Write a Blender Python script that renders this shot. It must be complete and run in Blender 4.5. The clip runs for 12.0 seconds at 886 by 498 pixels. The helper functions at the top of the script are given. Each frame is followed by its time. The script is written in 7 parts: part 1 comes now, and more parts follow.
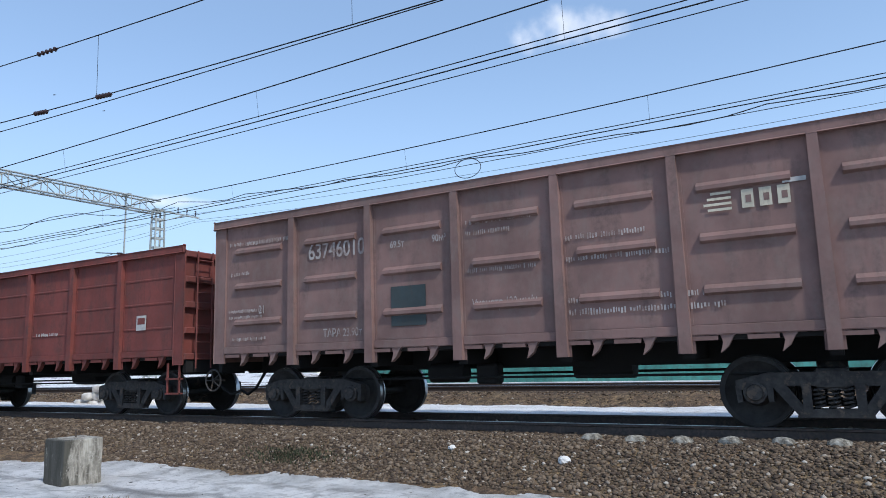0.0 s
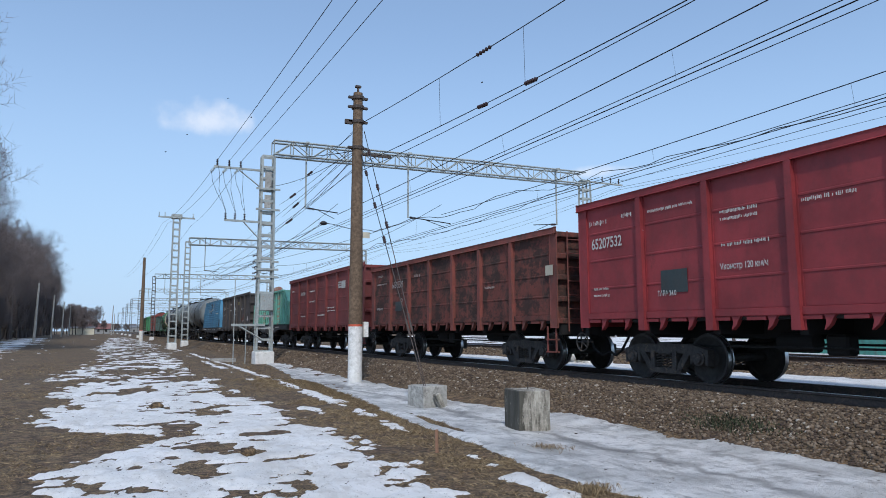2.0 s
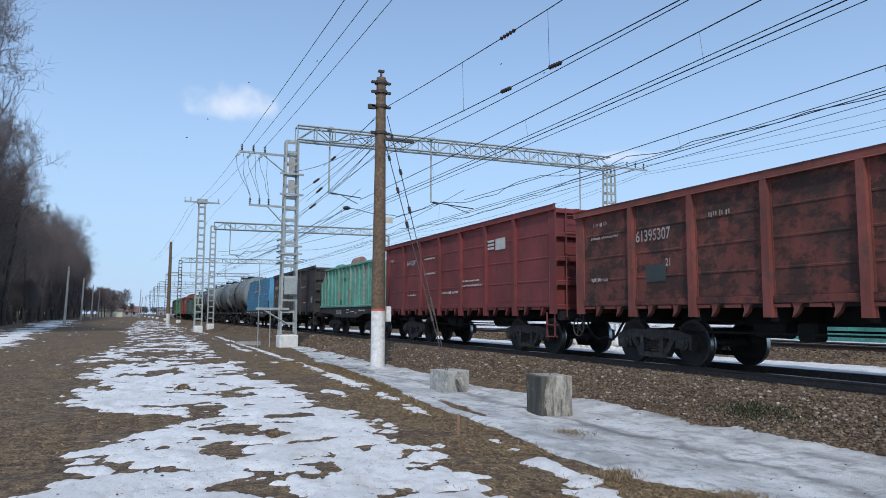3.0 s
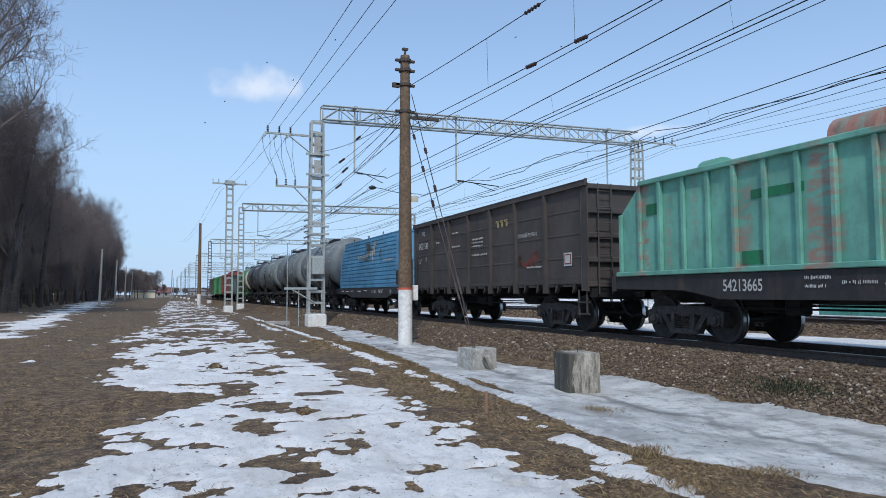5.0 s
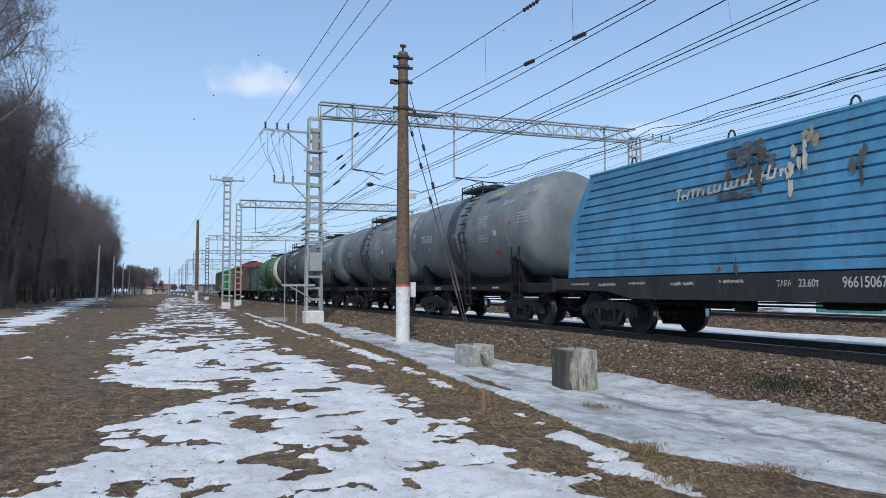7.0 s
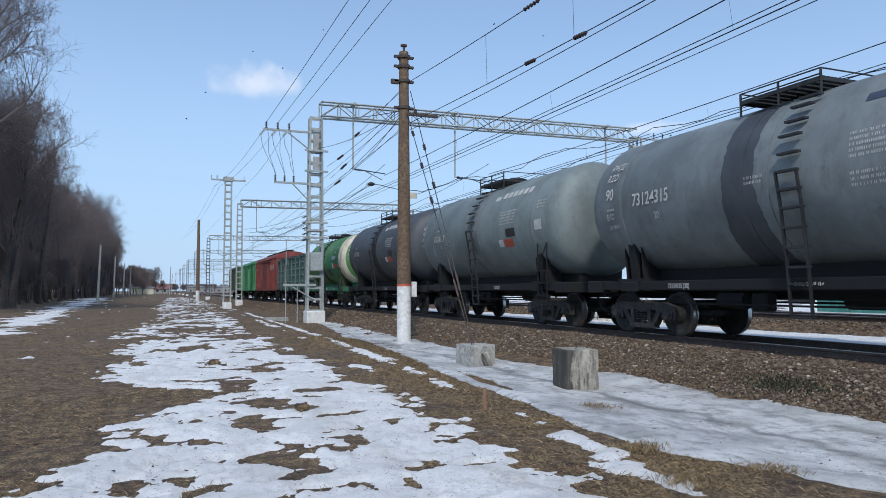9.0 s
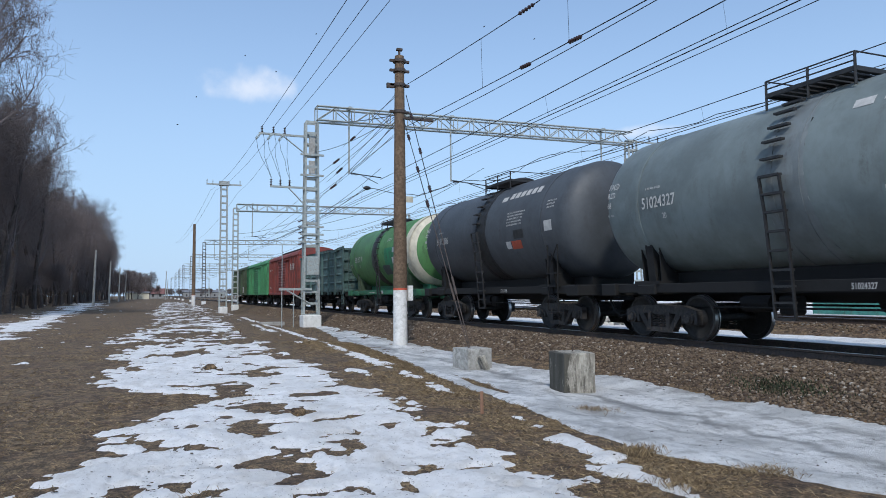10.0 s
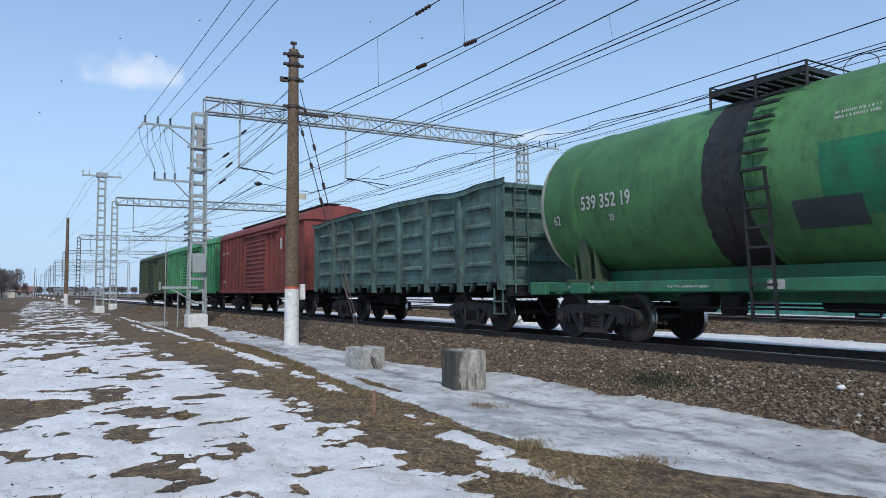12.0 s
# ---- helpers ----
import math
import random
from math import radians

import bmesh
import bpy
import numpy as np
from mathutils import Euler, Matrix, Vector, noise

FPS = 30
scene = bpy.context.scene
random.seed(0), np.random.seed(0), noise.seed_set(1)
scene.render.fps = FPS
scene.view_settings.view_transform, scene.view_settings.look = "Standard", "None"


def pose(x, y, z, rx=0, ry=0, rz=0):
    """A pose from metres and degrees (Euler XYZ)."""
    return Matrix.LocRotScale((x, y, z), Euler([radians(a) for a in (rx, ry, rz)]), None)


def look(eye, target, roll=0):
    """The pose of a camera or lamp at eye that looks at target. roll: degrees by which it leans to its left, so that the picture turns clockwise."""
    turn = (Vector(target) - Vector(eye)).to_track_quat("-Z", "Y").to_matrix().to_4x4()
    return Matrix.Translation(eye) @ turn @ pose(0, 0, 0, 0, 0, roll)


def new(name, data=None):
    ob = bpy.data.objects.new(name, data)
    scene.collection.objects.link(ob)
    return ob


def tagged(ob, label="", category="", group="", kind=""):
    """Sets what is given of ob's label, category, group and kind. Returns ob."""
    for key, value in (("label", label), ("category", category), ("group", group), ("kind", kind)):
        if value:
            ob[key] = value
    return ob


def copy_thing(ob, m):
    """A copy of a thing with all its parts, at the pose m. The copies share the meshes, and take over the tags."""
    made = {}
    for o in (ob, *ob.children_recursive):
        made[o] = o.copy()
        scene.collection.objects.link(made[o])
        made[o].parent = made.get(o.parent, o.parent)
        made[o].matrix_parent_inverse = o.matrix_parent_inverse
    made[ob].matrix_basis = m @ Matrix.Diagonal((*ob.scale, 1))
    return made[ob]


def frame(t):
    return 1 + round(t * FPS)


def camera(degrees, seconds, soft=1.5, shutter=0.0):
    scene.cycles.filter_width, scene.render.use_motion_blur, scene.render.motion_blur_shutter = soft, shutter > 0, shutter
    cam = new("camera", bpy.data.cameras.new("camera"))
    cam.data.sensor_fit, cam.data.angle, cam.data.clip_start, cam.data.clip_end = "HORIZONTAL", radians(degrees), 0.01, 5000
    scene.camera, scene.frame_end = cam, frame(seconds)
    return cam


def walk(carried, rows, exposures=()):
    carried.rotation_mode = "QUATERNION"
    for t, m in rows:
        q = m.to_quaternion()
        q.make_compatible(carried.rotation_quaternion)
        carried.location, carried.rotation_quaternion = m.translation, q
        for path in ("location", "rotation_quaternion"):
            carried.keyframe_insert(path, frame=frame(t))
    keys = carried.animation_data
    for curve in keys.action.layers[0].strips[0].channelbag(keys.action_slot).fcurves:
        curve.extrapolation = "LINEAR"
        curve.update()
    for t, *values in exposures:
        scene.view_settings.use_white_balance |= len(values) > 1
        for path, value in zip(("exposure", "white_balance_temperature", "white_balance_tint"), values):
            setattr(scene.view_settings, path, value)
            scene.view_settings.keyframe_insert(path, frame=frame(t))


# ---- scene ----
# ---------------------------------------------------------------- camera
cam = camera(64.86, 12.0, soft=0.9)
walk(cam, [
    (0, pose(0, 0, 1.58, 98.99, 1.64, -60.00)),
    (0.1, pose(0, 0, 1.58, 98.92, 1.35, -54.46)),
    (0.2, pose(0, 0, 1.58, 98.75, 1.50, -49.47)),
    (0.3, pose(0, 0, 1.58, 98.59, 1.34, -45.16)),
    (0.4, pose(0, 0, 1.58, 98.43, 1.10, -41.56)),
    (0.5, pose(0, 0, 1.58, 98.28, 0.86, -38.68)),
    (0.6, pose(0, 0, 1.58, 98.14, 0.47, -36.36)),
    (0.7, pose(0, 0, 1.58, 97.94, 0.62, -34.47)),
    (0.8, pose(0, 0, 1.58, 97.81, 0.43, -32.99)),
    (1, pose(0, 0, 1.58, 97.61, 0.45, -30.88)),
    (1.5, pose(0, 0, 1.58, 97.22, 0.35, -27.87)),
    (2, pose(0, 0, 1.58, 96.62, 0.17, -25.98)),
    (2.5, pose(0, 0, 1.58, 95.98, -0.06, -24.84)),
    (3, pose(0, 0, 1.58, 95.40, -0.23, -24.15)),
    (5, pose(0, 0, 1.58, 93.63, 0.25, -21.96)),
    (5.5, pose(0, 0, 1.58, 93.49, 0.19, -21.94)),
    (6, pose(0, 0, 1.58, 93.41, 0.06, -22.00)),
    (6.5, pose(0, 0, 1.58, 93.38, -0.00, -22.12)),
    (7, pose(0, 0, 1.58, 93.38, 0.16, -22.15)),
    (9, pose(0, 0, 1.58, 93.35, 0.21, -22.07)),
    (9.5, pose(0, 0, 1.58, 93.49, 0.25, -22.15)),
    (10, pose(0, 0, 1.58, 93.65, 0.44, -22.37)),
    (10.5, pose(0, 0, 1.58, 93.64, 0.63, -22.73)),
    (11, pose(0, 0, 1.58, 93.44, 0.66, -23.34)),
    (11.5, pose(0, 0, 1.58, 93.32, 0.60, -25.26)),
    (11.7, pose(0, 0, 1.58, 93.37, 0.48, -26.89)),
    (11.8, pose(0, 0, 1.58, 93.38, 0.41, -27.93)),
    (11.9, pose(0, 0, 1.58, 93.44, 0.29, -29.23)),
    (12, pose(0, 0, 1.58, 93.50, 0.34, -31.07)),
], [(0, 0.36, 6150, 10), (0.4, 0.26, 6150, 10), (1.2, 0.13, 6150, 10), (12, 0.13, 6150, 10)])

# ---------------------------------------------------------------- world and light
SUN_EL, SUN_AZ = 46.0, 203.0          # height of the sun; compass turn from +Y, clockwise
world = bpy.data.worlds.new("sky")
scene.world = world
world.use_nodes = True
wn, wl = world.node_tree.nodes, world.node_tree.links
sky = wn.new("ShaderNodeTexSky")
sky.sky_type, sky.sun_disc = "NISHITA", False
sky.sun_elevation, sky.sun_rotation = radians(SUN_EL), radians(SUN_AZ)
sky.air_density, sky.dust_density, sky.ozone_density = 1.0, 0.6, 2.2
wn["Background"].inputs[1].default_value = 0.15
sky_way = wn.new("ShaderNodeTexCoord").outputs["Generated"]


def sky_op(kind, *ins, op=None, value=True):
    n = wn.new(kind)
    if op:
        n.operation = op
    for i, v in enumerate(ins):
        if isinstance(v, (int, float, tuple)):
            n.inputs[i].default_value = v
        else:
            wl.new(v, n.inputs[i])
    return n.outputs["Value"] if value and "Value" in n.outputs else n.outputs[0]


def wisp(az, el, wide, high):
    """A soft scrap of cloud in one direction of the sky, torn at its edges."""
    a, e = radians(az), radians(el)
    d = Vector((math.sin(a) * math.cos(e), math.cos(a) * math.cos(e), math.sin(e)))
    r = Vector((math.cos(a), -math.sin(a), 0))
    u = r.cross(d)
    x = sky_op("ShaderNodeMath", sky_op("ShaderNodeVectorMath", sky_way, tuple(r), op="DOT_PRODUCT"), 1 / math.sin(radians(wide)), op="MULTIPLY")
    y = sky_op("ShaderNodeMath", sky_op("ShaderNodeVectorMath", sky_way, tuple(u), op="DOT_PRODUCT"), 1 / math.sin(radians(high)), op="MULTIPLY")
    q = sky_op("ShaderNodeMath", sky_op("ShaderNodeMath", x, x, op="MULTIPLY"), sky_op("ShaderNodeMath", y, y, op="MULTIPLY"), op="ADD")
    n = wn.new("ShaderNodeTexNoise")
    n.inputs["Scale"].default_value, n.inputs["Detail"].default_value = 28, 6
    wl.new(sky_way, n.inputs["Vector"])
    m = sky_op("ShaderNodeMath", sky_op("ShaderNodeMath", n.outputs["Fac"], 2.1, op="MULTIPLY"), q, op="SUBTRACT")
    ahead = sky_op("ShaderNodeMath", sky_op("ShaderNodeVectorMath", sky_way, tuple(d), op="DOT_PRODUCT"), 0.9, op="GREATER_THAN")
    mr = wn.new("ShaderNodeMapRange")
    mr.interpolation_type = "SMOOTHSTEP"
    mr.inputs["From Min"].default_value, mr.inputs["From Max"].default_value, mr.inputs["To Max"].default_value = 0.2, 1.6, 0.75
    wl.new(m, mr.inputs["Value"])
    return sky_op("ShaderNodeMath", mr.outputs[0], ahead, op="MULTIPLY")


def sky_mix(fac, a, colour):
    mx = wn.new("ShaderNodeMix")
    mx.data_type = "RGBA"
    wl.new(fac, mx.inputs[0])
    wl.new(a, mx.inputs[6])
    mx.inputs[7].default_value = (*colour, 1)
    return mx.outputs[2]


# thin spring haze towards the horizon, and two scraps of cloud
updown = wn.new("ShaderNodeSeparateXYZ")
wl.new(sky_way, updown.inputs[0])
haze = wn.new("ShaderNodeMapRange")
haze.interpolation_type = "SMOOTHSTEP"
for _k, _v in (("From Min", -0.02), ("From Max", 0.46), ("To Min", 0.9), ("To Max", 0.3)):
    haze.inputs[_k].default_value = _v
wl.new(updown.outputs[2], haze.inputs["Value"])
sky_colour = sky_mix(haze.outputs[0], sky.outputs[0], (2.8, 3.9, 5.3))
for _w in ((6.6, 16.4, 4.2, 1.7), (71.4, 25.9, 6.0, 1.9), (39, 12.6, 4.0, 0.7)):
    sky_colour = sky_mix(wisp(*_w), sky_colour, (5.6, 5.7, 6.0))
wl.new(sky_colour, wn["Background"].inputs[0])

sun = new("sun", bpy.data.lights.new("sun", "SUN"))
sun.data.energy, sun.data.angle, sun.data.color = 2.25, radians(4.0), (1.0, 0.95, 0.87)
_d = Vector((math.sin(radians(SUN_AZ)) * math.cos(radians(SUN_EL)), math.cos(radians(SUN_AZ)) * math.cos(radians(SUN_EL)), math.sin(radians(SUN_EL))))
sun.matrix_world = look(_d * 100, (0, 0, 0))

# ---------------------------------------------------------------- shared numbers
RAIL = 0.54                            # top of the rail of the near track
TRACK = 11.48                          # its centre line
TRACK_B, RAIL_B = 18.45, 0.82          # the far track
SPEED, SLOWING = 12.882, -0.011


def covered(t):
    """Metres that the train has run since the start."""
    return SPEED * t + SLOWING * t * t / 2


# ---------------------------------------------------------------- materials
def nodes_of(name):
    m = bpy.data.materials.new(name)
    m.use_nodes = True
    return m, m.node_tree.nodes, m.node_tree.links, m.node_tree.nodes["Principled BSDF"]


def ramp(nt, lk, src, stops):
    r = nt.new("ShaderNodeValToRGB")
    els = r.color_ramp.elements
    while len(els) < len(stops):
        els.new(0.5)
    for e, (p, c) in zip(els, stops):
        e.position, e.color = p, (*c, 1) if len(c) == 3 else c
    lk.new(src, r.inputs[0])
    return r.outputs[0]


def noise_at(nt, lk, vec, scale, detail=6, rough=0.6, stretch=None):
    n = nt.new("ShaderNodeTexNoise")
    n.inputs["Scale"].default_value, n.inputs["Detail"].default_value, n.inputs["Roughness"].default_value = scale, detail, rough
    if stretch:
        mp = nt.new("ShaderNodeMapping")
        mp.inputs["Scale"].default_value = stretch
        lk.new(vec, mp.inputs[0])
        vec = mp.outputs[0]
    lk.new(vec, n.inputs["Vector"])
    return n.outputs["Fac"]


def mixed(nt, lk, fac, a, b, mode="MIX"):
    mx = nt.new("ShaderNodeMix")
    mx.data_type, mx.blend_type = "RGBA", mode
    for i, v in ((0, fac), (6, a), (7, b)):
        if isinstance(v, (int, float)):
            mx.inputs[i].default_value = v
        elif isinstance(v, tuple):
            mx.inputs[i].default_value = (*v, 1)
        else:
            lk.new(v, mx.inputs[i])
    return mx.outputs[2]


def bumped(nt, lk, bs, h, strength, dist):
    b = nt.new("ShaderNodeBump")
    b.inputs["Strength"].default_value, b.inputs["Distance"].default_value = strength, dist
    lk.new(h, b.inputs["Height"])
    lk.new(b.outputs[0], bs.inputs["Normal"])


def paint(name, base, worn, wear=0.35, rough=0.55, grime=(0.05, 0.045, 0.04), grimy=0.5, streak=1.0, blotch=0.0, primer=None):
    """Old paint on steel: fading in large patches, rust and dirt in streaks, fine grain."""
    m, nt, lk, bs = nodes_of(name)
    tc = nt.new("ShaderNodeTexCoord").outputs["Object"]
    big = noise_at(nt, lk, tc, 0.9, 5)
    stk = noise_at(nt, lk, tc, 2.2, 6, 0.65, (1, 1.5 * streak, 0.35))
    fine = noise_at(nt, lk, tc, 14, 8, 0.7)
    lo = tuple(c * 0.8 for c in base)
    hi = tuple(min(1, c * 1.18) for c in base)
    col = ramp(nt, lk, big, [(0.38, lo), (0.62, hi)])
    wf = ramp(nt, lk, stk, [(0.60 - 0.2 * wear, (0, 0, 0)), (0.72 - 0.2 * wear, (1, 1, 1))])
    ff = ramp(nt, lk, fine, [(0.4, (0.2, 0.2, 0.2)), (0.6, (1, 1, 1))])
    both = mixed(nt, lk, 1.0, wf, ff, "MULTIPLY")
    col = mixed(nt, lk, both, col, worn)
    gf = ramp(nt, lk, noise_at(nt, lk, tc, 3.5, 7, 0.7, (1, 1, 0.6)), [(0.48, (0, 0, 0)), (0.66, (grimy, grimy, grimy))])
    col = mixed(nt, lk, gf, col, grime)
    if blotch:
        bl = ramp(nt, lk, noise_at(nt, lk, tc, 1.9, 8, 0.72, (1, 1, 1.4)), [(0.47, (0, 0, 0)), (0.56, (blotch, blotch, blotch))])
        col = mixed(nt, lk, bl, col, tuple(c * 0.5 for c in worn))
    if primer:
        zone = ramp(nt, lk, noise_at(nt, lk, tc, 1.15, 2, 0.4, (0, 1, 0.04)), [(0.53, (0, 0, 0)), (0.60, (1, 1, 1))])
        dash = ramp(nt, lk, noise_at(nt, lk, tc, 2.6, 6, 0.7, (1, 0.6, 2.4)), [(0.44, (0, 0, 0)), (0.58, (0.75, 0.75, 0.75))])
        col = mixed(nt, lk, mixed(nt, lk, 1.0, zone, dash, "MULTIPLY"), col, primer)
    lk.new(col, bs.inputs["Base Color"])
    rr = nt.new("ShaderNodeMapRange")
    rr.inputs["To Min"].default_value, rr.inputs["To Max"].default_value = rough - 0.1, rough + 0.25
    lk.new(fine, rr.inputs["Value"])
    lk.new(rr.outputs[0], bs.inputs["Roughness"])
    bumped(nt, lk, bs, fine, 0.12, 0.01)
    return m


def grain(name, lo, hi, scale, rough=0.85, bump=0.3, dist=0.02, metal=0.0, spots=None, coords="Object"):
    """Stone, earth, concrete, bare metal: two sizes of mottling and relief."""
    m, nt, lk, bs = nodes_of(name)
    tc = nt.new("ShaderNodeTexCoord").outputs[coords]
    a, b = noise_at(nt, lk, tc, scale, 8, 0.65), noise_at(nt, lk, tc, scale * 0.12, 4)
    col = mixed(nt, lk, ramp(nt, lk, b, [(0.4, (0.0, 0.0, 0.0)), (0.62, (0.6, 0.6, 0.6))]), ramp(nt, lk, a, [(0.38, lo), (0.62, hi)]), lo)
    if spots:
        sp = noise_at(nt, lk, tc, scale * 0.45, 7, 0.75)
        col = mixed(nt, lk, ramp(nt, lk, sp, [(0.55, (0, 0, 0)), (0.61, (0.85, 0.85, 0.85))]), col, spots)
    lk.new(col, bs.inputs["Base Color"])
    bs.inputs["Roughness"].default_value, bs.inputs["Metallic"].default_value = rough, metal
    bumped(nt, lk, bs, a, bump, dist)
    return m


def by_piece(name, stops, rough=0.9, scale=30):
    """Loose pieces in one mesh: each island has a shade of its own."""
    m, nt, lk, bs = nodes_of(name)
    g = nt.new("ShaderNodeNewGeometry")
    col = ramp(nt, lk, g.outputs["Random Per Island"], stops)
    n = noise_at(nt, lk, nt.new("ShaderNodeTexCoord").outputs["Object"], scale, 6, 0.7)
    col = mixed(nt, lk, 0.5, col, ramp(nt, lk, n, [(0.25, (0.5, 0.5, 0.5)), (0.75, (1.0, 1.0, 1.0))]), "MULTIPLY")
    lk.new(col, bs.inputs["Base Color"])
    bs.inputs["Roughness"].default_value = rough
    return m


def plain(name, col, rough=0.6, metal=0.0):
    m, nt, lk, bs = nodes_of(name)
    n = noise_at(nt, lk, nt.new("ShaderNodeTexCoord").outputs["Object"], 9, 6)
    lk.new(ramp(nt, lk, n, [(0.25, tuple(c * 0.75 for c in col)), (0.75, tuple(min(1, c * 1.15) for c in col))]), bs.inputs["Base Color"])
    bs.inputs["Roughness"].default_value, bs.inputs["Metallic"].default_value = rough, metal
    return m


RUST, SOOT = (0.13, 0.045, 0.022), (0.035, 0.033, 0.032)
M = {
    "earth": None, "snow": None, "ice": None,
    "ballast": by_piece("ballast_stone", [(0.0, (0.055, 0.036, 0.025)), (0.4, (0.115, 0.078, 0.049)), (0.75, (0.175, 0.125, 0.08)), (0.96, (0.25, 0.19, 0.135)), (1.0, (0.52, 0.47, 0.4))]),
    "straw": by_piece("dry_grass", [(0.0, (0.085, 0.056, 0.03)), (0.5, (0.25, 0.175, 0.095)), (1.0, (0.50, 0.375, 0.21))]),
    "litter": by_piece("dark_litter", [(0.0, (0.03, 0.022, 0.016)), (1.0, (0.11, 0.08, 0.055))]),
    "wheel": grain("grey_wheel_disc", (0.014, 0.0135, 0.013), (0.04, 0.037, 0.034), 9, 0.7, 0.2, 0.004),
    "concrete": grain("concrete", (0.27, 0.26, 0.24), (0.46, 0.45, 0.42), 14, 0.9, 0.4, 0.02, spots=(0.12, 0.12, 0.1)),
    "white_base": grain("limewashed_concrete", (0.62, 0.61, 0.58), (0.82, 0.81, 0.78), 9, 0.85, 0.3, 0.01, spots=(0.55, 0.54, 0.5)),
    "pole": grain("weathered_brown_pole", (0.10, 0.065, 0.04), (0.22, 0.15, 0.095), 10, 0.85, 0.4, 0.01),
    "galv": grain("painted_grey_steel", (0.27, 0.30, 0.295), (0.44, 0.475, 0.46), 16, 0.5, 0.15, 0.004, spots=(0.3, 0.25, 0.2)),
    "wire": plain("dark_wire", (0.02, 0.022, 0.025), 0.5, 0.3),
    "porcelain": plain("brown_insulator", (0.05, 0.03, 0.03), 0.25),
    "glass_ins": plain("pale_insulator", (0.5, 0.56, 0.55), 0.2),
    "railside": grain("rusty_rail", (0.045, 0.035, 0.03), (0.10, 0.07, 0.055), 20, 0.7, 0.2, 0.004),
    "railtop": plain("worn_rail_head", (0.30, 0.30, 0.31), 0.3, 1.0),
    "cast": grain("cast_running_gear", (0.022, 0.020, 0.019), (0.066, 0.060, 0.054), 12, 0.8, 0.25, 0.008, spots=(0.11, 0.082, 0.06)),
    "pale_concrete": grain("pale_concrete", (0.28, 0.27, 0.245), (0.52, 0.505, 0.46), 12, 0.9, 0.4, 0.02, spots=(0.2, 0.19, 0.17)),
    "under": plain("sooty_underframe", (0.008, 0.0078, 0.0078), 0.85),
    "tread": plain("bright_wheel_rim", (0.55, 0.55, 0.56), 0.3, 1.0),
    "letter": plain("white_lettering", (0.52, 0.505, 0.475), 0.75),
    "red_band": plain("red_band_paint", (0.55, 0.10, 0.05), 0.6),
    "bark": grain("tree_bark", (0.05, 0.04, 0.036), (0.12, 0.096, 0.084), 6, 0.9, 0.4, 0.03),
    "twig": plain("fine_twigs", (0.165, 0.135, 0.128), 0.9),
    "old_concrete": None,
}


def earth_material():
    m, nt, lk, bs = nodes_of("trodden_earth_and_dead_grass")
    tc = nt.new("ShaderNodeTexCoord").outputs["Object"]
    a = noise_at(nt, lk, tc, 9, 12, 0.82)
    b = noise_at(nt, lk, tc, 1.3, 8, 0.75)
    c = noise_at(nt, lk, tc, 0.25, 4)
    fib = noise_at(nt, lk, tc, 45, 7, 0.8, (1, 0.45, 1))
    soil = ramp(nt, lk, a, [(0.41, (0.02, 0.012, 0.008)), (0.5, (0.105, 0.066, 0.040)), (0.60, (0.265, 0.178, 0.105))])
    grass = ramp(nt, lk, fib, [(0.42, (0.045, 0.03, 0.017)), (0.58, (0.31, 0.22, 0.12))])
    col = mixed(nt, lk, ramp(nt, lk, b, [(0.43, (0.1, 0.1, 0.1)), (0.56, (0.95, 0.95, 0.95))]), soil, grass)
    col = mixed(nt, lk, ramp(nt, lk, c, [(0.4, (0, 0, 0)), (0.65, (0.3, 0.3, 0.3))]), col, (0.07, 0.048, 0.03))
    clump = noise_at(nt, lk, tc, 5.5, 9, 0.8)
    col = mixed(nt, lk, 1.0, col, ramp(nt, lk, clump, [(0.40, (0.34, 0.32, 0.30)), (0.5, (0.82, 0.80, 0.78)), (0.61, (1.45, 1.36, 1.24))]), "MULTIPLY")
    lk.new(col, bs.inputs["Base Color"])
    bs.inputs["Roughness"].default_value = 0.95
    bumped(nt, lk, bs, a, 0.8, 0.03)
    return m


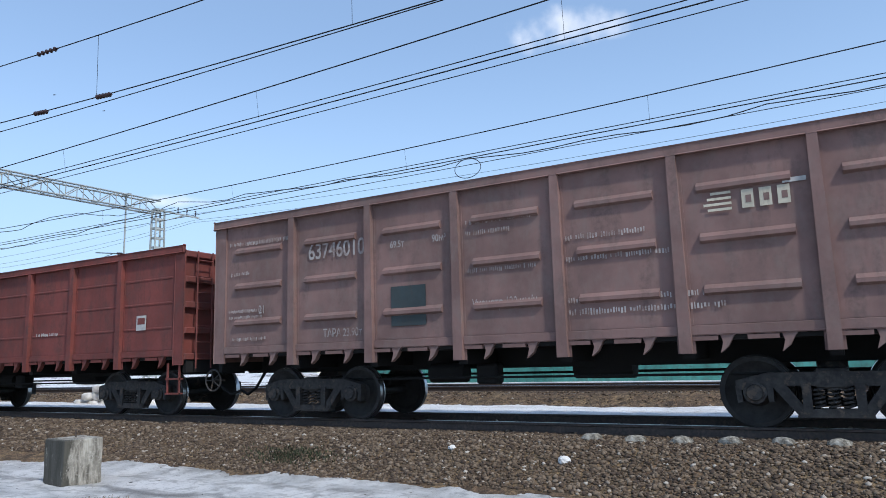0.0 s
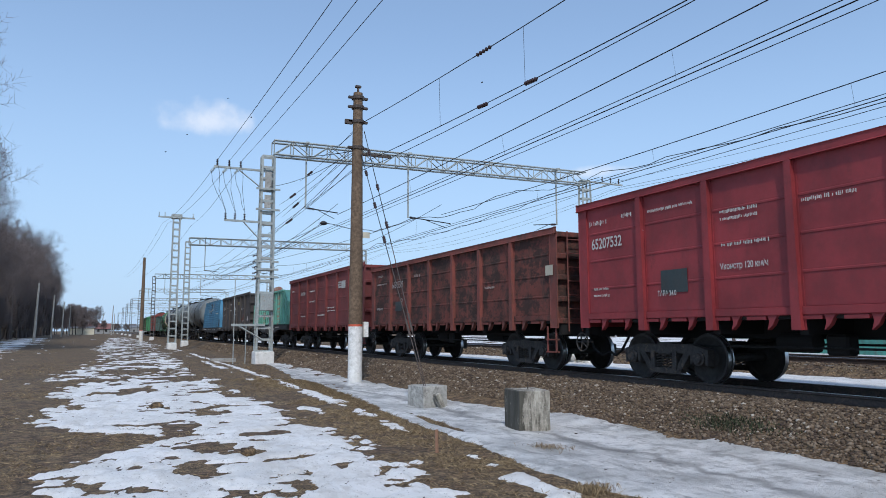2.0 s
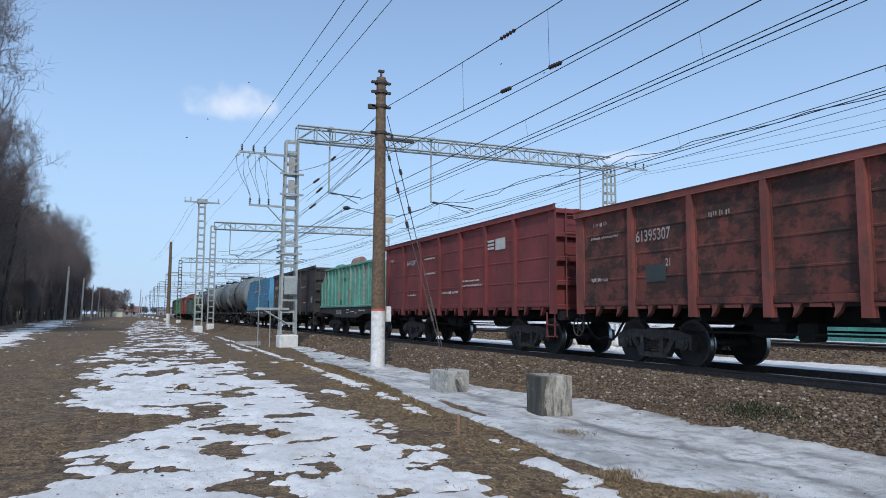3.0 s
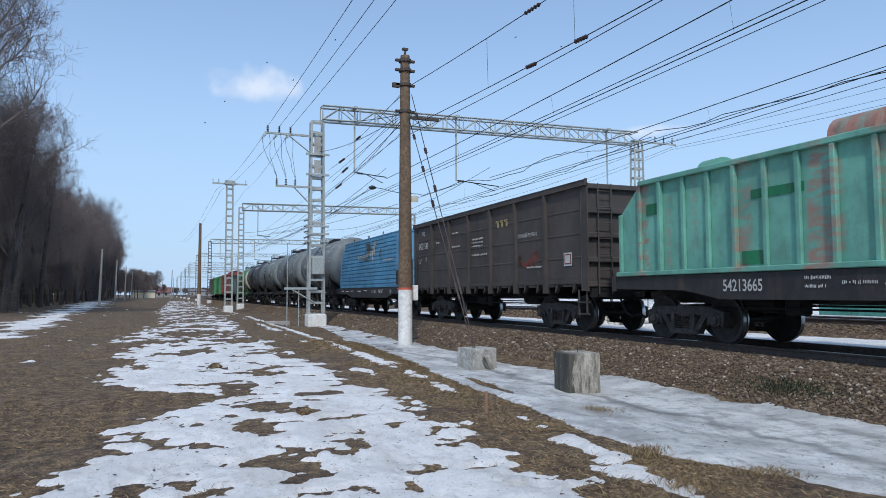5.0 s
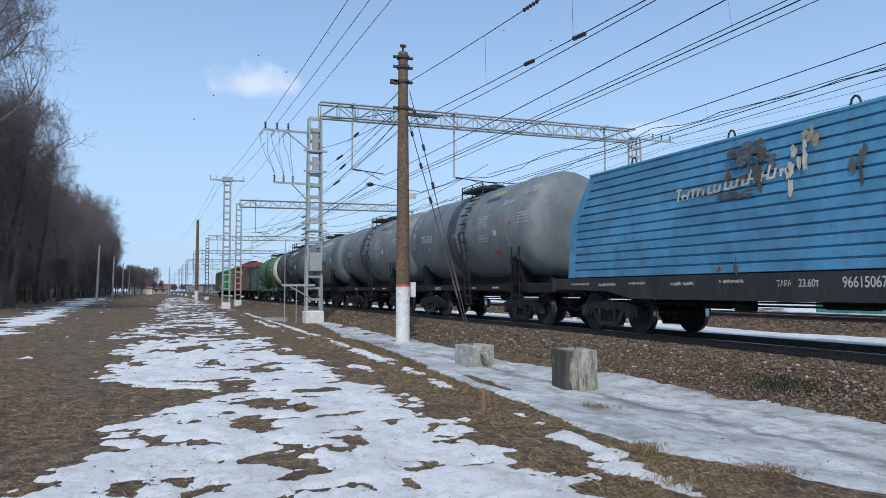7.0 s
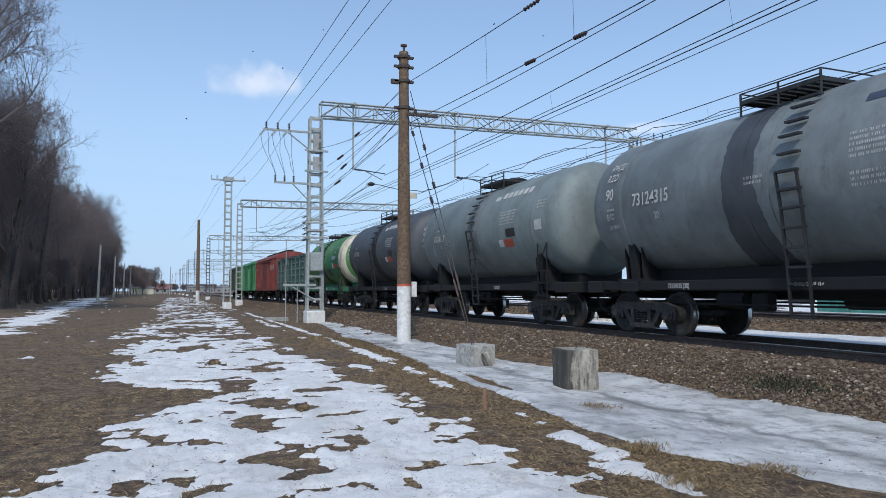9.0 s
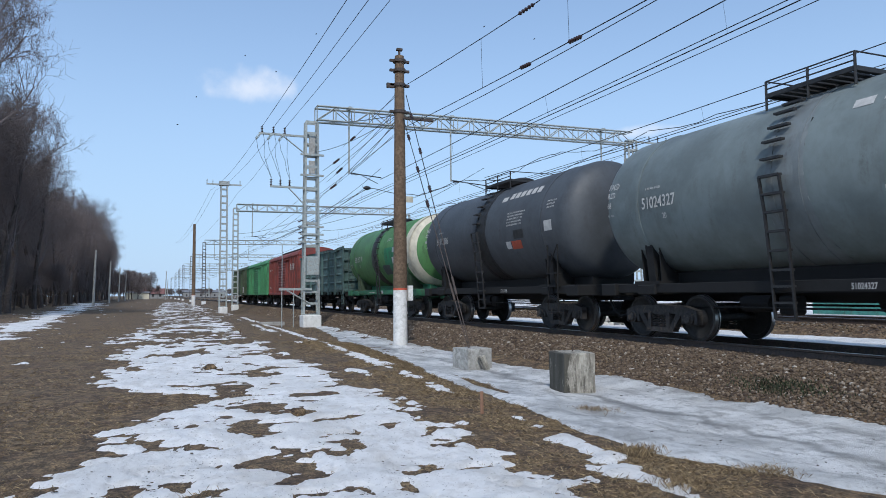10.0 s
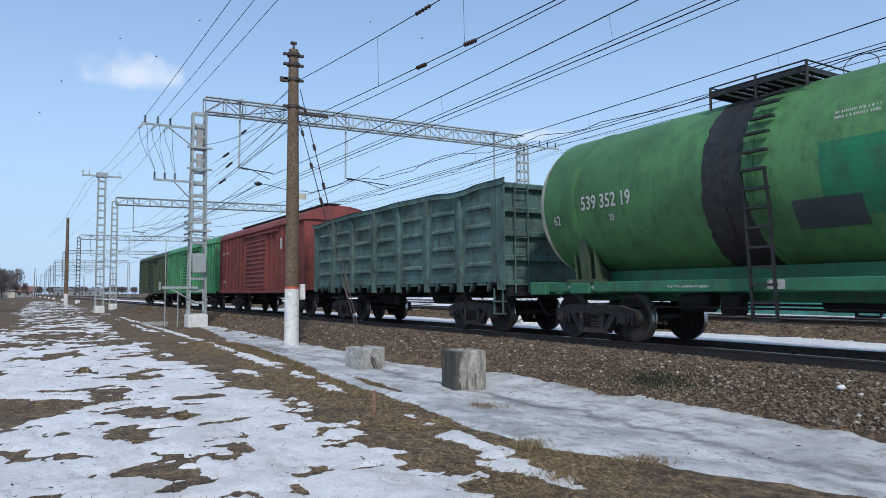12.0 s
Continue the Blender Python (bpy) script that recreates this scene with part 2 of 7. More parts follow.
def snow_material(name, white, grey, dirt, amount, rough, wet=None):
    m, nt, lk, bs = nodes_of(name)
    tc = nt.new("ShaderNodeTexCoord").outputs["Object"]
    a, b = noise_at(nt, lk, tc, 5, 8, 0.65), noise_at(nt, lk, tc, 0.8, 5, 0.6)
    s = noise_at(nt, lk, tc, 26, 6, 0.8)
    col = ramp(nt, lk, b, [(0.40, grey), (0.57, white)])
    col = mixed(nt, lk, ramp(nt, lk, a, [(0.50, (0, 0, 0)), (0.64, (amount, amount, amount))]), col, dirt)
    streak = noise_at(nt, lk, tc, 1.1, 7, 0.7, (1.6, 0.45, 1))
    col = mixed(nt, lk, ramp(nt, lk, streak, [(0.50, (0, 0, 0)), (0.63, (amount, amount, amount))]), col, dirt)
    col = mixed(nt, lk, ramp(nt, lk, s, [(0.605, (0, 0, 0)), (0.635, (0.85, 0.85, 0.85))]), col, (0.085, 0.062, 0.042))
    if wet:
        sep = nt.new("ShaderNodeSeparateXYZ")
        lk.new(tc, sep.inputs[0])
        bend = nt.new("ShaderNodeMath")
        bend.operation = "MULTIPLY_ADD"
        lk.new(noise_at(nt, lk, tc, 0.9, 6, 0.6, (0.6, 1, 1)), bend.inputs[0])
        bend.inputs[1].default_value = 1.5
        lk.new(sep.outputs[0], bend.inputs[2])
        off = nt.new("ShaderNodeMath")
        off.operation = "SUBTRACT"
        lk.new(bend.outputs[0], off.inputs[0])
        off.inputs[1].default_value = wet + 0.75
        ab = nt.new("ShaderNodeMath")
        ab.operation = "ABSOLUTE"
        lk.new(off.outputs[0], ab.inputs[0])
        col = mixed(nt, lk, ramp(nt, lk, ab.outputs[0], [(0.03, (0.6, 0.6, 0.6)), (0.16, (0, 0, 0))]), col, (0.14, 0.135, 0.13))
    lk.new(col, bs.inputs["Base Color"])
    bs.inputs["Roughness"].default_value = rough
    hh = nt.new("ShaderNodeMath")
    hh.operation = "ADD"
    lk.new(a, hh.inputs[0])
    lk.new(noise_at(nt, lk, tc, 19, 8, 0.75), hh.inputs[1])
    bumped(nt, lk, bs, hh.outputs[0], 0.9, 0.03)
    return m


def stump_material():
    m, nt, lk, bs = nodes_of("mossy_concrete_shaded_left")
    tc = nt.new("ShaderNodeTexCoord").outputs["Object"]
    streak = noise_at(nt, lk, tc, 9, 7, 0.7, (1, 1, 0.13))
    patch = noise_at(nt, lk, tc, 3.2, 6, 0.65, (1.5, 1, 1))
    fine = noise_at(nt, lk, tc, 38, 6, 0.75)
    col = ramp(nt, lk, streak, [(0.40, (0.10, 0.09, 0.072)), (0.5, (0.28, 0.255, 0.21)), (0.6, (0.43, 0.40, 0.335))])
    col = mixed(nt, lk, ramp(nt, lk, patch, [(0.50, (0, 0, 0)), (0.62, (0.6, 0.6, 0.6))]), col, (0.12, 0.112, 0.09))
    # shade on the -X side, put into the colour with a ragged edge
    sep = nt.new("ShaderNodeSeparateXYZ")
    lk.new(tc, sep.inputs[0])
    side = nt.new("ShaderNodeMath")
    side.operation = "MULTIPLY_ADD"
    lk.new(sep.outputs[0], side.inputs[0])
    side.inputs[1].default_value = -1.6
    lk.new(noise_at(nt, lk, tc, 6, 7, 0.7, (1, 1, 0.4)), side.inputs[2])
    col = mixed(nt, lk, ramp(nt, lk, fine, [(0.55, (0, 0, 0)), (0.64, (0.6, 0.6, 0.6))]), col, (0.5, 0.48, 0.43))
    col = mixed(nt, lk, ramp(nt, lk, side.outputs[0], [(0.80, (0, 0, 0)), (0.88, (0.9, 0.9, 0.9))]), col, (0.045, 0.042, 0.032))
    lk.new(col, bs.inputs["Base Color"])
    bs.inputs["Roughness"].default_value = 0.95
    bumped(nt, lk, bs, fine, 0.5, 0.01)
    return m


M["earth"] = earth_material()
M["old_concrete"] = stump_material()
M["snow"] = snow_material("granular_snow", (0.83, 0.812, 0.79), (0.72, 0.702, 0.675), (0.52, 0.48, 0.43), 0.42, 0.6)
M["ice"] = snow_material("grey_meltwater_ice", (0.76, 0.75, 0.73), (0.52, 0.515, 0.50), (0.20, 0.195, 0.185), 0.6, 0.42, wet=6.55)


# ---------------------------------------------------------------- mesh helpers
def part(name, bm, material, parent=None, label="", smooth=False, at=None):
    """Links a bmesh as one object, under a thing or a part."""
    me = bpy.data.meshes.new(name)
    bm.to_mesh(me)
    bm.free()
    for mt in (material if isinstance(material, (list, tuple)) else [material]):
        me.materials.append(mt)
    if smooth:
        me.polygons.foreach_set("use_smooth", [True] * len(me.polygons))
        me.set_sharp_from_angle(angle=radians(38))
    ob = new(name, me)
    if parent:
        ob.parent = parent
    if at is not None:
        ob.matrix_basis = at
    if label:
        tagged(ob, label)
    return ob


def again(ob, at, parent=None):
    """Another object on the same mesh."""
    o = ob.copy()
    scene.collection.objects.link(o)
    o.parent = parent or ob.parent
    o.matrix_basis = at
    return o


def empty(name, at, label, category, group=""):
    e = new(name)
    e.matrix_basis = at
    e.empty_display_size = 0.3
    return tagged(e, label, category, group)


def box(bm, x0, x1, y0, y1, z0, z1, bev=0.0, m=None):
    r = bmesh.ops.create_cube(bm, size=1)
    vs = r["verts"]
    for v in vs:
        v.co = Vector(((x0 + x1) / 2 + v.co.x * (x1 - x0), (y0 + y1) / 2 + v.co.y * (y1 - y0), (z0 + z1) / 2 + v.co.z * (z1 - z0)))
    if m is not None:
        bmesh.ops.transform(bm, matrix=m, verts=vs)
    if bev:
        es = list({e for v in vs for e in v.link_edges})
        bmesh.ops.bevel(bm, geom=es, offset=bev, segments=1, affect="EDGES")
    return bm


def tube(bm, a, b, r0, r1=None, n=8, cap=True):
    a, b = Vector(a), Vector(b)
    r1 = r0 if r1 is None else r1
    q = (b - a).to_track_quat("Z", "Y")
    rings = []
    for c, r in ((a, r0), (b, r1)):
        rings.append([bm.verts.new(c + q @ Vector((r * math.cos(2 * math.pi * i / n), r * math.sin(2 * math.pi * i / n), 0))) for i in range(n)])
    for i in range(n):
        bm.faces.new((rings[0][i], rings[0][(i + 1) % n], rings[1][(i + 1) % n], rings[1][i]))
    if cap:
        bm.faces.new(rings[0][::-1])
        bm.faces.new(rings[1])
    return bm


def lathe(bm, prof, n=32, axis="y", c=(0, 0, 0)):
    """Turns (along, radius) pairs about an axis; a radius of 0 closes the end."""
    c = Vector(c)
    rings = []

    def put(s, u, v):
        return c + {"x": Vector((s, u, v)), "y": Vector((v, s, u)), "z": Vector((u, v, s))}[axis]
    for s, r in prof:
        if r == 0:
            rings.append([bm.verts.new(put(s, 0, 0))])
        else:
            rings.append([bm.verts.new(put(s, r * math.cos(2 * math.pi * i / n), r * math.sin(2 * math.pi * i / n))) for i in range(n)])
    for p, q in zip(rings, rings[1:]):
        for i in range(n):
            j = (i + 1) % n
            f = [p[0] if len(p) == 1 else p[i]] + ([] if len(p) == 1 else [p[j]]) + ([q[0]] if len(q) == 1 else [q[j], q[i]])
            bm.faces.new(f)
    return bm


def prism(bm, prof, s0, s1, axis="y"):
    """A closed outline run along an axis: (x, z) along y, (y, z) along x."""
    def put(s, u, v):
        return Vector((u, s, v)) if axis == "y" else Vector((s, u, v))
    a, b = [bm.verts.new(put(s0, u, v)) for u, v in prof], [bm.verts.new(put(s1, u, v)) for u, v in prof]
    n = len(prof)
    for i in range(n):
        bm.faces.new((a[i], a[(i + 1) % n], b[(i + 1) % n], b[i]))
    bm.faces.new(a[::-1])
    bm.faces.new(b)
    return bm


def fixed(bm):
    bmesh.ops.recalc_face_normals(bm, faces=bm.faces)
    return bm


BM = bmesh.new


# ---------------------------------------------------------------- noise on the plan
def vnoise(x, y, seed=0):
    xi, yi = np.floor(x).astype(np.int64), np.floor(y).astype(np.int64)
    fx, fy = x - xi, y - yi
    fx, fy = fx * fx * (3 - 2 * fx), fy * fy * (3 - 2 * fy)

    def hsh(a, b):
        n = (a * 374761393 + b * 668265263 + seed * 974711) & 0x7FFFFFFF
        n = ((n ^ (n >> 13)) * 1274126177) & 0x7FFFFFFF
        return ((n ^ (n >> 16)) & 0xFFFFFF) / float(0xFFFFFF)
    a, b, c, d = hsh(xi, yi), hsh(xi + 1, yi), hsh(xi, yi + 1), hsh(xi + 1, yi + 1)
    return (a * (1 - fx) + b * fx) * (1 - fy) + (c * (1 - fx) + d * fx) * fy


def fbm(x, y, seed=0, octaves=4):
    s, amp, tot = 0, 1.0, 0
    for o in range(octaves):
        s = s + amp * vnoise(x * 2 ** o, y * 2 ** o, seed + o * 17)
        tot += amp
        amp *= 0.5
    return s / tot - 0.5


def step(a, b, x):
    t = np.clip((x - a) / (b - a), 0, 1)
    return t * t * (3 - 2 * t)


def height(x, y):
    """The lie of the land: meadow, ditch beside the line, two ballast beds."""
    h = 0.05 * fbm(x * 0.35, y * 0.35, 3) + 0.03 * fbm(x * 2.2, y * 2.2, 5, 3)
    h = h * (1 - step(40, 120, np.hypot(x, y)))
    h = h - 0.12 * step(4.7, 6.4, x) * (1 - step(7.6, 8.6, x))
    h = h + 0.37 * step(8.15, 9.75, x) + 0.02 * step(9.7, 9.9, x) - 0.02 * step(13.1, 14.2, x)
    h = h + 0.28 * step(16.3, 17.3, x) - 0.45 * step(19.8, 21.5, x) - 0.1 * step(21.5, 26, x)
    return h


def fan(az, rad):
    """A sheet on rays and circles round the eye's foot."""
    a, r = np.meshgrid(np.radians(az), rad)
    return (r * np.sin(a)).ravel(), (r * np.cos(a)).ravel()


def sheet(name, xs, ys, zs, nr, na, keep=None, mat=None, closed=False):
    ids = np.arange(nr * na).reshape(nr, na)
    if closed:
        ids = np.hstack([ids, ids[:, :1]])
    q = np.stack([ids[:-1, :-1], ids[:-1, 1:], ids[1:, 1:], ids[1:, :-1]], -1).reshape(-1, 4)
    if keep is not None:
        q = q[keep[q].any(1)]
        used = np.unique(q)
        back = np.full(nr * na, -1)
        back[used] = np.arange(len(used))
        xs, ys, zs, q = xs[used], ys[used], zs[used], back[q]
    me = bpy.data.meshes.new(name)
    me.vertices.add(len(xs))
    me.vertices.foreach_set("co", np.stack([xs, ys, zs], 1).ravel())
    me.loops.add(q.size)
    me.loops.foreach_set("vertex_index", q.ravel())
    me.polygons.add(len(q))
    me.polygons.foreach_set("loop_start", np.arange(0, q.size, 4))
    me.update(calc_edges=True)
    me.polygons.foreach_set("use_smooth", [True] * len(q))
    me.materials.append(mat)
    return new(name, me)


# ---------------------------------------------------------------- ground
def build_ground():
    az = np.concatenate([np.arange(-16, 98, 0.3), np.arange(98, 344, 6.0)])
    rad = np.concatenate([[0.0], 0.6 * 1.018 ** np.arange(0, 500)])
    x, y = fan(az, rad)
    g = sheet("ground", x, y, height(x, y), len(rad), len(az), mat=M["earth"], closed=True)
    tagged(g, "trodden brown meadow and track bed beside the railway", "ground", kind="structure")


SNOW_LEFT = ((0, -3.2), (4, -2.2), (6.3, -1.05), (7.4, -0.45), (8.2, -0.5), (9.2, -0.35), (10, 0.1), (11, 0.5), (11.9, 0.75), (12.7, -0.3), (14.2, -1.15), (16.3, -0.9), (18, -0.4), (19.9, -1.1), (23.3, -0.45), (26, -1.7), (31, -1.3), (44, -0.3), (72, -0.3), (165, 1.5), (400, 2))
SNOW_RIGHT = ((0, 2.2), (4, 2.6), (5.1, 3.1), (6.3, 3.0), (8, 3.2), (9.8, 3.4), (13.3, 3.25), (27, 3.35), (43, 4.0), (82, 5.2), (200, 7.5), (400, 9))
STREAK = ((0, 3.7), (4.5, 3.88), (6, 3.98), (7.2, 4.22), (10, 4.4), (15, 4.75), (26, 5.3), (60, 6.2))
# bare earth showing through the snow: x, y, half width, half length
BARE = ((1.25, 10.2, 0.35, 0.36), (1.2, 8.6, 0.24, 0.32), (1.75, 8.75, 0.34, 0.10), (1.25, 12.4, 0.42, 0.95), (-0.1, 8.35, 0.28, 0.2), (0.35, 8.65, 0.12, 0.1), (1.25, 6.6, 0.24, 0.62), (1.72, 7.02, 0.34, 0.16), (0.75, 6.72, 0.22, 0.14), (1.4, 5.45, 0.32, 0.16), (1.05, 20.8, 0.38, 1.0), (0.35, 20.1, 0.5, 0.4), (1.7, 14.5, 0.5, 0.3), (0.0, 25, 0.8, 0.7), (2.4, 11.2, 0.3, 0.25), (2.3, 15.4, 0.5, 0.3), (0.9, 30, 0.9, 1.0), (2.4, 24, 0.5, 0.8))


def along(knots, y):
    return np.interp(y, [k[0] for k in knots], [k[1] for k in knots])


def snow_cover(x, y):
    """Above zero where old snow still lies on the meadow."""
    big = fbm(x * 0.55, y * 0.42, 31, 5)
    small = fbm(x * 2.1, y * 1.9, 33, 5)
    grit = fbm(x * 4.6, y * 5.5, 37, 5)
    wide = 1 + 0.02 * np.clip(y, 0, 60)
    rag = 0.30 * big + 0.66 * small + 0.95 * grit + 0.55 * fbm(x * 1.0, y * 1.3, 32, 3)
    band = np.minimum(x - along(SNOW_LEFT, y), along(SNOW_RIGHT, y) - x)
    holes = np.full_like(x, 9.0)
    for bx, by, w, d in BARE:
        holes = np.minimum(holes, (np.hypot((x - bx) / w, (y - by) / d) - 1) * min(w, d) * 1.5)
    thaw = 0.42 - 1.5 * np.abs(fbm(x * 1.5, y * 1.1, 35, 4) + 0.02 * np.clip(y, 0, 10) - 0.31)
    a = np.minimum(np.clip(band, -1.2, 0.30), np.clip(holes, -0.5, 0.30)) / wide + rag - 0.055 - 0.18 * step(14, 30, y) + 0.03 * (1 - step(8, 12, y))
    a = np.minimum(a, 0.75 - thaw * 1.55 + 0.5 * small)
    off = np.abs(x - along(STREAK, y))
    strip = np.clip(0.20 - off, -0.8, 0.2) + 0.5 * fbm(x * 1.2, y * 0.9, 39, 4) + 0.45 * small + 0.55 * grit - 0.08 - 0.12 * step(7.5, 9, y) * (1 - step(13, 16, y))
    strip2 = np.where(y > 13, -0.02 - np.abs(x - along(STREAK, y) + 0.75) * 0.8 + 0.5 * big + 0.5 * small + 0.3 * grit, -1)
    lone = big * 0.9 + small * 0.6 + grit * 0.5 - 0.33
    edge = -6.2 - 0.05 * (y - 36)
    fringe = 0.16 - 0.45 * np.abs(x - edge) / (1.2 + 0.02 * y) + big * 0.9 + small * 0.7
    fringe = np.where(y > 30, fringe, -1)
    gap = 0.8 - 0.62 * np.abs(x - 15.0) + big * 0.7
    yard = np.where(x > 22, big * 1.2 + 0.12, -1)
    m = np.maximum(np.maximum(np.maximum(a, strip), strip2), np.maximum(np.where(x < 0, lone, -1), fringe))
    m = np.where(x > 6.4, -1, m)
    return np.maximum(np.maximum(m, gap), yard)


ICE_LOWER = ((0, 6.3), (3.0, 5.9), (3.9, 5.35), (4.4, 5.0), (5, 4.82), (6.4, 4.6), (8.2, 4.68), (10.6, 4.95), (12.5, 5.05), (16, 5.35), (20, 5.6), (26, 6.0), (40, 7.6), (80, 8.6))
ICE_UPPER = ((0, 8.0), (5.9, 8.05), (7.4, 8.2), (8.3, 7.95), (11, 8.3), (13.6, 7.85), (17.5, 8.25), (21, 8.4), (31, 8.55), (60, 8.6))


def ice_cover(x, y):
    m = np.minimum(x - along(ICE_LOWER, y), along(ICE_UPPER, y) - x)
    island = np.hypot((x - 5.35 - 0.12 * (y - 11)) / 0.16, (y - 11.2) / 1.5) - 1
    m = np.minimum(m, np.clip(island * 0.25, -0.3, 1))
    return np.clip(m, -1, 0.6) + 0.24 * fbm(x * 1.1, y * 0.5, 45, 5) + 0.34 * fbm(x * 3.5, y * 2.2, 47, 4) + 0.03 - 0.52 * step(12, 18, y) - 0.15 * step(35, 70, y)


def build_snow():
    az = np.concatenate([np.arange(-14, 96, 0.22), np.arange(96, 346, 2.0)])
    rad = 0.4 * 1.0105 ** np.arange(0, 586)
    x, y = fan(az, rad)
    for name, cover, thick, mat, label in (("snow", snow_cover, 0.036, M["snow"], "patchy old granular snow lying on brown grass"),
                                           ("ice", ice_cover, 0.035, M["ice"], "grey refrozen meltwater ice along the ditch")):
        c = cover(x, y)
        z = height(x, y) + thick * np.clip(c * 5, -1.5, 1) + (0.06 * fbm(x * 2.8, y * 2.2, 51, 5) if name == "ice" else 0.03 * fbm(x * 3.4, y * 3.0, 51, 5) + 0.012 * fbm(x * 13, y * 12, 53, 2)) * (c > 0)
        s = sheet(name, x, y, z, len(rad), len(az), keep=c > -0.05, mat=mat, closed=True)
        tagged(s, label, name, kind="stuff")


def many(name, protos, pos, size, turn, mat, label, category, seed=1):
    """Scatters small low-poly pieces into one mesh. protos: (verts, faces) of unit size."""
    V, F, base = [], [], 0
    pick = np.random.RandomState(seed).randint(0, len(protos), len(pos))
    for k, (pv, pf) in enumerate(protos):
        idx = np.where(pick == k)[0]
        if not len(idx):
            continue
        c, s = np.cos(turn[idx]), np.sin(turn[idx])
        v = pv[None] * size[idx][:, None, :]
        w = np.stack([v[..., 0] * c[:, None] - v[..., 1] * s[:, None], v[..., 0] * s[:, None] + v[..., 1] * c[:, None], v[..., 2]], -1) + pos[idx][:, None, :]
        V.append(w.reshape(-1, 3))
        F.append((pf[None] + (np.arange(len(idx)) * len(pv))[:, None, None] + base).reshape(-1, 3))
        base += len(idx) * len(pv)
    V, F = np.concatenate(V), np.concatenate(F)
    me = bpy.data.meshes.new(name)
    me.vertices.add(len(V))
    me.vertices.foreach_set("co", V.ravel())
    me.loops.add(F.size)
    me.loops.foreach_set("vertex_index", F.ravel())
    me.polygons.add(len(F))
    me.polygons.foreach_set("loop_start", np.arange(0, F.size, 3))
    me.update(calc_edges=True)
    me.materials.append(mat)
    return tagged(new(name, me), label, category, kind="stuff")


def stone_protos(n=6):
    rs, out = np.random.RandomState(4), []
    for _ in range(n):
        bm = BM()
        bmesh.ops.create_icosphere(bm, subdivisions=1, radius=1)
        v = np.array([p.co[:] for p in bm.verts]) * (0.62 + 0.55 * rs.rand(len(bm.verts), 1))
        bm.verts.index_update()
        out.append((v, np.array([[p.index for p in f.verts] for f in bm.faces])))
        bm.free()
    return out


def build_ballast():
    rs = np.random.RandomState(8)
    rows = [(24000, 8.0, 10.4, -1.5, 12.0), (15000, 8.1, 10.4, 12, 30), (5000, 8.1, 10.3, 30, 70), (3500, 12.4, 13.6, -1, 30), (4500, 16.2, 17.8, 1, 40), (1500, 10.4, 12.6, -1, 20)]
    P = np.concatenate([np.stack([rs.uniform(a, b, n), rs.uniform(c, d, n)], 1) for n, a, b, c, d in rows])
    keep = P[:, 0] > 8.15 + 0.45 * fbm(P[:, 1] * 0.5, P[:, 1] * 0 + 9, 43, 4) + 0.15 * rs.rand(len(P)) ** 2
    P = P[keep]
    n = len(P)
    sz = (0.016 + 0.026 * rs.rand(n) ** 2.5)[:, None] * (1 + 0.25 * (P[:, 1:2] > 12) + 0.5 * (P[:, 1:2] > 30)) * np.array([1.15, 1.0, 0.75]) * (0.8 + 0.4 * rs.rand(n, 3))
    pos = np.concatenate([P, (height(P[:, 0], P[:, 1]) + 0.008)[:, None]], 1)
    many("ballast", stone_protos(), pos, sz, rs.uniform(0, 6.28, n), M["ballast"], "brown crushed stone ballast on the track bed", "gravel")


def build_grass():
    rs = np.random.RandomState(12)
    blade = (np.array([[-0.5, 0, 0], [0.5, 0, 0], [0.35, 0.9, 0.75], [0.0, 1.6, 1.0]]), np.array([[0, 1, 2], [0, 2, 3]]))
    lean = (np.array([[-0.5, 0, 0], [0.5, 0, 0], [0.2, 1.4, 0.35], [0.0, 2.2, 0.3]]), np.array([[0, 1, 2], [0, 2, 3]]))
    n = 420000
    r, a = 2.6 * np.exp(rs.rand(n) * 2.75), np.radians(rs.uniform(-14, 66, n))
    x, y = r * np.sin(a), r * np.cos(a)
    k = 190000
    yy = 2.0 + 22 * rs.rand(k) ** 1.7
    x, y = np.concatenate([x, along(STREAK, yy) + 0.25 + rs.normal(0, 0.6, k)]), np.concatenate([y, yy])
    n += k
    dense = fbm(x * 0.9, y * 0.9, 61, 4)
    keep = (snow_cover(x, y) < -0.02) & (ice_cover(x, y) < -0.02) & (x < 8) & (dense > np.where(x > 2.8, -0.09, -0.02) + 0.05 * rs.normal(0, 1, n)) & (rs.rand(n) < 0.85)
    x, y = x[keep], y[keep]
    n = len(x)
    pos = np.stack([x, y, height(x, y) - 0.005], 1)
    sz = np.stack([0.0022 + 0.002 * rs.rand(n), 0.018 + 0.035 * rs.rand(n) ** 1.5, 0.010 + 0.05 * rs.rand(n) ** 4], 1) * (0.72 + np.hypot(x, y) / 36)[:, None]
    many("dry_grass", [blade, lean, lean], pos, sz, rs.uniform(0, 6.28, n), M["straw"], "flattened dry straw-coloured winter grass", "grass")


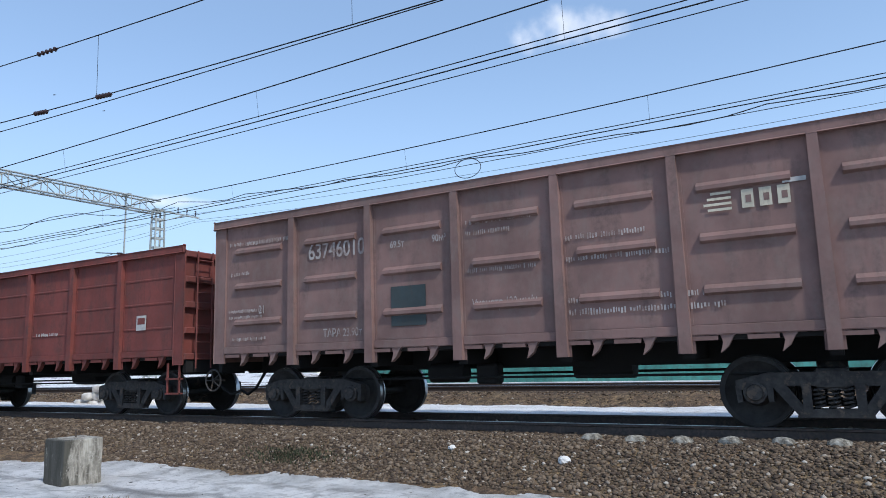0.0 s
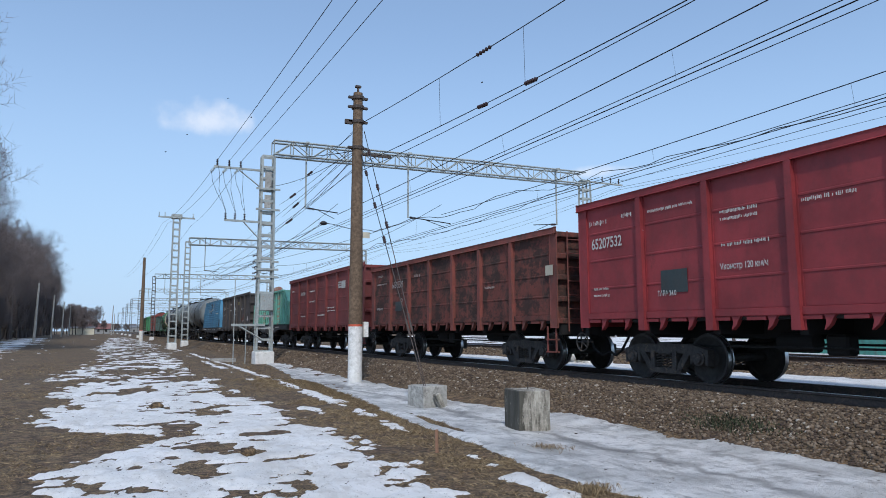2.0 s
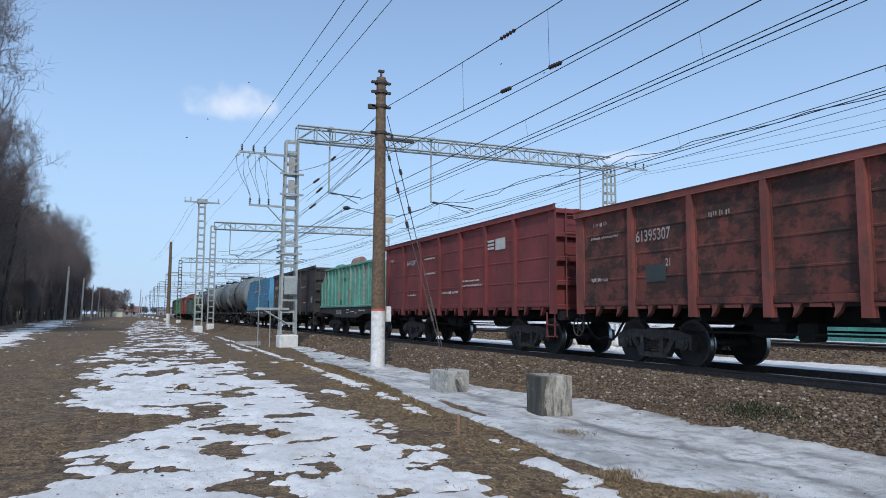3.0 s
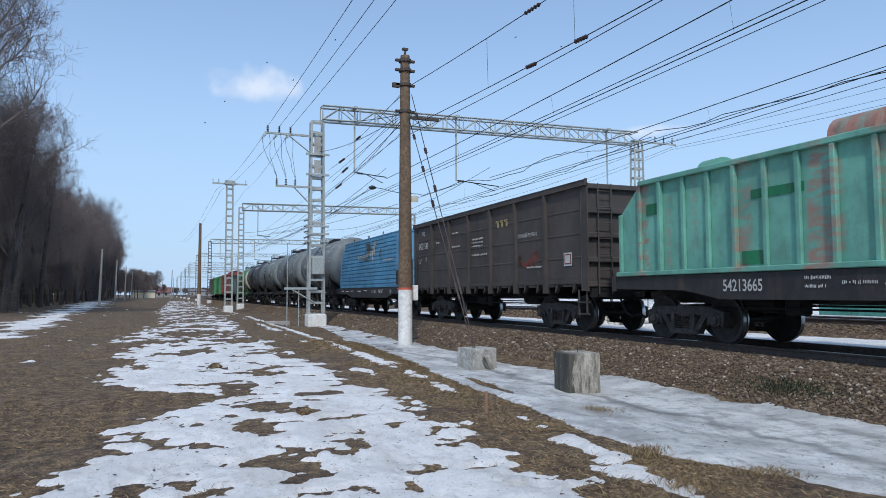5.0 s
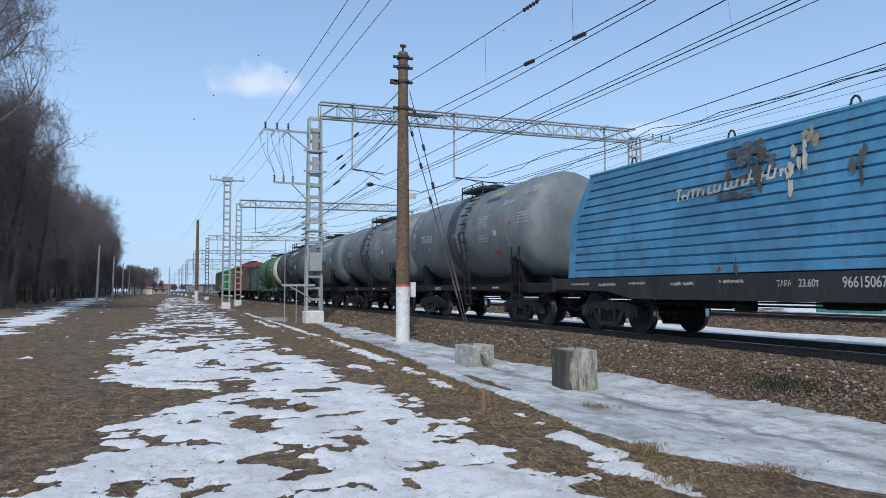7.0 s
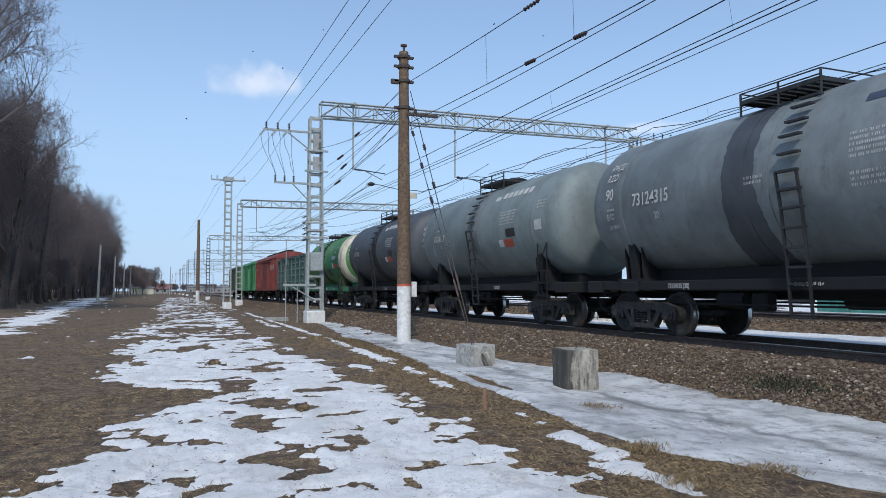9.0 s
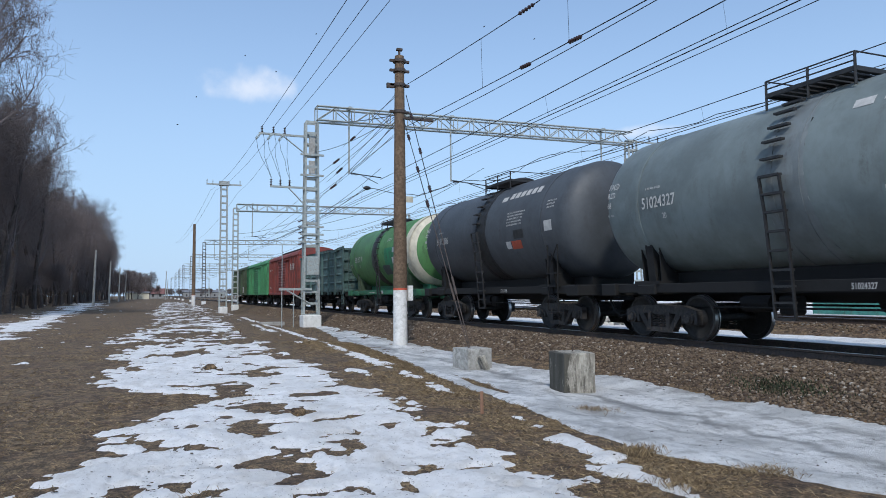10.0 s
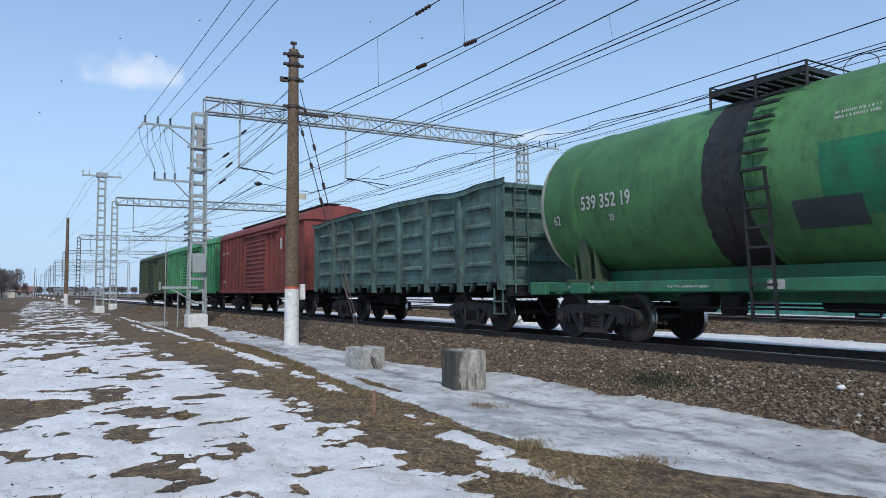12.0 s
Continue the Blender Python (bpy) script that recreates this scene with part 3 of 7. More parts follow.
def build_debris():
    """Bits of bark, leaf and grit on the snow, tufts of dry weed."""
    rs = np.random.RandomState(31)
    n = 4200
    r, a = 2.4 * np.exp(rs.rand(n) * 2.4), np.radians(rs.uniform(-14, 75, n))
    x, y = r * np.sin(a), r * np.cos(a)
    keep = (x < 8.4) & ((snow_cover(x, y) > -0.05) | (ice_cover(x, y) > -0.05)) & (fbm(x * 0.8, y * 0.8, 71, 4) > -0.03)
    x, y = x[keep], y[keep]
    n = len(x)
    sz = (0.004 + 0.014 * rs.rand(n) ** 5)[:, None] * np.array([1.5, 1.0, 0.4]) * (0.6 + 0.8 * rs.rand(n, 3))
    top = height(x, y) + np.where(snow_cover(x, y) > 0, 0.036 * np.clip(snow_cover(x, y) * 5, 0, 1), 0.035 * np.clip(ice_cover(x, y) * 5, 0, 1)) + 0.012
    many("litter", stone_protos(4), np.stack([x, y, top], 1), sz, rs.uniform(0, 6.28, n), M["litter"], "dark bits of bark and grit on the snow", "litter")
    blade = (np.array([[-0.5, 0, 0], [0.5, 0, 0], [0.3, 0.35, 0.7], [0.0, 0.7, 1.0]]), np.array([[0, 1, 2], [0, 2, 3]]))
    moss = by_piece("dark_moss", [(0.0, (0.02, 0.025, 0.012)), (1.0, (0.06, 0.07, 0.03))])
    k = 700
    px, py = 8.75 + rs.normal(0, 0.14, k), 7.9 + rs.normal(0, 0.42, k)
    many("moss", [blade], np.stack([px, py, height(px, py) + 0.02], 1), np.stack([np.full(k, 0.02), 0.02 + 0.03 * rs.rand(k), 0.03 + 0.03 * rs.rand(k)], 1), rs.uniform(0, 6.28, k), moss, "patch of dark green moss on the ballast slope", "moss")
    for cx, cy, wide, tall, k in ((5.6, 8.15, 0.26, 0.09, 260), (4.35, 5.6, 0.16, 0.10, 420), (4.9, 4.6, 0.25, 0.06, 420), (4.0, 4.6, 0.25, 0.06, 420)):
        px, py = cx + rs.normal(0, wide * 0.6, k), cy + rs.normal(0, wide * 0.5, k)
        pos = np.stack([px, py, height(px, py) + 0.02], 1)
        sz = np.stack([np.full(k, 0.0032), 0.03 + 0.05 * rs.rand(k), tall * (0.3 + 0.7 * rs.rand(k))], 1)
        many("dry_weed", [blade], pos, sz, rs.uniform(0, 6.28, k), M["straw"], "low tuft of dry weeds sticking out of the ice", "weeds")


def build_track(name, centre, top, mats):
    tr = empty(name, pose(centre, 0, 0), "rusty rails on concrete sleepers in brown ballast", "railway track")
    prof = [(-0.075, 0), (0.075, 0), (0.075, 0.012), (0.012, 0.035), (0.009, 0.13), (0.036, 0.142), (0.036, 0.172), (0.028, 0.18), (-0.028, 0.18), (-0.036, 0.172), (-0.036, 0.142), (-0.009, 0.13), (-0.012, 0.035), (-0.075, 0.012)]
    for sx in (-0.795, 0.795):
        bm = fixed(prism(BM(), [(u + sx, v + top - 0.18) for u, v in prof], -120, 700))
        bm.faces.ensure_lookup_table()
        for f in bm.faces:
            f.material_index = 1 if f.calc_center_median().z > top - 0.005 else 0
        part("rail", bm, mats, tr)
    bm = fixed(prism(BM(), [(-1.3, top - 0.34), (1.3, top - 0.34), (1.28, top - 0.19), (0.4, top - 0.2), (0, top - 0.22), (-0.4, top - 0.2), (-1.28, top - 0.19)], -0.13, 0.13))
    s = part("sleeper", bm, M["concrete"], tr)
    s.matrix_basis = pose(0, -10, 0)
    for i in range(1, 150):
        again(s, pose(0, -10 + i * 0.6, 0))
    return tr


# ---------------------------------------------------------------- running gear
WHEELSETS = []                         # every wheelset, with its rest place on its bogie


def wheelset_mesh():
    bm = BM()
    tube(bm, (-1.02, 0, 0), (1.02, 0, 0), 0.08, n=12)
    for s in (-1, 1):
        prof = [(0.69, 0.0), (0.69, 0.14), (0.735, 0.2), (0.735, 0.38), (0.70, 0.41), (0.70, 0.50), (0.735, 0.505), (0.742, 0.482), (0.83, 0.4785), (0.835, 0.42), (0.80, 0.385), (0.77, 0.20), (0.84, 0.13), (0.84, 0.0)]
        n0 = len(bm.faces)
        lathe(bm, [(s * a, r) for a, r in prof], 30, "x")
        bm.faces.ensure_lookup_table()
        for f in bm.faces[n0:]:
            ra = math.hypot(f.calc_center_median().y, f.calc_center_median().z)
            f.normal_update()
            f.material_index = 1 if ra > 0.46 and abs(f.normal.x) < 0.4 else 0
    return fixed(bm)


def build_bogie(parent, y, first):
    """Three-piece bogie: bolster, two cast side frames, springs, two wheelsets."""
    if first:
        src = first
        bolster = again(src["bolster"], pose(0, y, 0), parent)
        for o in src["turned"]:
            for turn in (0, 180):
                again(o, pose(0, 0, 0, 0, 0, turn), bolster)
        ws = [again(src["wheelset"], pose(0, d, 0.4785), bolster) for d in (-0.925, 0.925)]
    else:
        bm = BM()
        box(bm, -1.1, 1.1, -0.2, 0.2, 0.52, 0.78, 0.03)
        tube(bm, (0, 0, 0.7), (0, 0, 0.92), 0.2, n=16)
        box(bm, -0.5, 0.5, -0.62, -0.55, 0.42, 0.5)
        box(bm, -0.5, 0.5, 0.55, 0.62, 0.42, 0.5)
        bolster = part("bogie", bm, M["cast"], parent, at=pose(0, y, 0))
        bm = BM()
        x0, x1 = -1.10, -0.94
        prism(bm, [(-1.16, 0.50), (-1.16, 0.64), (-0.75, 0.74), (0.75, 0.74), (1.16, 0.64), (1.16, 0.50), (0.78, 0.56), (-0.78, 0.56)], x0, x1, "x")
        for s in (1, -1):
            prism(bm, [(s * 0.74, 0.60), (s * 0.56, 0.60), (s * 0.26, 0.18), (s * 0.42, 0.18)], x0, x1, "x")
            prism(bm, [(s * 0.36, 0.60), (s * 0.25, 0.60), (s * 0.25, 0.20), (s * 0.36, 0.20)], x0 - 0.03, x1, "x")
            prism(bm, [(s * 0.70, 0.56), (s * 0.80, 0.56), (s * 0.76, 0.36), (s * 0.70, 0.36)], x0, x1, "x")
            prism(bm, [(s * 1.10, 0.56), (s * 1.17, 0.56), (s * 1.15, 0.34), (s * 1.08, 0.36)], x0, x1, "x")
        prism(bm, [(-0.44, 0.16), (0.44, 0.16), (0.40, 0.27), (-0.40, 0.27)], x0 - 0.02, x1, "x")
        frame_ = part("side_frame", fixed(bm), M["cast"], bolster)
        extra = []
        for k in (-0.17, 0.0, 0.17):
            bm = BM()
            pts = [Vector((-1.04 + 0.062 * math.cos(t * 0.785), k + 0.062 * math.sin(t * 0.785), 0.27 + t * 0.0068)) for t in range(41)]
            for a, b in zip(pts, pts[1:]):
                tube(bm, a, b, 0.016, n=5, cap=False)
            bmesh.ops.remove_doubles(bm, verts=bm.verts, dist=0.012)
            extra.append(part("spring", fixed(bm), M["cast"], bolster))
        for s in (1, -1):
            bm = BM()
            lathe(bm, [(-1.17, 0), (-1.17, 0.10), (-1.13, 0.115), (-1.12, 0.15), (-0.9, 0.15), (-0.9, 0)], 14, "x", (0, s * 0.925, 0.4785))
            extra.append(part("axle_box", fixed(bm), M["cast"], bolster))
        for o in (frame_, *extra):
            again(o, pose(0, 0, 0, 0, 0, 180), bolster)
        w = part("wheelset", wheelset_mesh(), [M["wheel"], M["tread"]], bolster, smooth=True, at=pose(0, -0.925, 0.4785))
        ws = [w, again(w, pose(0, 0.925, 0.4785), bolster)]
        first = {"bolster": bolster, "turned": (frame_, *extra), "wheelset": w}
    WHEELSETS.extend(zip(ws, (-0.925, 0.925)))
    return first


BOGIE = {}


def running_gear(car, half_base, half_len, brake_wheel=True):
    for s in (-1, 1):
        BOGIE.update(build_bogie(car, s * half_base, BOGIE.get("bolster") and BOGIE) or {})
        bm = BM()
        tube(bm, (0, s * (half_len - 1.05), 1.03), (0, s * (half_len - 0.25), 1.03), 0.11, n=10)
        box(bm, -0.17, 0.17, s * half_len - 0.30, s * half_len + 0.02, 0.86, 1.2, 0.05)
        part("coupler", bm, M["cast"], car)
        bm = BM()
        pts = [(-0.35, s * (half_len - 0.75), 0.9), (-0.38, s * (half_len - 0.5), 0.55), (-0.36, s * (half_len - 0.25), 0.42), (-0.3, s * half_len, 0.5)]
        for a, b in zip(pts, pts[1:]):
            tube(bm, a, b, 0.03, n=6)
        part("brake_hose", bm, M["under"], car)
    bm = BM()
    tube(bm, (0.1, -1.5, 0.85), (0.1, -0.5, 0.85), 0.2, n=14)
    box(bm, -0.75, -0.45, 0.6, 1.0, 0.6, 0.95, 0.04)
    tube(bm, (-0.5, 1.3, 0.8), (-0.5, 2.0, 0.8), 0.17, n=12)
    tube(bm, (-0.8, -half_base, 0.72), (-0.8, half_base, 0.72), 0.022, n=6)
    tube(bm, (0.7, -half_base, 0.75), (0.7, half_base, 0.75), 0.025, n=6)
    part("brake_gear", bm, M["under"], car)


def spoked_wheel(car, at):
    bm = BM()
    for i in range(20):
        a, b = 2 * math.pi * i / 20, 2 * math.pi * (i + 1) / 20
        tube(bm, (0, 0.21 * math.cos(a), 0.21 * math.sin(a)), (0, 0.21 * math.cos(b), 0.21 * math.sin(b)), 0.018, n=6)
    for i in range(5):
        a = 2 * math.pi * i / 5
        tube(bm, (0, 0, 0), (0, 0.21 * math.cos(a), 0.21 * math.sin(a)), 0.013, n=6)
    tube(bm, (-0.02, 0, 0), (0.3, 0, 0), 0.025, n=8)
    return part("brake_wheel", bm, M["cast"], car, "spoked brake hand wheel", at=at)


# ---------------------------------------------------------------- lettering
def words(car, text, y, z, size, x=-1.50, mat=None, name="lettering", slant=0.0, squeeze=0.78, far_side=False):
    """Painted characters on the near side, read from -X; y is the text's start (the far end of the wagon side reads first)."""
    cu = bpy.data.curves.new("text", "FONT")
    cu.body, cu.size, cu.offset, cu.shear = text, size, size * 0.016, slant
    tmp = bpy.data.objects.new("text", cu)
    me = bpy.data.meshes.new_from_object(tmp)
    bpy.data.objects.remove(tmp)
    me.transform(Matrix.Diagonal((squeeze, 1, 1, 1)))
    me.materials.append(mat or M["letter"])
    o = new(name, me)
    o.parent = car
    # text's right runs to -Y, its up to +Z, its face to -X
    o.matrix_basis = Matrix(((0, 0, -1, x), (-1, 0, 0, y), (0, 1, 0, z), (0, 0, 0, 1)))
    return o


def bars(car, rows, x=-1.50, mat=None, name="stencil"):
    """Small stencils that cannot be read: thin painted dashes. rows: y0, z, length, height."""
    bm, rs = BM(), random.Random(int(rows[0][0] * 100))
    for y0, z, ln, h in rows:
        y, h = y0, h * 0.8
        while y > y0 - ln:
            w = h * rs.uniform(0.12, 0.3)
            box(bm, x - 0.003, x, y - w, y, z + h * rs.uniform(0, 0.3), z + h * rs.uniform(0.7, 1.0))
            y -= w + h * (0.2 if rs.random() < 0.85 else 0.6)
    return tagged(part(name, bm, mat or M["letter"], car), kind="stuff")


# ---------------------------------------------------------------- open wagon
POSTS = (-4.42, -2.64, -0.88, 0.88, 2.64, 4.42)


def gondola(name, label, top, mat, post_mat=None, ribs="seams", dent=False, half=6.5):
    car = empty(name, pose(TRACK, 0, RAIL), label, "open wagon", "wagons of the goods train")
    pm = post_mat or mat
    edges = (-half + 0.28,) + POSTS + (half - 0.28,)
    W = 1.47
    for s in (-1, 1):
        # the side wall, plate by plate, with pressed ribs or lapped seams
        for a, b in zip(edges, edges[1:]):
            y0, y1 = a, b
            plate = part("side_plate", box(BM(), s * W - 0.02, s * W + 0.02, y0, y1, 1.34, top - 0.1), mat, car)
            for k in range(4 if dent else 3):
                bm = BM()
                if ribs == "pressed":
                    z = 1.72 + k * (top - 2.05) / 3.6 if dent else 1.86 + k * 0.71
                    prism(bm, [(s * (W + 0.015), z - 0.07), (s * (W + 0.085), z - 0.035), (s * (W + 0.085), z + 0.02), (s * (W + 0.015), z + 0.085)], y0 + 0.3, y1 - 0.3)
                else:
                    z = 1.34 + (k + 1) * (top - 1.45) / 4
                    prism(bm, [(s * (W + 0.012), z - 0.03), (s * (W + 0.032), z - 0.022), (s * (W + 0.032), z + 0.008), (s * (W + 0.012), z + 0.03)], y0 + 0.12, y1 - 0.12)
                part("rib", fixed(bm), mat, plate)
        for y in POSTS:
            bm = BM()
            d = 0.115
            prism(bm, [(y - 0.12, 1.02), (y + 0.12, 1.02), (y + 0.10, top - 0.12), (y - 0.10, top - 0.12)], s * (W + 0.015), s * (W + 0.03), "x")
            prism(bm, [(y - 0.085, 1.02), (y + 0.085, 1.02), (y + 0.065, top - 0.12), (y - 0.065, top - 0.12)], s * (W + 0.02), s * (W + d), "x")
            part("post", fixed(bm), pm, car)
        for e in (-1, 1):
            bm = BM()
            box(bm, s * W - 0.03, s * (W + 0.05), *sorted((e * (half - 0.30), e * half)), 1.08, top - 0.1, 0.01)
            part("corner_post", bm, pm, car)
        bm = BM()
        box(bm, s * W - 0.06, s * W + s * 0.1, -half, half, top - 0.15, top, 0.02)
        if dent:
            bmesh.ops.subdivide_edges(bm, edges=[q for q in bm.edges if q.calc_length() > 2], cuts=30)
            for v in bm.verts:
                v.co.z -= 0.16 * max(0, math.sin(v.co.y * 1.3 + 0.6)) * max(0, math.sin(v.co.y * 0.47 + 1.9 * s))
                v.co.x += 0.05 * math.sin(v.co.y * 1.9)
        part("top_rail", bm, pm, car)
        bm = BM()
        box(bm, s * W - 0.06, s * (W + 0.045), -half + 0.28, half - 0.28, 1.26, 1.40, 0.012)
        part("sill", bm, mat, car)
    # dropped hatch brackets and rings along the sill
    bm = BM()
    prism(bm, [(-0.10, 0.0), (0.09, 0.0), (0.06, -0.10), (0.10, -0.24), (0.0, -0.16), (-0.06, -0.05)], -0.05, 0.05, "x")
    box(bm, -0.06, 0.03, 0.12, 0.5, -0.07, -0.01)
    br = part("hatch_bracket", fixed(bm), pm, car, at=pose(-1.46, edges[0] + 0.4, 1.26))
    k = 0
    for s in (-1, 1):
        for a, b in zip(edges, edges[1:]):
            for f in (0.28, 0.70):
                k += 1
                if k > 1:
                    again(br, pose(s * 1.46, a + (b - a) * f, 1.26))
    # ends with horizontal stiffeners
    for e in (-1, 1):
        bm = BM()
        box(bm, -W, W, *sorted((e * (half - 0.14), e * (half - 0.10))), 1.1, top - 0.1)
        wall = part("end_wall", bm, mat, car)
        for i in range(5):
            z = 1.25 + i * (top - 1.42) / 4
            part("stiffener", box(BM(), -W - 0.02, W + 0.02, *sorted((e * (half - 0.10), e * (half + 0.02))), z - 0.07, z + 0.07, 0.02), mat, wall)
        bm = BM()
        for x in (-1.25, -0.85):
            tube(bm, (x, e * (half + 0.09), 1.0), (x, e * (half + 0.09), top - 0.1), 0.018, n=6)
        ladder = part("ladder", bm, pm, car)
        rung = part("rung", tube(BM(), (-1.25, 0, 0), (-0.85, 0, 0), 0.014, n=6), pm, ladder, at=pose(0, e * (half + 0.09), 1.2))
        for i in range(1, 7):
            again(rung, pose(0, e * (half + 0.09), 1.2 + i * (top - 1.5) / 6))
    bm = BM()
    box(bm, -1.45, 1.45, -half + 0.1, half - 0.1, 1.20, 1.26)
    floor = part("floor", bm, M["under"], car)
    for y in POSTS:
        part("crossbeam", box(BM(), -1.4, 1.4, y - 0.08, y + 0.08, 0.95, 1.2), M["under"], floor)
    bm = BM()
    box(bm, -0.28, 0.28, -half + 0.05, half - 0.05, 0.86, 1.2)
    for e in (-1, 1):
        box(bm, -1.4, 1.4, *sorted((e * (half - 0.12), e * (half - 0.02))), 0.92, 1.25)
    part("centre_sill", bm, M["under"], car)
    # footstep under the leading corner
    bm = BM()
    for y in (-half + 0.12, -half + 0.48):
        box(bm, -1.50, -1.47, y - 0.02, y + 0.02, 0.48, 1.12)
    for z in (0.48, 0.78):
        box(bm, -1.53, -1.40, -half + 0.10, -half + 0.50, z, z + 0.03)
    part("footstep", bm, pm, car)
    running_gear(car, 4.325, 6.96)
    spoked_wheel(car, pose(-1.38, half + 0.15, 0.75))
    return car


# ---------------------------------------------------------------- tank wagon
def tank_wagon(name, label, shell, band_mat=None, R=1.64, zc=3.02, frame_mat=None, ring=None, half=5.45, rail_h=0.3, stain=None, ladder_y=0.0, spill=0.0):
    car = empty(name, pose(TRACK, 0, RAIL), label, "tank wagon", "wagons of the goods train")
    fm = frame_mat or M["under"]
    dome = [(0.0, 0.0), (0.015, 0.25), (0.06, 0.5), (0.13, 0.70), (0.23, 0.85), (0.36, 0.95), (0.55, 1.0)]
    prof = [(-half + d * 1.1, r * R) for d, r in dome] + [(half - d * 1.1, r * R) for d, r in reversed(dome)]
    bm = lathe(BM(), prof, 72, "y", (0, 0, zc))
    part("tank_shell", fixed(bm), shell, car, smooth=True)
    if ring:
        y0, y1 = ring[1]
        bm = lathe(BM(), [(y0, R + 0.002), (y0, R + 0.006), (y1, R + 0.006), (y1, R + 0.002)], 72, "y", (0, 0, zc))
        part("cream_band", fixed(bm), ring[0], car, "broad cream-painted band round the shell", smooth=True)
        bm = lathe(BM(), [(-half + d * 1.1 - 0.006, r * R) for d, r in dome[4:]] + [(y0, R + 0.006)], 72, "y", (0, 0, zc))
        part("end_band", fixed(bm), ring[0], car, "cream rim painted round the tank end", smooth=True)
        bm = lathe(BM(), [(half - d * 1.1 + 0.006, r * R + 0.004) for d, r in dome[5:]], 72, "y", (0, 0, zc))
        part("end_band", fixed(bm), ring[0], car, "thin cream rim at the other tank end", smooth=True)
    # straps over the shell
    for y in (-3.9, -0.28, 0.28, 3.9):
        bm = lathe(BM(), [(y - 0.05, R), (y - 0.05, R + 0.014), (y + 0.05, R + 0.014), (y + 0.05, R)], 64, "y", (0, 0, zc))
        part("strap", fixed(bm), (stain or M["tar"]) if abs(y - spill) < 0.4 else band_mat or shell, car, smooth=True)
    # dark spill stain round the filling dome is a wide worn band of old tar
    bm = lathe(BM(), [(spill - 0.4, R + 0.001), (spill - 0.4, R + 0.004), (spill + 0.34, R + 0.004), (spill + 0.34, R + 0.001)], 96, "y", (0, 0, zc))
    rg = random.Random(int(half * 100 + zc * 10 + len(TRAIN)))
    for v in bm.verts:
        v.co.y += rg.uniform(-0.03, 0.03) - 0.18 * max(0, (zc - v.co.z) / R) * (1 if v.co.y < spill else -0.6)
    part("spill_stain", fixed(bm), stain or M["tar"], car, "dark spill band below the filling dome", smooth=True)
    for y in (-3.9, 3.9):
        for s in (-1, 1):
            bm = BM()
            prism(bm, [(s * 0.35, 1.22), (s * 1.25, 1.22), (s * 1.36, zc - 0.80), (s * 0.9, zc - R + 0.25)], y - 0.12, y + 0.12)
            box(bm, *sorted((s * 0.9, s * 1.42)), y - 0.42, y + 0.42, 1.2, 1.28)
            for k in (-0.3, 0.3):
                prism(bm, [(s * 0.9, 1.24), (s * 1.25, 1.24), (s * 1.3, zc - 1.02)], y + k - 0.015, y + k + 0.015)
            part("saddle", fixed(bm), M["p_olive"] if frame_mat else fm, car)
    bm = BM()
    for s in (-1, 1):
        box(bm, *sorted((s * 1.28, s * 1.40)), -5.1, 5.1, 1.02, 1.22, 0.01)
    box(bm, -0.3, 0.3, -5.6, 5.6, 0.82, 1.2, 0.02)
    box(bm, -0.62, 0.62, -4.9, 4.9, 1.0, zc - R + 0.1)
    for e in (-1, 1):
        box(bm, -1.50, 1.50, *sorted((e * 4.95, e * 5.5)), 0.95, 1.24, 0.02)
        box(bm, -1.45, 1.45, *sorted((e * 3.6, e * 4.2)), 0.98, 1.2, 0.02)
    part("frame", bm, fm, car)
    # catwalk, railing and filling dome
    zt = zc + R
    bm = BM()
    lathe(bm, [(zt - 0.08, 0.34), (zt + 0.16, 0.34), (zt + 0.17, 0.38), (zt + 0.2, 0.38), (zt + 0.26, 0.2), (zt + 0.27, 0.0)], 24, "z")
    part("filling_dome", fixed(bm), M["tar"], car)
    bm = BM()
    for x in (-0.95, 0.93):
        box(bm, x - 0.02, x + 0.02, -0.9, 0.9, zt - 0.02, zt + 0.06)
    for y in (-0.9, 0.9):
        box(bm, -0.95, 0.95, y - 0.02, y + 0.02, zt - 0.02, zt + 0.06)
    walkway = part("catwalk", bm, M["tar"], car)
    slat = part("slat", box(BM(), -0.93, 0.93, -0.065, 0.065, 0.0, 0.03), M["tar"], walkway, at=pose(0, -0.8, zt + 0.02))
    for i in range(1, 9):
        again(slat, pose(0, -0.8 + i * 0.2, zt + 0.02))
    bm = BM()
    for x in (-0.95, 0.95):
        for y in (-0.9, 0.0, 0.9):
            tube(bm, (x, y, zt - 0.25), (x, y, zt + rail_h), 0.024, n=6)
        for z in (rail_h / 2, rail_h):
            tube(bm, (x, -0.9, zt + z), (x, 0.9, zt + z), 0.014, n=6)
    for y in (-0.9, 0.9):
        tube(bm, (-0.95, y, zt + rail_h), (0.95, y, zt + rail_h), 0.014, n=6)
    part("railing", bm, M["tar"], car)
    for s in (-1, 1):
        bm = BM()
        pts = [(s * 1.52, 0.55)]
        for a in (-20, 0, 20, 40, 58):
            pts.append((s * (R + 0.16) * math.cos(radians(a)), zc + (R + 0.16) * math.sin(radians(a))))
        pts.insert(1, (s * 1.58, 1.4))
        outline = pts[:4] + [(x - s * 0.045, z) for x, z in reversed(pts[:4])]
        ladder = part("ladder", fixed(prism(bm, outline, ladder_y - 0.06, ladder_y - 0.02)), M["tar"], car)
        part("stringer", fixed(prism(BM(), outline, ladder_y + 0.36, ladder_y + 0.40)), M["tar"], ladder)
        rung = None
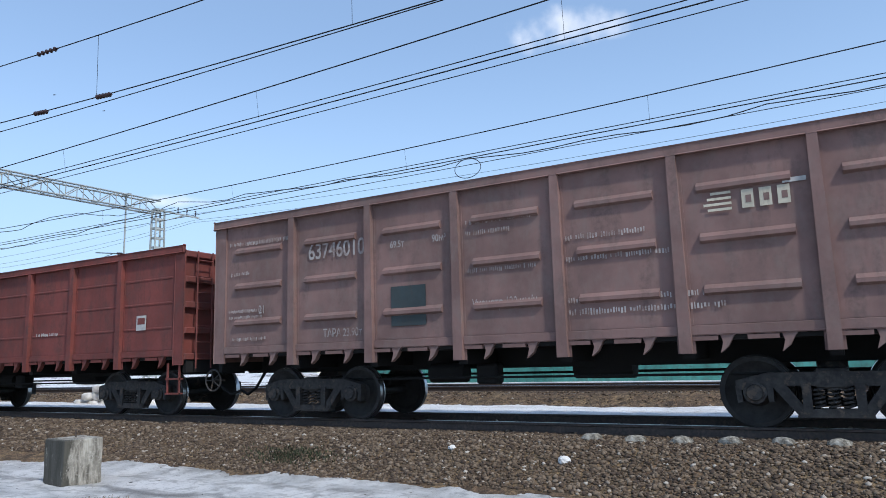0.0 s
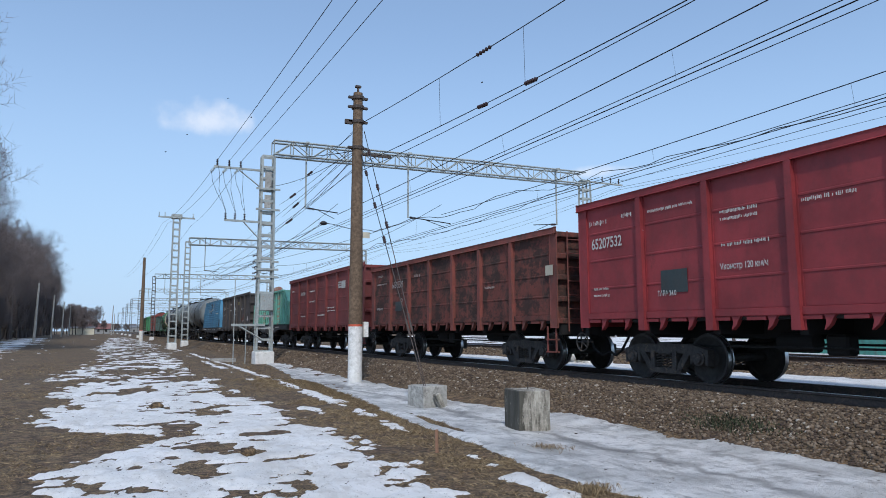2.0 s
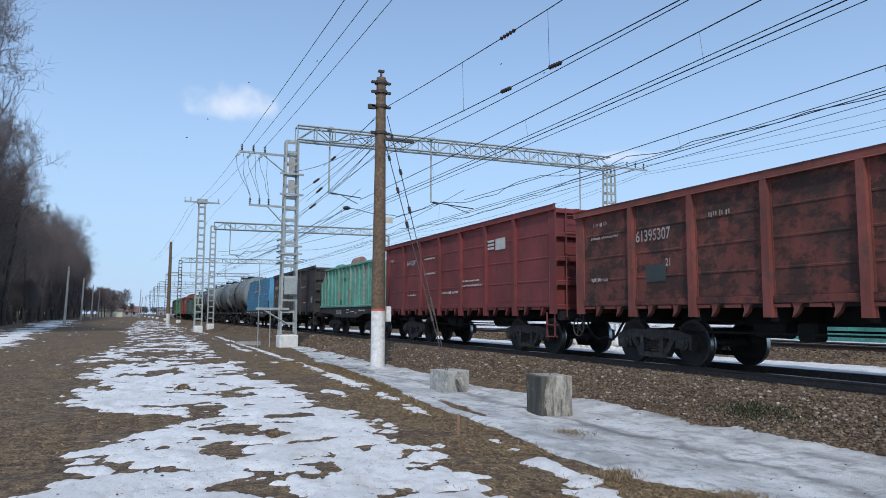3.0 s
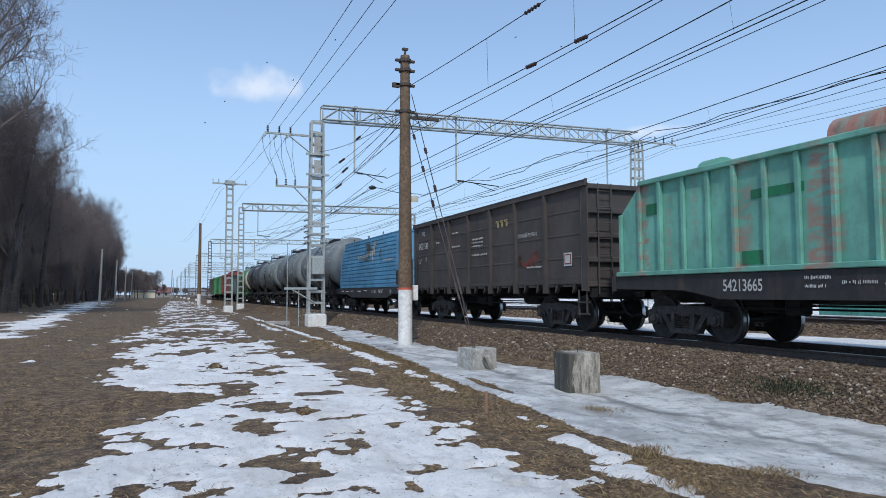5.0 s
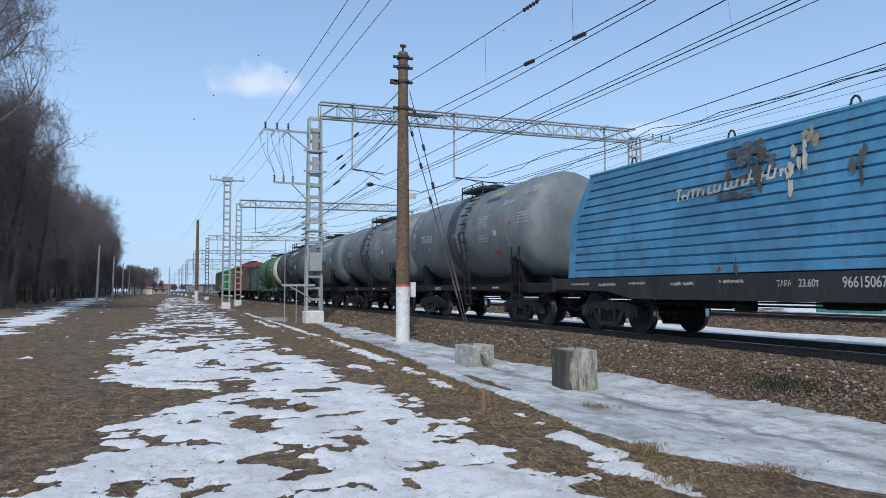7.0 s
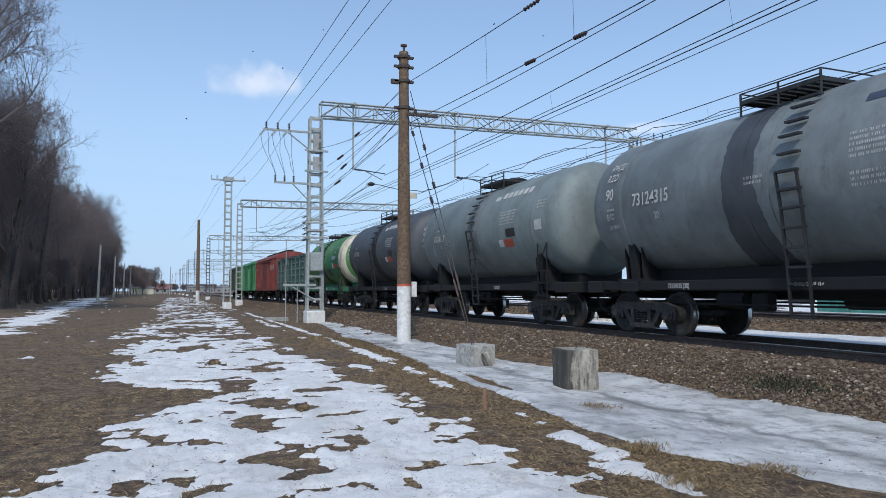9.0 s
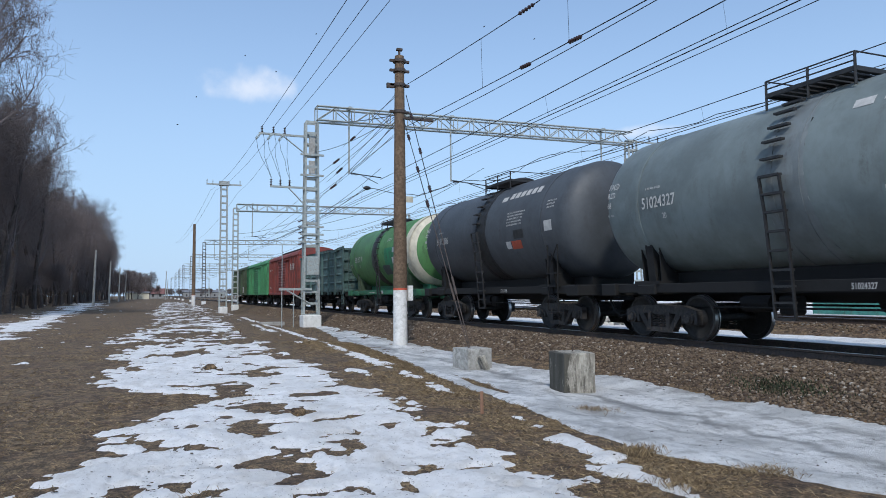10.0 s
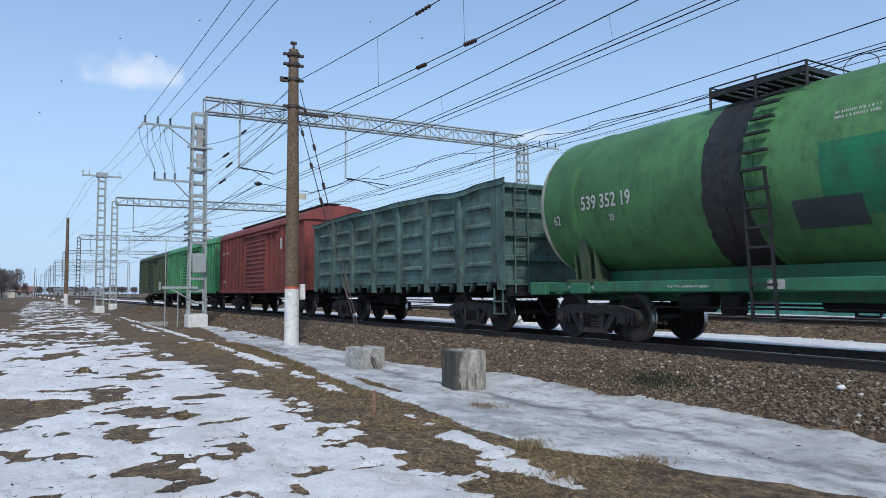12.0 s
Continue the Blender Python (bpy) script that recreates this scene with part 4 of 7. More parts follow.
        for (x0, z0), (x1, z1) in zip(pts, pts[1:]):
            n = max(1, round(math.hypot(x1 - x0, z1 - z0) / 0.33))
            for i in range(n):
                at = pose(x0 + (x1 - x0) * i / n, ladder_y, z0 + (z1 - z0) * i / n)
                rung = again(rung, at) if rung else part("rung", box(BM(), -0.05 * s - 0.05, -0.05 * s + 0.05, -0.04, 0.38, -0.02, 0.02), M["tar"], ladder, at=at)
    # end steps with handrails
    bm = BM()
    for y in (-4.55, -4.05):
        tube(bm, (-1.5, y, 0.5), (-1.5, y, 2.35), 0.02, n=6)
    tube(bm, (-1.5, -4.55, 2.35), (-1.42, -3.7, 1.3), 0.014, n=6)
    for z in (0.5, 0.85, 1.2, 1.55):
        box(bm, -1.54, -1.34, -4.55, -4.05, z, z + 0.03)
    part("footstep", bm, M["p_olive"] if frame_mat else fm, car)
    running_gear(car, 3.9, 6.01)
    return car


# ---------------------------------------------------------------- covered wagons
def boxcar(name, label, wall, roof_mat, length, ribs="boards", eave=4.1, roof=4.72):
    car = empty(name, pose(TRACK, 0, RAIL), label, "covered wagon", "wagons of the goods train")
    h, W = length / 2 - 0.6, 1.48
    bm = BM()
    box(bm, -W, W, -h, h, 1.15, eave)
    part("wall", bm, wall, car)
    bm = BM()
    arc = [(1.56 * math.cos(radians(a)), eave - 0.02 + (roof - eave) * math.sin(radians(a))) for a in range(0, 181, 15)]
    prism(bm, arc, -h - 0.08, h + 0.08)
    part("roof", fixed(bm), roof_mat, car, smooth=True)
    for s in (-1, 1):
        n = round((h - 1.9) / 0.75)
        for e in (-1, 1):
            for i in range(n + 1):
                y = e * (1.95 + (h - 2.02) * i / n)
                bm = BM()
                box(bm, *sorted((s * W, s * (W + 0.07))), y - 0.05, y + 0.05, 1.15, eave - 0.08, 0.01)
                part("post", bm, wall, car)
        bm = BM()
        box(bm, *sorted((s * (W + 0.01), s * (W + 0.06))), -1.75, 1.75, 1.2, eave - 0.25, 0.01)
        part("door", bm, wall, car)
        for i in range(11):
            z = 1.4 + i * (eave - 1.9) / 10
            bm = BM()
            prism(bm, [(s * (W + 0.055), z - 0.05), (s * (W + 0.10), z - 0.01), (s * (W + 0.055), z + 0.06)], -1.65, 1.65)
            part("door_slat", fixed(bm), wall, car)
        bm = BM()
        box(bm, *sorted((s * (W + 0.02), s * (W + 0.13))), -3.6, 1.9, eave - 0.24, eave - 0.16)
        part("door_track", bm, wall, car)
        bm = BM()
        box(bm, *sorted((s * (W - 0.02), s * (W + 0.09))), -h, h, 1.02, 1.18, 0.01)
        part("sill", bm, wall, car)
    bm = BM()
    box(bm, -0.3, 0.3, -h - 0.1, h + 0.1, 0.82, 1.15)
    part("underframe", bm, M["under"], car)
    if ribs == "catwalk":
        bm = BM()
        for i in range(30):
            box(bm, -0.45, 0.25, -h + 0.5 + i * (2 * h - 1) / 30, -h + 0.5 + (i + 0.8) * (2 * h - 1) / 30, roof + 0.1, roof + 0.14)
        for i in range(8):
            y = -h + 0.7 + i * (2 * h - 1.4) / 7
            box(bm, -0.4, 0.2, y - 0.03, y + 0.03, roof - 0.06, roof + 0.1)
        part("roof_walk", bm, M["tar"], car)
    running_gear(car, h - 2.3, length / 2)
    return car


def flat_frame(car, half, top=1.33, mat=None):
    bm = BM()
    for s in (-1, 1):
        prism(bm, [(-half, top), (half, top), (half, top - 0.28), (half - 2.4, top - 0.32), (half - 3.4, top - 0.5), (-half + 3.4, top - 0.5), (-half + 2.4, top - 0.32), (-half, top - 0.28)], s * 1.36, s * 1.46, "x")
    box(bm, -1.42, 1.42, -half, half, top - 0.06, top - 0.005)
    box(bm, -0.3, 0.3, -half, half, 0.8, top - 0.06)
    for e in (-1, 1):
        box(bm, -1.5, 1.5, *sorted((e * (half - 0.1), e * (half + 0.04))), top - 0.34, top + 0.01, 0.015)
    return part("flat_deck", fixed(bm), mat or M["deck"], car, "blackened steel flat wagon frame")


def coil_cover_wagon(name, label, mat, end_mat):
    """Blue hooded flat: one long sheet-steel hood with pressed horizontal corrugation."""
    car = empty(name, pose(TRACK, 0, RAIL), label, "hooded wagon", "wagons of the goods train")
    z0, z1 = 1.34, 3.92
    flat_frame(car, 6.7)
    n = 13

    def xw(z):                          # the hood leans in towards the roof
        return 1.47 - 0.10 * max(0, (z - 2.75)) / 1.2

    def ye(z, e):                       # the ends lean in as well
        if e < 0:
            return -5.45 + 0.03 * (z - z0) + 0.14 * max(0, z - 2.75)
        return 5.95 - 0.12 * (z - z0) - 0.55 * max(0, z - 2.75)
    for s in (-1, 1):
        bm = BM()
        rows = []
        for i in range(n):
            a = z0 + (z1 - z0) * i / n
            b = z0 + (z1 - z0) * (i + 1) / n
            for z, d in ((a + 0.006, 0.0), (a + 0.018, 0.05), (b - 0.034, 0.05), (b - 0.008, 0.0)):
                rows.append((z, xw(z) + d - 0.05))
        for (za, xa), (zb, xb) in zip(rows, rows[1:]):
            vs = [bm.verts.new((s * x, y, z)) for x, y, z in ((xa, ye(za, -1) + 0.5, za), (xa, ye(za, 1) - 0.3, za), (xb, ye(zb, 1) - 0.3, zb), (xb, ye(zb, -1) + 0.5, zb))]
            bm.faces.new(vs)
        part("side_sheet", fixed(bm), mat, car, "pressed blue sheet steel hood side")
        for e, w in ((-1, 0.5), (1, 0.3)):
            bm = BM()
            for za, zb in ((z0, 2.75), (2.75, z1)):
                ya, yb = ye(za, e), ye(zb, e)
                q = [(xw(za), ya, za), (xw(za), ya - e * w, za), (xw(zb), yb - e * w, zb), (xw(zb), yb, zb)]
                a = [bm.verts.new((s * x, y, z)) for x, y, z in q]
                b = [bm.verts.new((s * (x - 0.06), y, z)) for x, y, z in q]
                bm.faces.new(a), bm.faces.new(b[::-1])
                for i in range(4):
                    bm.faces.new((a[i], a[(i + 1) % 4], b[(i + 1) % 4], b[i]))
            part("corner_sheet", fixed(bm), end_mat, car)
    for e in (-1, 1):
        bm = BM()
        m_ = 34
        for za, zb in ((z0, 2.75), (2.75, z1)):
            for i in range(m_):
                xa, xb = -1 + 2 * i / m_, -1 + 2 * (i + 1) / m_
                da, db = (0.045 if i % 2 else 0.0), (0.0 if i % 2 else 0.045)
                bm.faces.new([bm.verts.new(v) for v in ((xa * xw(za), ye(za, e) - e * da, za), (xb * xw(za), ye(za, e) - e * db, za), (xb * xw(zb), ye(zb, e) - e * db, zb), (xa * xw(zb), ye(zb, e) - e * da, zb))])
        part("end_sheet", fixed(bm), end_mat, car, "vertically corrugated blue end sheet")
    bm = BM()
    box(bm, -xw(z1) - 0.02, xw(z1) + 0.02, ye(z1, -1) - 0.03, ye(z1, 1) + 0.03, z1 - 0.03, z1 + 0.03, 0.01)
    prism(bm, [(-xw(z1), z1 + 0.03), (xw(z1), z1 + 0.03), (0.5, z1 + 0.15), (-0.5, z1 + 0.15)], ye(z1, -1), ye(z1, 1))
    part("hood_roof", fixed(bm), end_mat, car)
    for y in (-2.2, 0.4, 3.4):
        bm = BM()
        for i in range(8):
            a, b = math.pi * i / 8, math.pi * (i + 1) / 8
            tube(bm, (-1.25, y + 0.09 * math.cos(a), z1 + 0.04 + 0.16 * math.sin(a)), (-1.25, y + 0.09 * math.cos(b), z1 + 0.04 + 0.16 * math.sin(b)), 0.02, n=6)
        bmesh.ops.remove_doubles(bm, verts=bm.verts, dist=0.02)
        part("lifting_eye", bm, M["tar"], car)
    bm = BM()
    box(bm, -1.50, -1.47, -5.42, -4.98, 1.45, 2.1)
    part("patch", bm, M["tar"], car, "dark bare rectangle on the hood corner")
    bm = BM()
    for x in (-1.3, 0.3):
        tube(bm, (x, -6.66, 0.6), (x, -6.66, 2.5), 0.022, n=6)
    for z in (2.5, 2.15, 1.8):
        tube(bm, (-1.3, -6.66, z), (0.3, -6.66, z), 0.018, n=6)
    part("end_railing", bm, M["tar"], car)
    running_gear(car, 4.75, 7.12)
    return car


def hood_wagon(name, label, mat):
    """Mint-green hood with chamfered upper corners on a black flat."""
    car = empty(name, pose(TRACK, 0, RAIL), label, "hooded wagon", "wagons of the goods train")
    half, z0, z1 = 5.08, 1.42, 3.53
    flat_frame(car, 5.25, 1.40)
    side = [(-half, z0), (half, z0), (half, 2.78), (half - 0.85, z1), (-half + 0.85, z1), (-half, 2.78)]
    bm = prism(BM(), side, -1.40, 1.40, "x")
    part("hood", fixed(bm), mat, car, "mint-green sheet steel hood")
    for s in (-1, 1):
        for i in range(15):
            y = -half + 0.12 + i * (2 * half - 0.24) / 14
            zt = min(z1, 2.78 + (half - abs(y)) * 0.88)
            bm = BM()
            box(bm, *sorted((s * 1.40, s * (1.47 if i % 3 else 1.50))), y - 0.05, y + 0.05, z0, zt - 0.03, 0.012)
            part("rib", bm, mat, car)
        bm = BM()
        box(bm, *sorted((s * 1.38, s * 1.51)), -half + 0.85, half - 0.85, z1 - 0.09, z1 + 0.02, 0.015)
        box(bm, *sorted((s * 1.38, s * 1.51)), -half, half, z0 - 0.01, z0 + 0.09, 0.015)
        part("edge_rail", fixed(bm), mat, car)
    for y, w in ((-0.98, 0.42), (2.2, 0.22)):
        bm = BM()
        arc = [(-1.1 + 0.30 * math.cos(radians(a)), z1 + 0.30 * w / 0.36 * math.sin(radians(a)) + 0.02) for a in range(0, 181, 20)]
        prism(bm, arc, y - w, y + w)
        cowl = part("vent_cowl", fixed(bm), M["red_lead"] if w > 0.3 else mat, car, "rusty half-round roof cowl", smooth=True)
        # the cowl is solid: a dark half-disc stands for its shaded opening
        bm = prism(BM(), [(-1.1 + (u + 1.1) * 0.86, z1 + 0.02 + (v - z1 - 0.02) * 0.88) for u, v in arc], y + w, y + w + 0.006)
        part("cowl_mouth_shade", fixed(bm), M["tar"], cowl)
    running_gear(car, 3.3, 5.76)
    return car


# ---------------------------------------------------------------- wagon paints
M.update({
    "tar": grain("tarry_black", (0.013, 0.013, 0.014), (0.036, 0.035, 0.034), 9, 0.6, 0.2, 0.006),
    "deck": paint("black_flat_frame", (0.026, 0.025, 0.025), (0.07, 0.05, 0.037), 0.25, 0.7),
    "red_rust": paint("rusty_red", (0.25, 0.06, 0.045), RUST, 0.5),
    "red_lead": paint("red_primer", (0.33, 0.15, 0.115), (0.19, 0.30, 0.23), 0.75, blotch=0.0),
    "p_brown": paint("dusty_brown_paint", (0.212, 0.126, 0.11), (0.165, 0.106, 0.092), 0.45, 0.75, (0.22, 0.165, 0.145), 0.45),
    "p_oxide": paint("red_oxide_paint", (0.185, 0.046, 0.036), (0.125, 0.042, 0.034), 0.45, 0.65, (0.09, 0.045, 0.038), 0.55),
    "p_crimson": paint("fresh_crimson_paint", (0.245, 0.030, 0.034), (0.19, 0.028, 0.03), 0.2, 0.5, (0.12, 0.03, 0.03), 0.3),
    "p_rusty": paint("rusted_red_brown_paint", (0.155, 0.042, 0.030), (0.060, 0.034, 0.025), 0.6, 0.75, (0.035, 0.026, 0.022), 0.6, 0.5, 0.85),
    "p_post": paint("red_oxide_posts", (0.20, 0.055, 0.042), (0.12, 0.05, 0.035), 0.4, 0.7),
    "p_maroon": paint("maroon_paint", (0.175, 0.036, 0.034), (0.11, 0.035, 0.03), 0.3, 0.6, (0.08, 0.035, 0.03), 0.4),
    "p_black": paint("charcoal_brown_paint", (0.062, 0.052, 0.047), (0.085, 0.06, 0.05), 0.35, 0.65, (0.035, 0.03, 0.028), 0.4),
    "p_blue": paint("bright_blue_paint", (0.085, 0.265, 0.42), (0.12, 0.23, 0.31), 0.3, 0.55, (0.06, 0.10, 0.15), 0.4),
    "p_mint": paint("mint_green_paint", (0.145, 0.37, 0.285), (0.13, 0.29, 0.225), 0.35, 0.6, (0.10, 0.17, 0.13), 0.35, primer=(0.36, 0.14, 0.11)),
    "p_wpt": paint("mid_grey_tank_paint", (0.165, 0.184, 0.184), (0.128, 0.136, 0.134), 0.2, 0.5, (0.08, 0.08, 0.08), 0.3),
    "p_pale": paint("pale_grey_tank_paint", (0.165, 0.195, 0.19), (0.135, 0.15, 0.142), 0.2, 0.5, (0.12, 0.13, 0.12), 0.3),
    "p_slate": paint("slate_tank_paint", (0.058, 0.065, 0.073), (0.05, 0.053, 0.058), 0.2, 0.5, (0.035, 0.037, 0.04), 0.3),
    "p_green": paint("faded_green_tank_paint", (0.075, 0.20, 0.066), (0.052, 0.125, 0.048), 0.35, 0.5, (0.03, 0.05, 0.03), 0.4),
    "p_deepgreen": paint("fresh_green_paint", (0.015, 0.17, 0.07), (0.02, 0.11, 0.05), 0.2, 0.5),
    "p_cream": paint("cream_band_paint", (0.58, 0.53, 0.41), (0.30, 0.25, 0.18), 0.1, 0.6, (0.2, 0.16, 0.11), 0.35),
    "p_frame_green": paint("green_frame_paint", (0.035, 0.17, 0.085), (0.06, 0.10, 0.06), 0.35, 0.55),
    "p_teal": paint("weathered_teal_paint", (0.085, 0.15, 0.136), (0.07, 0.085, 0.074), 0.55, 0.7, (0.035, 0.038, 0.034), 0.8),
    "p_boxred": paint("faded_box_red_paint", (0.215, 0.048, 0.038), (0.14, 0.045, 0.038), 0.4, 0.65),
    "p_boxgreen": paint("bright_box_green_paint", (0.07, 0.28, 0.12), (0.06, 0.17, 0.08), 0.35, 0.65),
    "p_olive": paint("dark_olive_paint", (0.055, 0.085, 0.045), (0.05, 0.055, 0.035), 0.4, 0.7),
    "p_deckrust": paint("flaked_brown_rust", (0.10, 0.075, 0.06), (0.12, 0.17, 0.2), 0.8, 0.8),
    "faded_letter": paint("half_worn_white_stencil", (0.44, 0.40, 0.375), (0.24, 0.165, 0.145), 0.9, 0.8, (0.2, 0.14, 0.12), 0.6),
    "blue_sign": plain("blue_mark", (0.05, 0.06, 0.09), 0.5),
    "orange_mark": plain("orange_mark", (0.42, 0.075, 0.035), 0.6),
    "yellow_mark": plain("yellow_mark", (0.40, 0.33, 0.16), 0.7),
    "dark_patch": paint("dark_repainted_patch", (0.035, 0.050, 0.052), (0.05, 0.05, 0.045), 0.3),
})

# the train: where each wagon's middle stands at the start, front to back
TRAIN = []


def flag(car, y0, y1, z0, z1, mat, x=-1.502, name="painted_mark", label=""):
    bm = BM()
    box(bm, x - 0.003, x, y0, y1, z0, z1)
    return part(name, bm, mat, car, label)


def splash(car, y, z, w, h, mat, x, n):
    """Ragged overlapping blotches of rust or flaked paint."""
    rs = random.Random(int(y * 100 + z * 10))
    for k in range(n):
        bm = BM()
        cy, cz, ww, hh = y + rs.gauss(0, w * 0.5), z + rs.gauss(0, h * 0.5), w * rs.uniform(0.15, 0.45), h * rs.uniform(0.2, 0.6)
        bm.faces.new([bm.verts.new((x - 0.002 * (k + 1), cy + ww * r * math.cos(i * 0.571), cz + hh * r * math.sin(i * 0.571))) for i, r in enumerate([rs.uniform(0.55, 1.1) for _ in range(11)])])
        part("flaked_patch", bm, mat, car)


def curved_mark(car, R, zc, y0, y1, a0, a1, mat, name="painted_mark", label="", lift=0.006):
    """A painted field that follows the round of a tank; angles in degrees up from the middle of the near side."""
    bm = BM()
    k = 10
    ang = [radians(a0 + (a1 - a0) * i / k) for i in range(k + 1)]
    r = R + lift
    for a, b in zip(ang, ang[1:]):
        bm.faces.new([bm.verts.new((-r * math.cos(t), y, zc + r * math.sin(t))) for t, y in ((a, y1), (a, y0), (b, y0), (b, y1))])
    return part(name, fixed(bm), mat, car, label, smooth=True)


def on_tank(car, text, y, ang, size, R, zc, mat=None, slant=0.0):
    o = words(car, text, 0, 0, size, mat=mat, slant=slant)
    r, t = R + 0.019, radians(ang)
    me = o.data
    for v in me.vertices:                # wrap the writing round the shell
        a = t + v.co.y / r
        v.co = Vector((-r * math.cos(a), y - v.co.x, zc + r * math.sin(a)))
    o.matrix_basis = Matrix.Identity(4)
    return o


def tank_bars(car, rows, R, zc, mat=None):
    for y, a, ln, n in rows:
        rs = random.Random(int(y * 31 + a))
        bm = BM()
        for k in range(n):
            t0, t1 = radians(a - k * 3.2), radians(a - k * 3.2 + 1.7)
            yy = y
            while yy > y - ln * rs.uniform(0.75, 1):
                w = rs.uniform(0.008, 0.02)
                r = R + 0.008
                bm.faces.new([bm.verts.new((-r * math.cos(t), q, zc + r * math.sin(t))) for t, q in ((t0, yy), (t0, yy - w), (t1, yy - w), (t1, yy))])
                yy -= w + rs.choice((0.012, 0.012, 0.016, 0.04))
        tagged(part("stencil", fixed(bm), mat or M["letter"], car), kind="stuff")


def faded(car):
    """Half-worn lettering on an old wagon."""
    for o in car.children:
        if o.name.startswith(("lettering", "stencil")):
            o.data.materials[0] = M["faded_letter"]


def build_train():
    W = -1.512
    g = gondola("open_wagon", "dusty brown open goods wagon with pressed ribs and white stencils", 3.94, M["p_brown"], ribs="pressed")
    words(g, "63746010", 4.05, 2.95, 0.42, W)
    words(g, "90м³", 0.75 + 0.6, 3.0, 0.17, W), words(g, "69.5т", 2.2, 2.98, 0.17, W), words(g, "21", 5.3, 2.02, 0.22, W)
    words(g, "ТАРА 23.90т", 3.7, 1.5, 0.2, W), words(g, "Vконстр 120 км/ч", 0.62, 1.82, 0.23, W, squeeze=0.6)
    bars(g, [(6.1, 3.38, 1.6, 0.12), (6.05, 2.78, 0.5, 0.12), (6.1, 2.05, 0.9, 0.09), (6.1, 1.93, 0.9, 0.09), (6.0, 1.5, 0.9, 0.1), (0.7, 3.2, 1.2, 0.11), (0.7, 3.02, 0.8, 0.11), (0.7, 2.4, 1.2, 0.11), (-1.0, 2.75, 1.2, 0.12), (-1.0, 2.42, 1.5, 0.12), (-1.0, 1.8, 2.9, 0.12), (-1.0, 1.62, 2.2, 0.13)], W)
    flag(g, 1.5, 2.2, 1.62, 2.3, M["dark_patch"], label="dark teal repainted square")
    for i in range(4):                                        # plain striped shield and blocks in place of the owner's sign
        flag(g, -3.38, -3.02 - 0.05 * abs(i - 1), 2.93 + i * 0.075, 2.965 + i * 0.075, M["p_cream"], W)
    for k in range(3):
        flag(g, -3.66 - k * 0.22, -3.51 - k * 0.22, 2.93, 3.18, M["p_cream"], W), flag(g, -3.63 - k * 0.22, -3.56 - k * 0.22, 3.0, 3.1, M["p_brown"], W - 0.004)
    flag(g, -4.3, -4.02, 3.2, 3.26, M["letter"], W)
    faded(g)
    TRAIN.append((g, 4.56))

    g = gondola("open_wagon", "red-oxide open goods wagon with white stencils", 3.59, M["p_oxide"])
    words(g, "63738280", 5.95, 2.58, 0.36, W), words(g, "21", 5.0, 2.12, 0.2, W)
    bars(g, [(6.0, 3.1, 0.5, 0.14), (5.95, 2.2, 0.9, 0.09), (4.9, 1.9, 0.9, 0.12), (2.2, 3.1, 1.2, 0.1), (2.2, 2.95, 1.0, 0.1), (-1.2, 1.85, 0.9, 0.12)], W)
    flag(g, -5.3, -4.98, 1.85, 2.17, M["letter"], W, label="white inspection square"), flag(g, -5.26, -5.02, 1.98, 2.12, M["p_oxide"], W - 0.004)
    TRAIN.append((g, 18.48))

    g = gondola("open_wagon", "freshly painted crimson open goods wagon with white stencils", 3.92, M["p_crimson"])
    words(g, "65207532", 6.05, 2.84, 0.33, W), words(g, "СРОЧНЫЙ ВОЗВРАТ", -4.45, 2.72, 0.15, W, squeeze=0.85), words(g, "20", 4.5, 3.0, 0.2, W), words(g, "ТАРА 24.0", 4.0, 1.7, 0.14, W), words(g, "Vконстр 120 км/ч", 2.4, 2.1, 0.16, W)
    bars(g, [(6.1, 3.35, 0.6, 0.16), (5.0, 3.42, 0.3, 0.14), (4.2, 3.4, 1.2, 0.09), (2.35, 3.1, 0.8, 0.09), (2.35, 2.97, 0.8, 0.09), (2.35, 2.5, 1.0, 0.1), (0.7, 3.05, 0.9, 0.1), (-0.95, 3.05, 0.8, 0.1), (6.0, 1.9, 0.5, 0.09), (6.0, 1.75, 0.5, 0.09), (-3.0, 1.95, 1.3, 0.08), (-3.0, 1.83, 1.2, 0.08), (-3.0, 1.71, 1.3, 0.08)], W)
    flag(g, 3.2, 3.9, 1.75, 2.2, M["dark_patch"])
    flag(g, -5.8, -5.5, 1.72, 2.02, M["letter"], W, label="white inspection square"), flag(g, -5.76, -5.54, 1.84, 1.98, M["p_crimson"], W - 0.004)
    TRAIN.append((g, 32.40))

    g = gondola("open_wagon", "badly rusted red-brown open goods wagon", 3.55, M["p_rusty"], M["p_post"])
    words(g, "61395307", 4.3, 2.62, 0.34, W), words(g, "21", 3.4, 2.06, 0.22, W)
    bars(g, [(5.8, 3.1, 0.5, 0.14), (5.9, 2.8, 1.0, 0.09), (5.9, 1.8, 0.6, 0.14), (2.2, 2.9, 0.5, 0.15), (-2.9, 2.2, 0.6, 0.1)], W)
    flag(g, -6.38, -6.06, 2.38, 2.63, M["p_cream"], -1.548, label="pale worn plate")
    flag(g, 3.4, 4.0, 1.75, 2.1, M["dark_patch"])
    faded(g)
    TRAIN.append((g, 46.32))

    g = gondola("open_wagon", "maroon open goods wagon with white stencils", 3.92, M["p_maroon"])
    words(g, "64418387", 4.05, 2.95, 0.28, W)
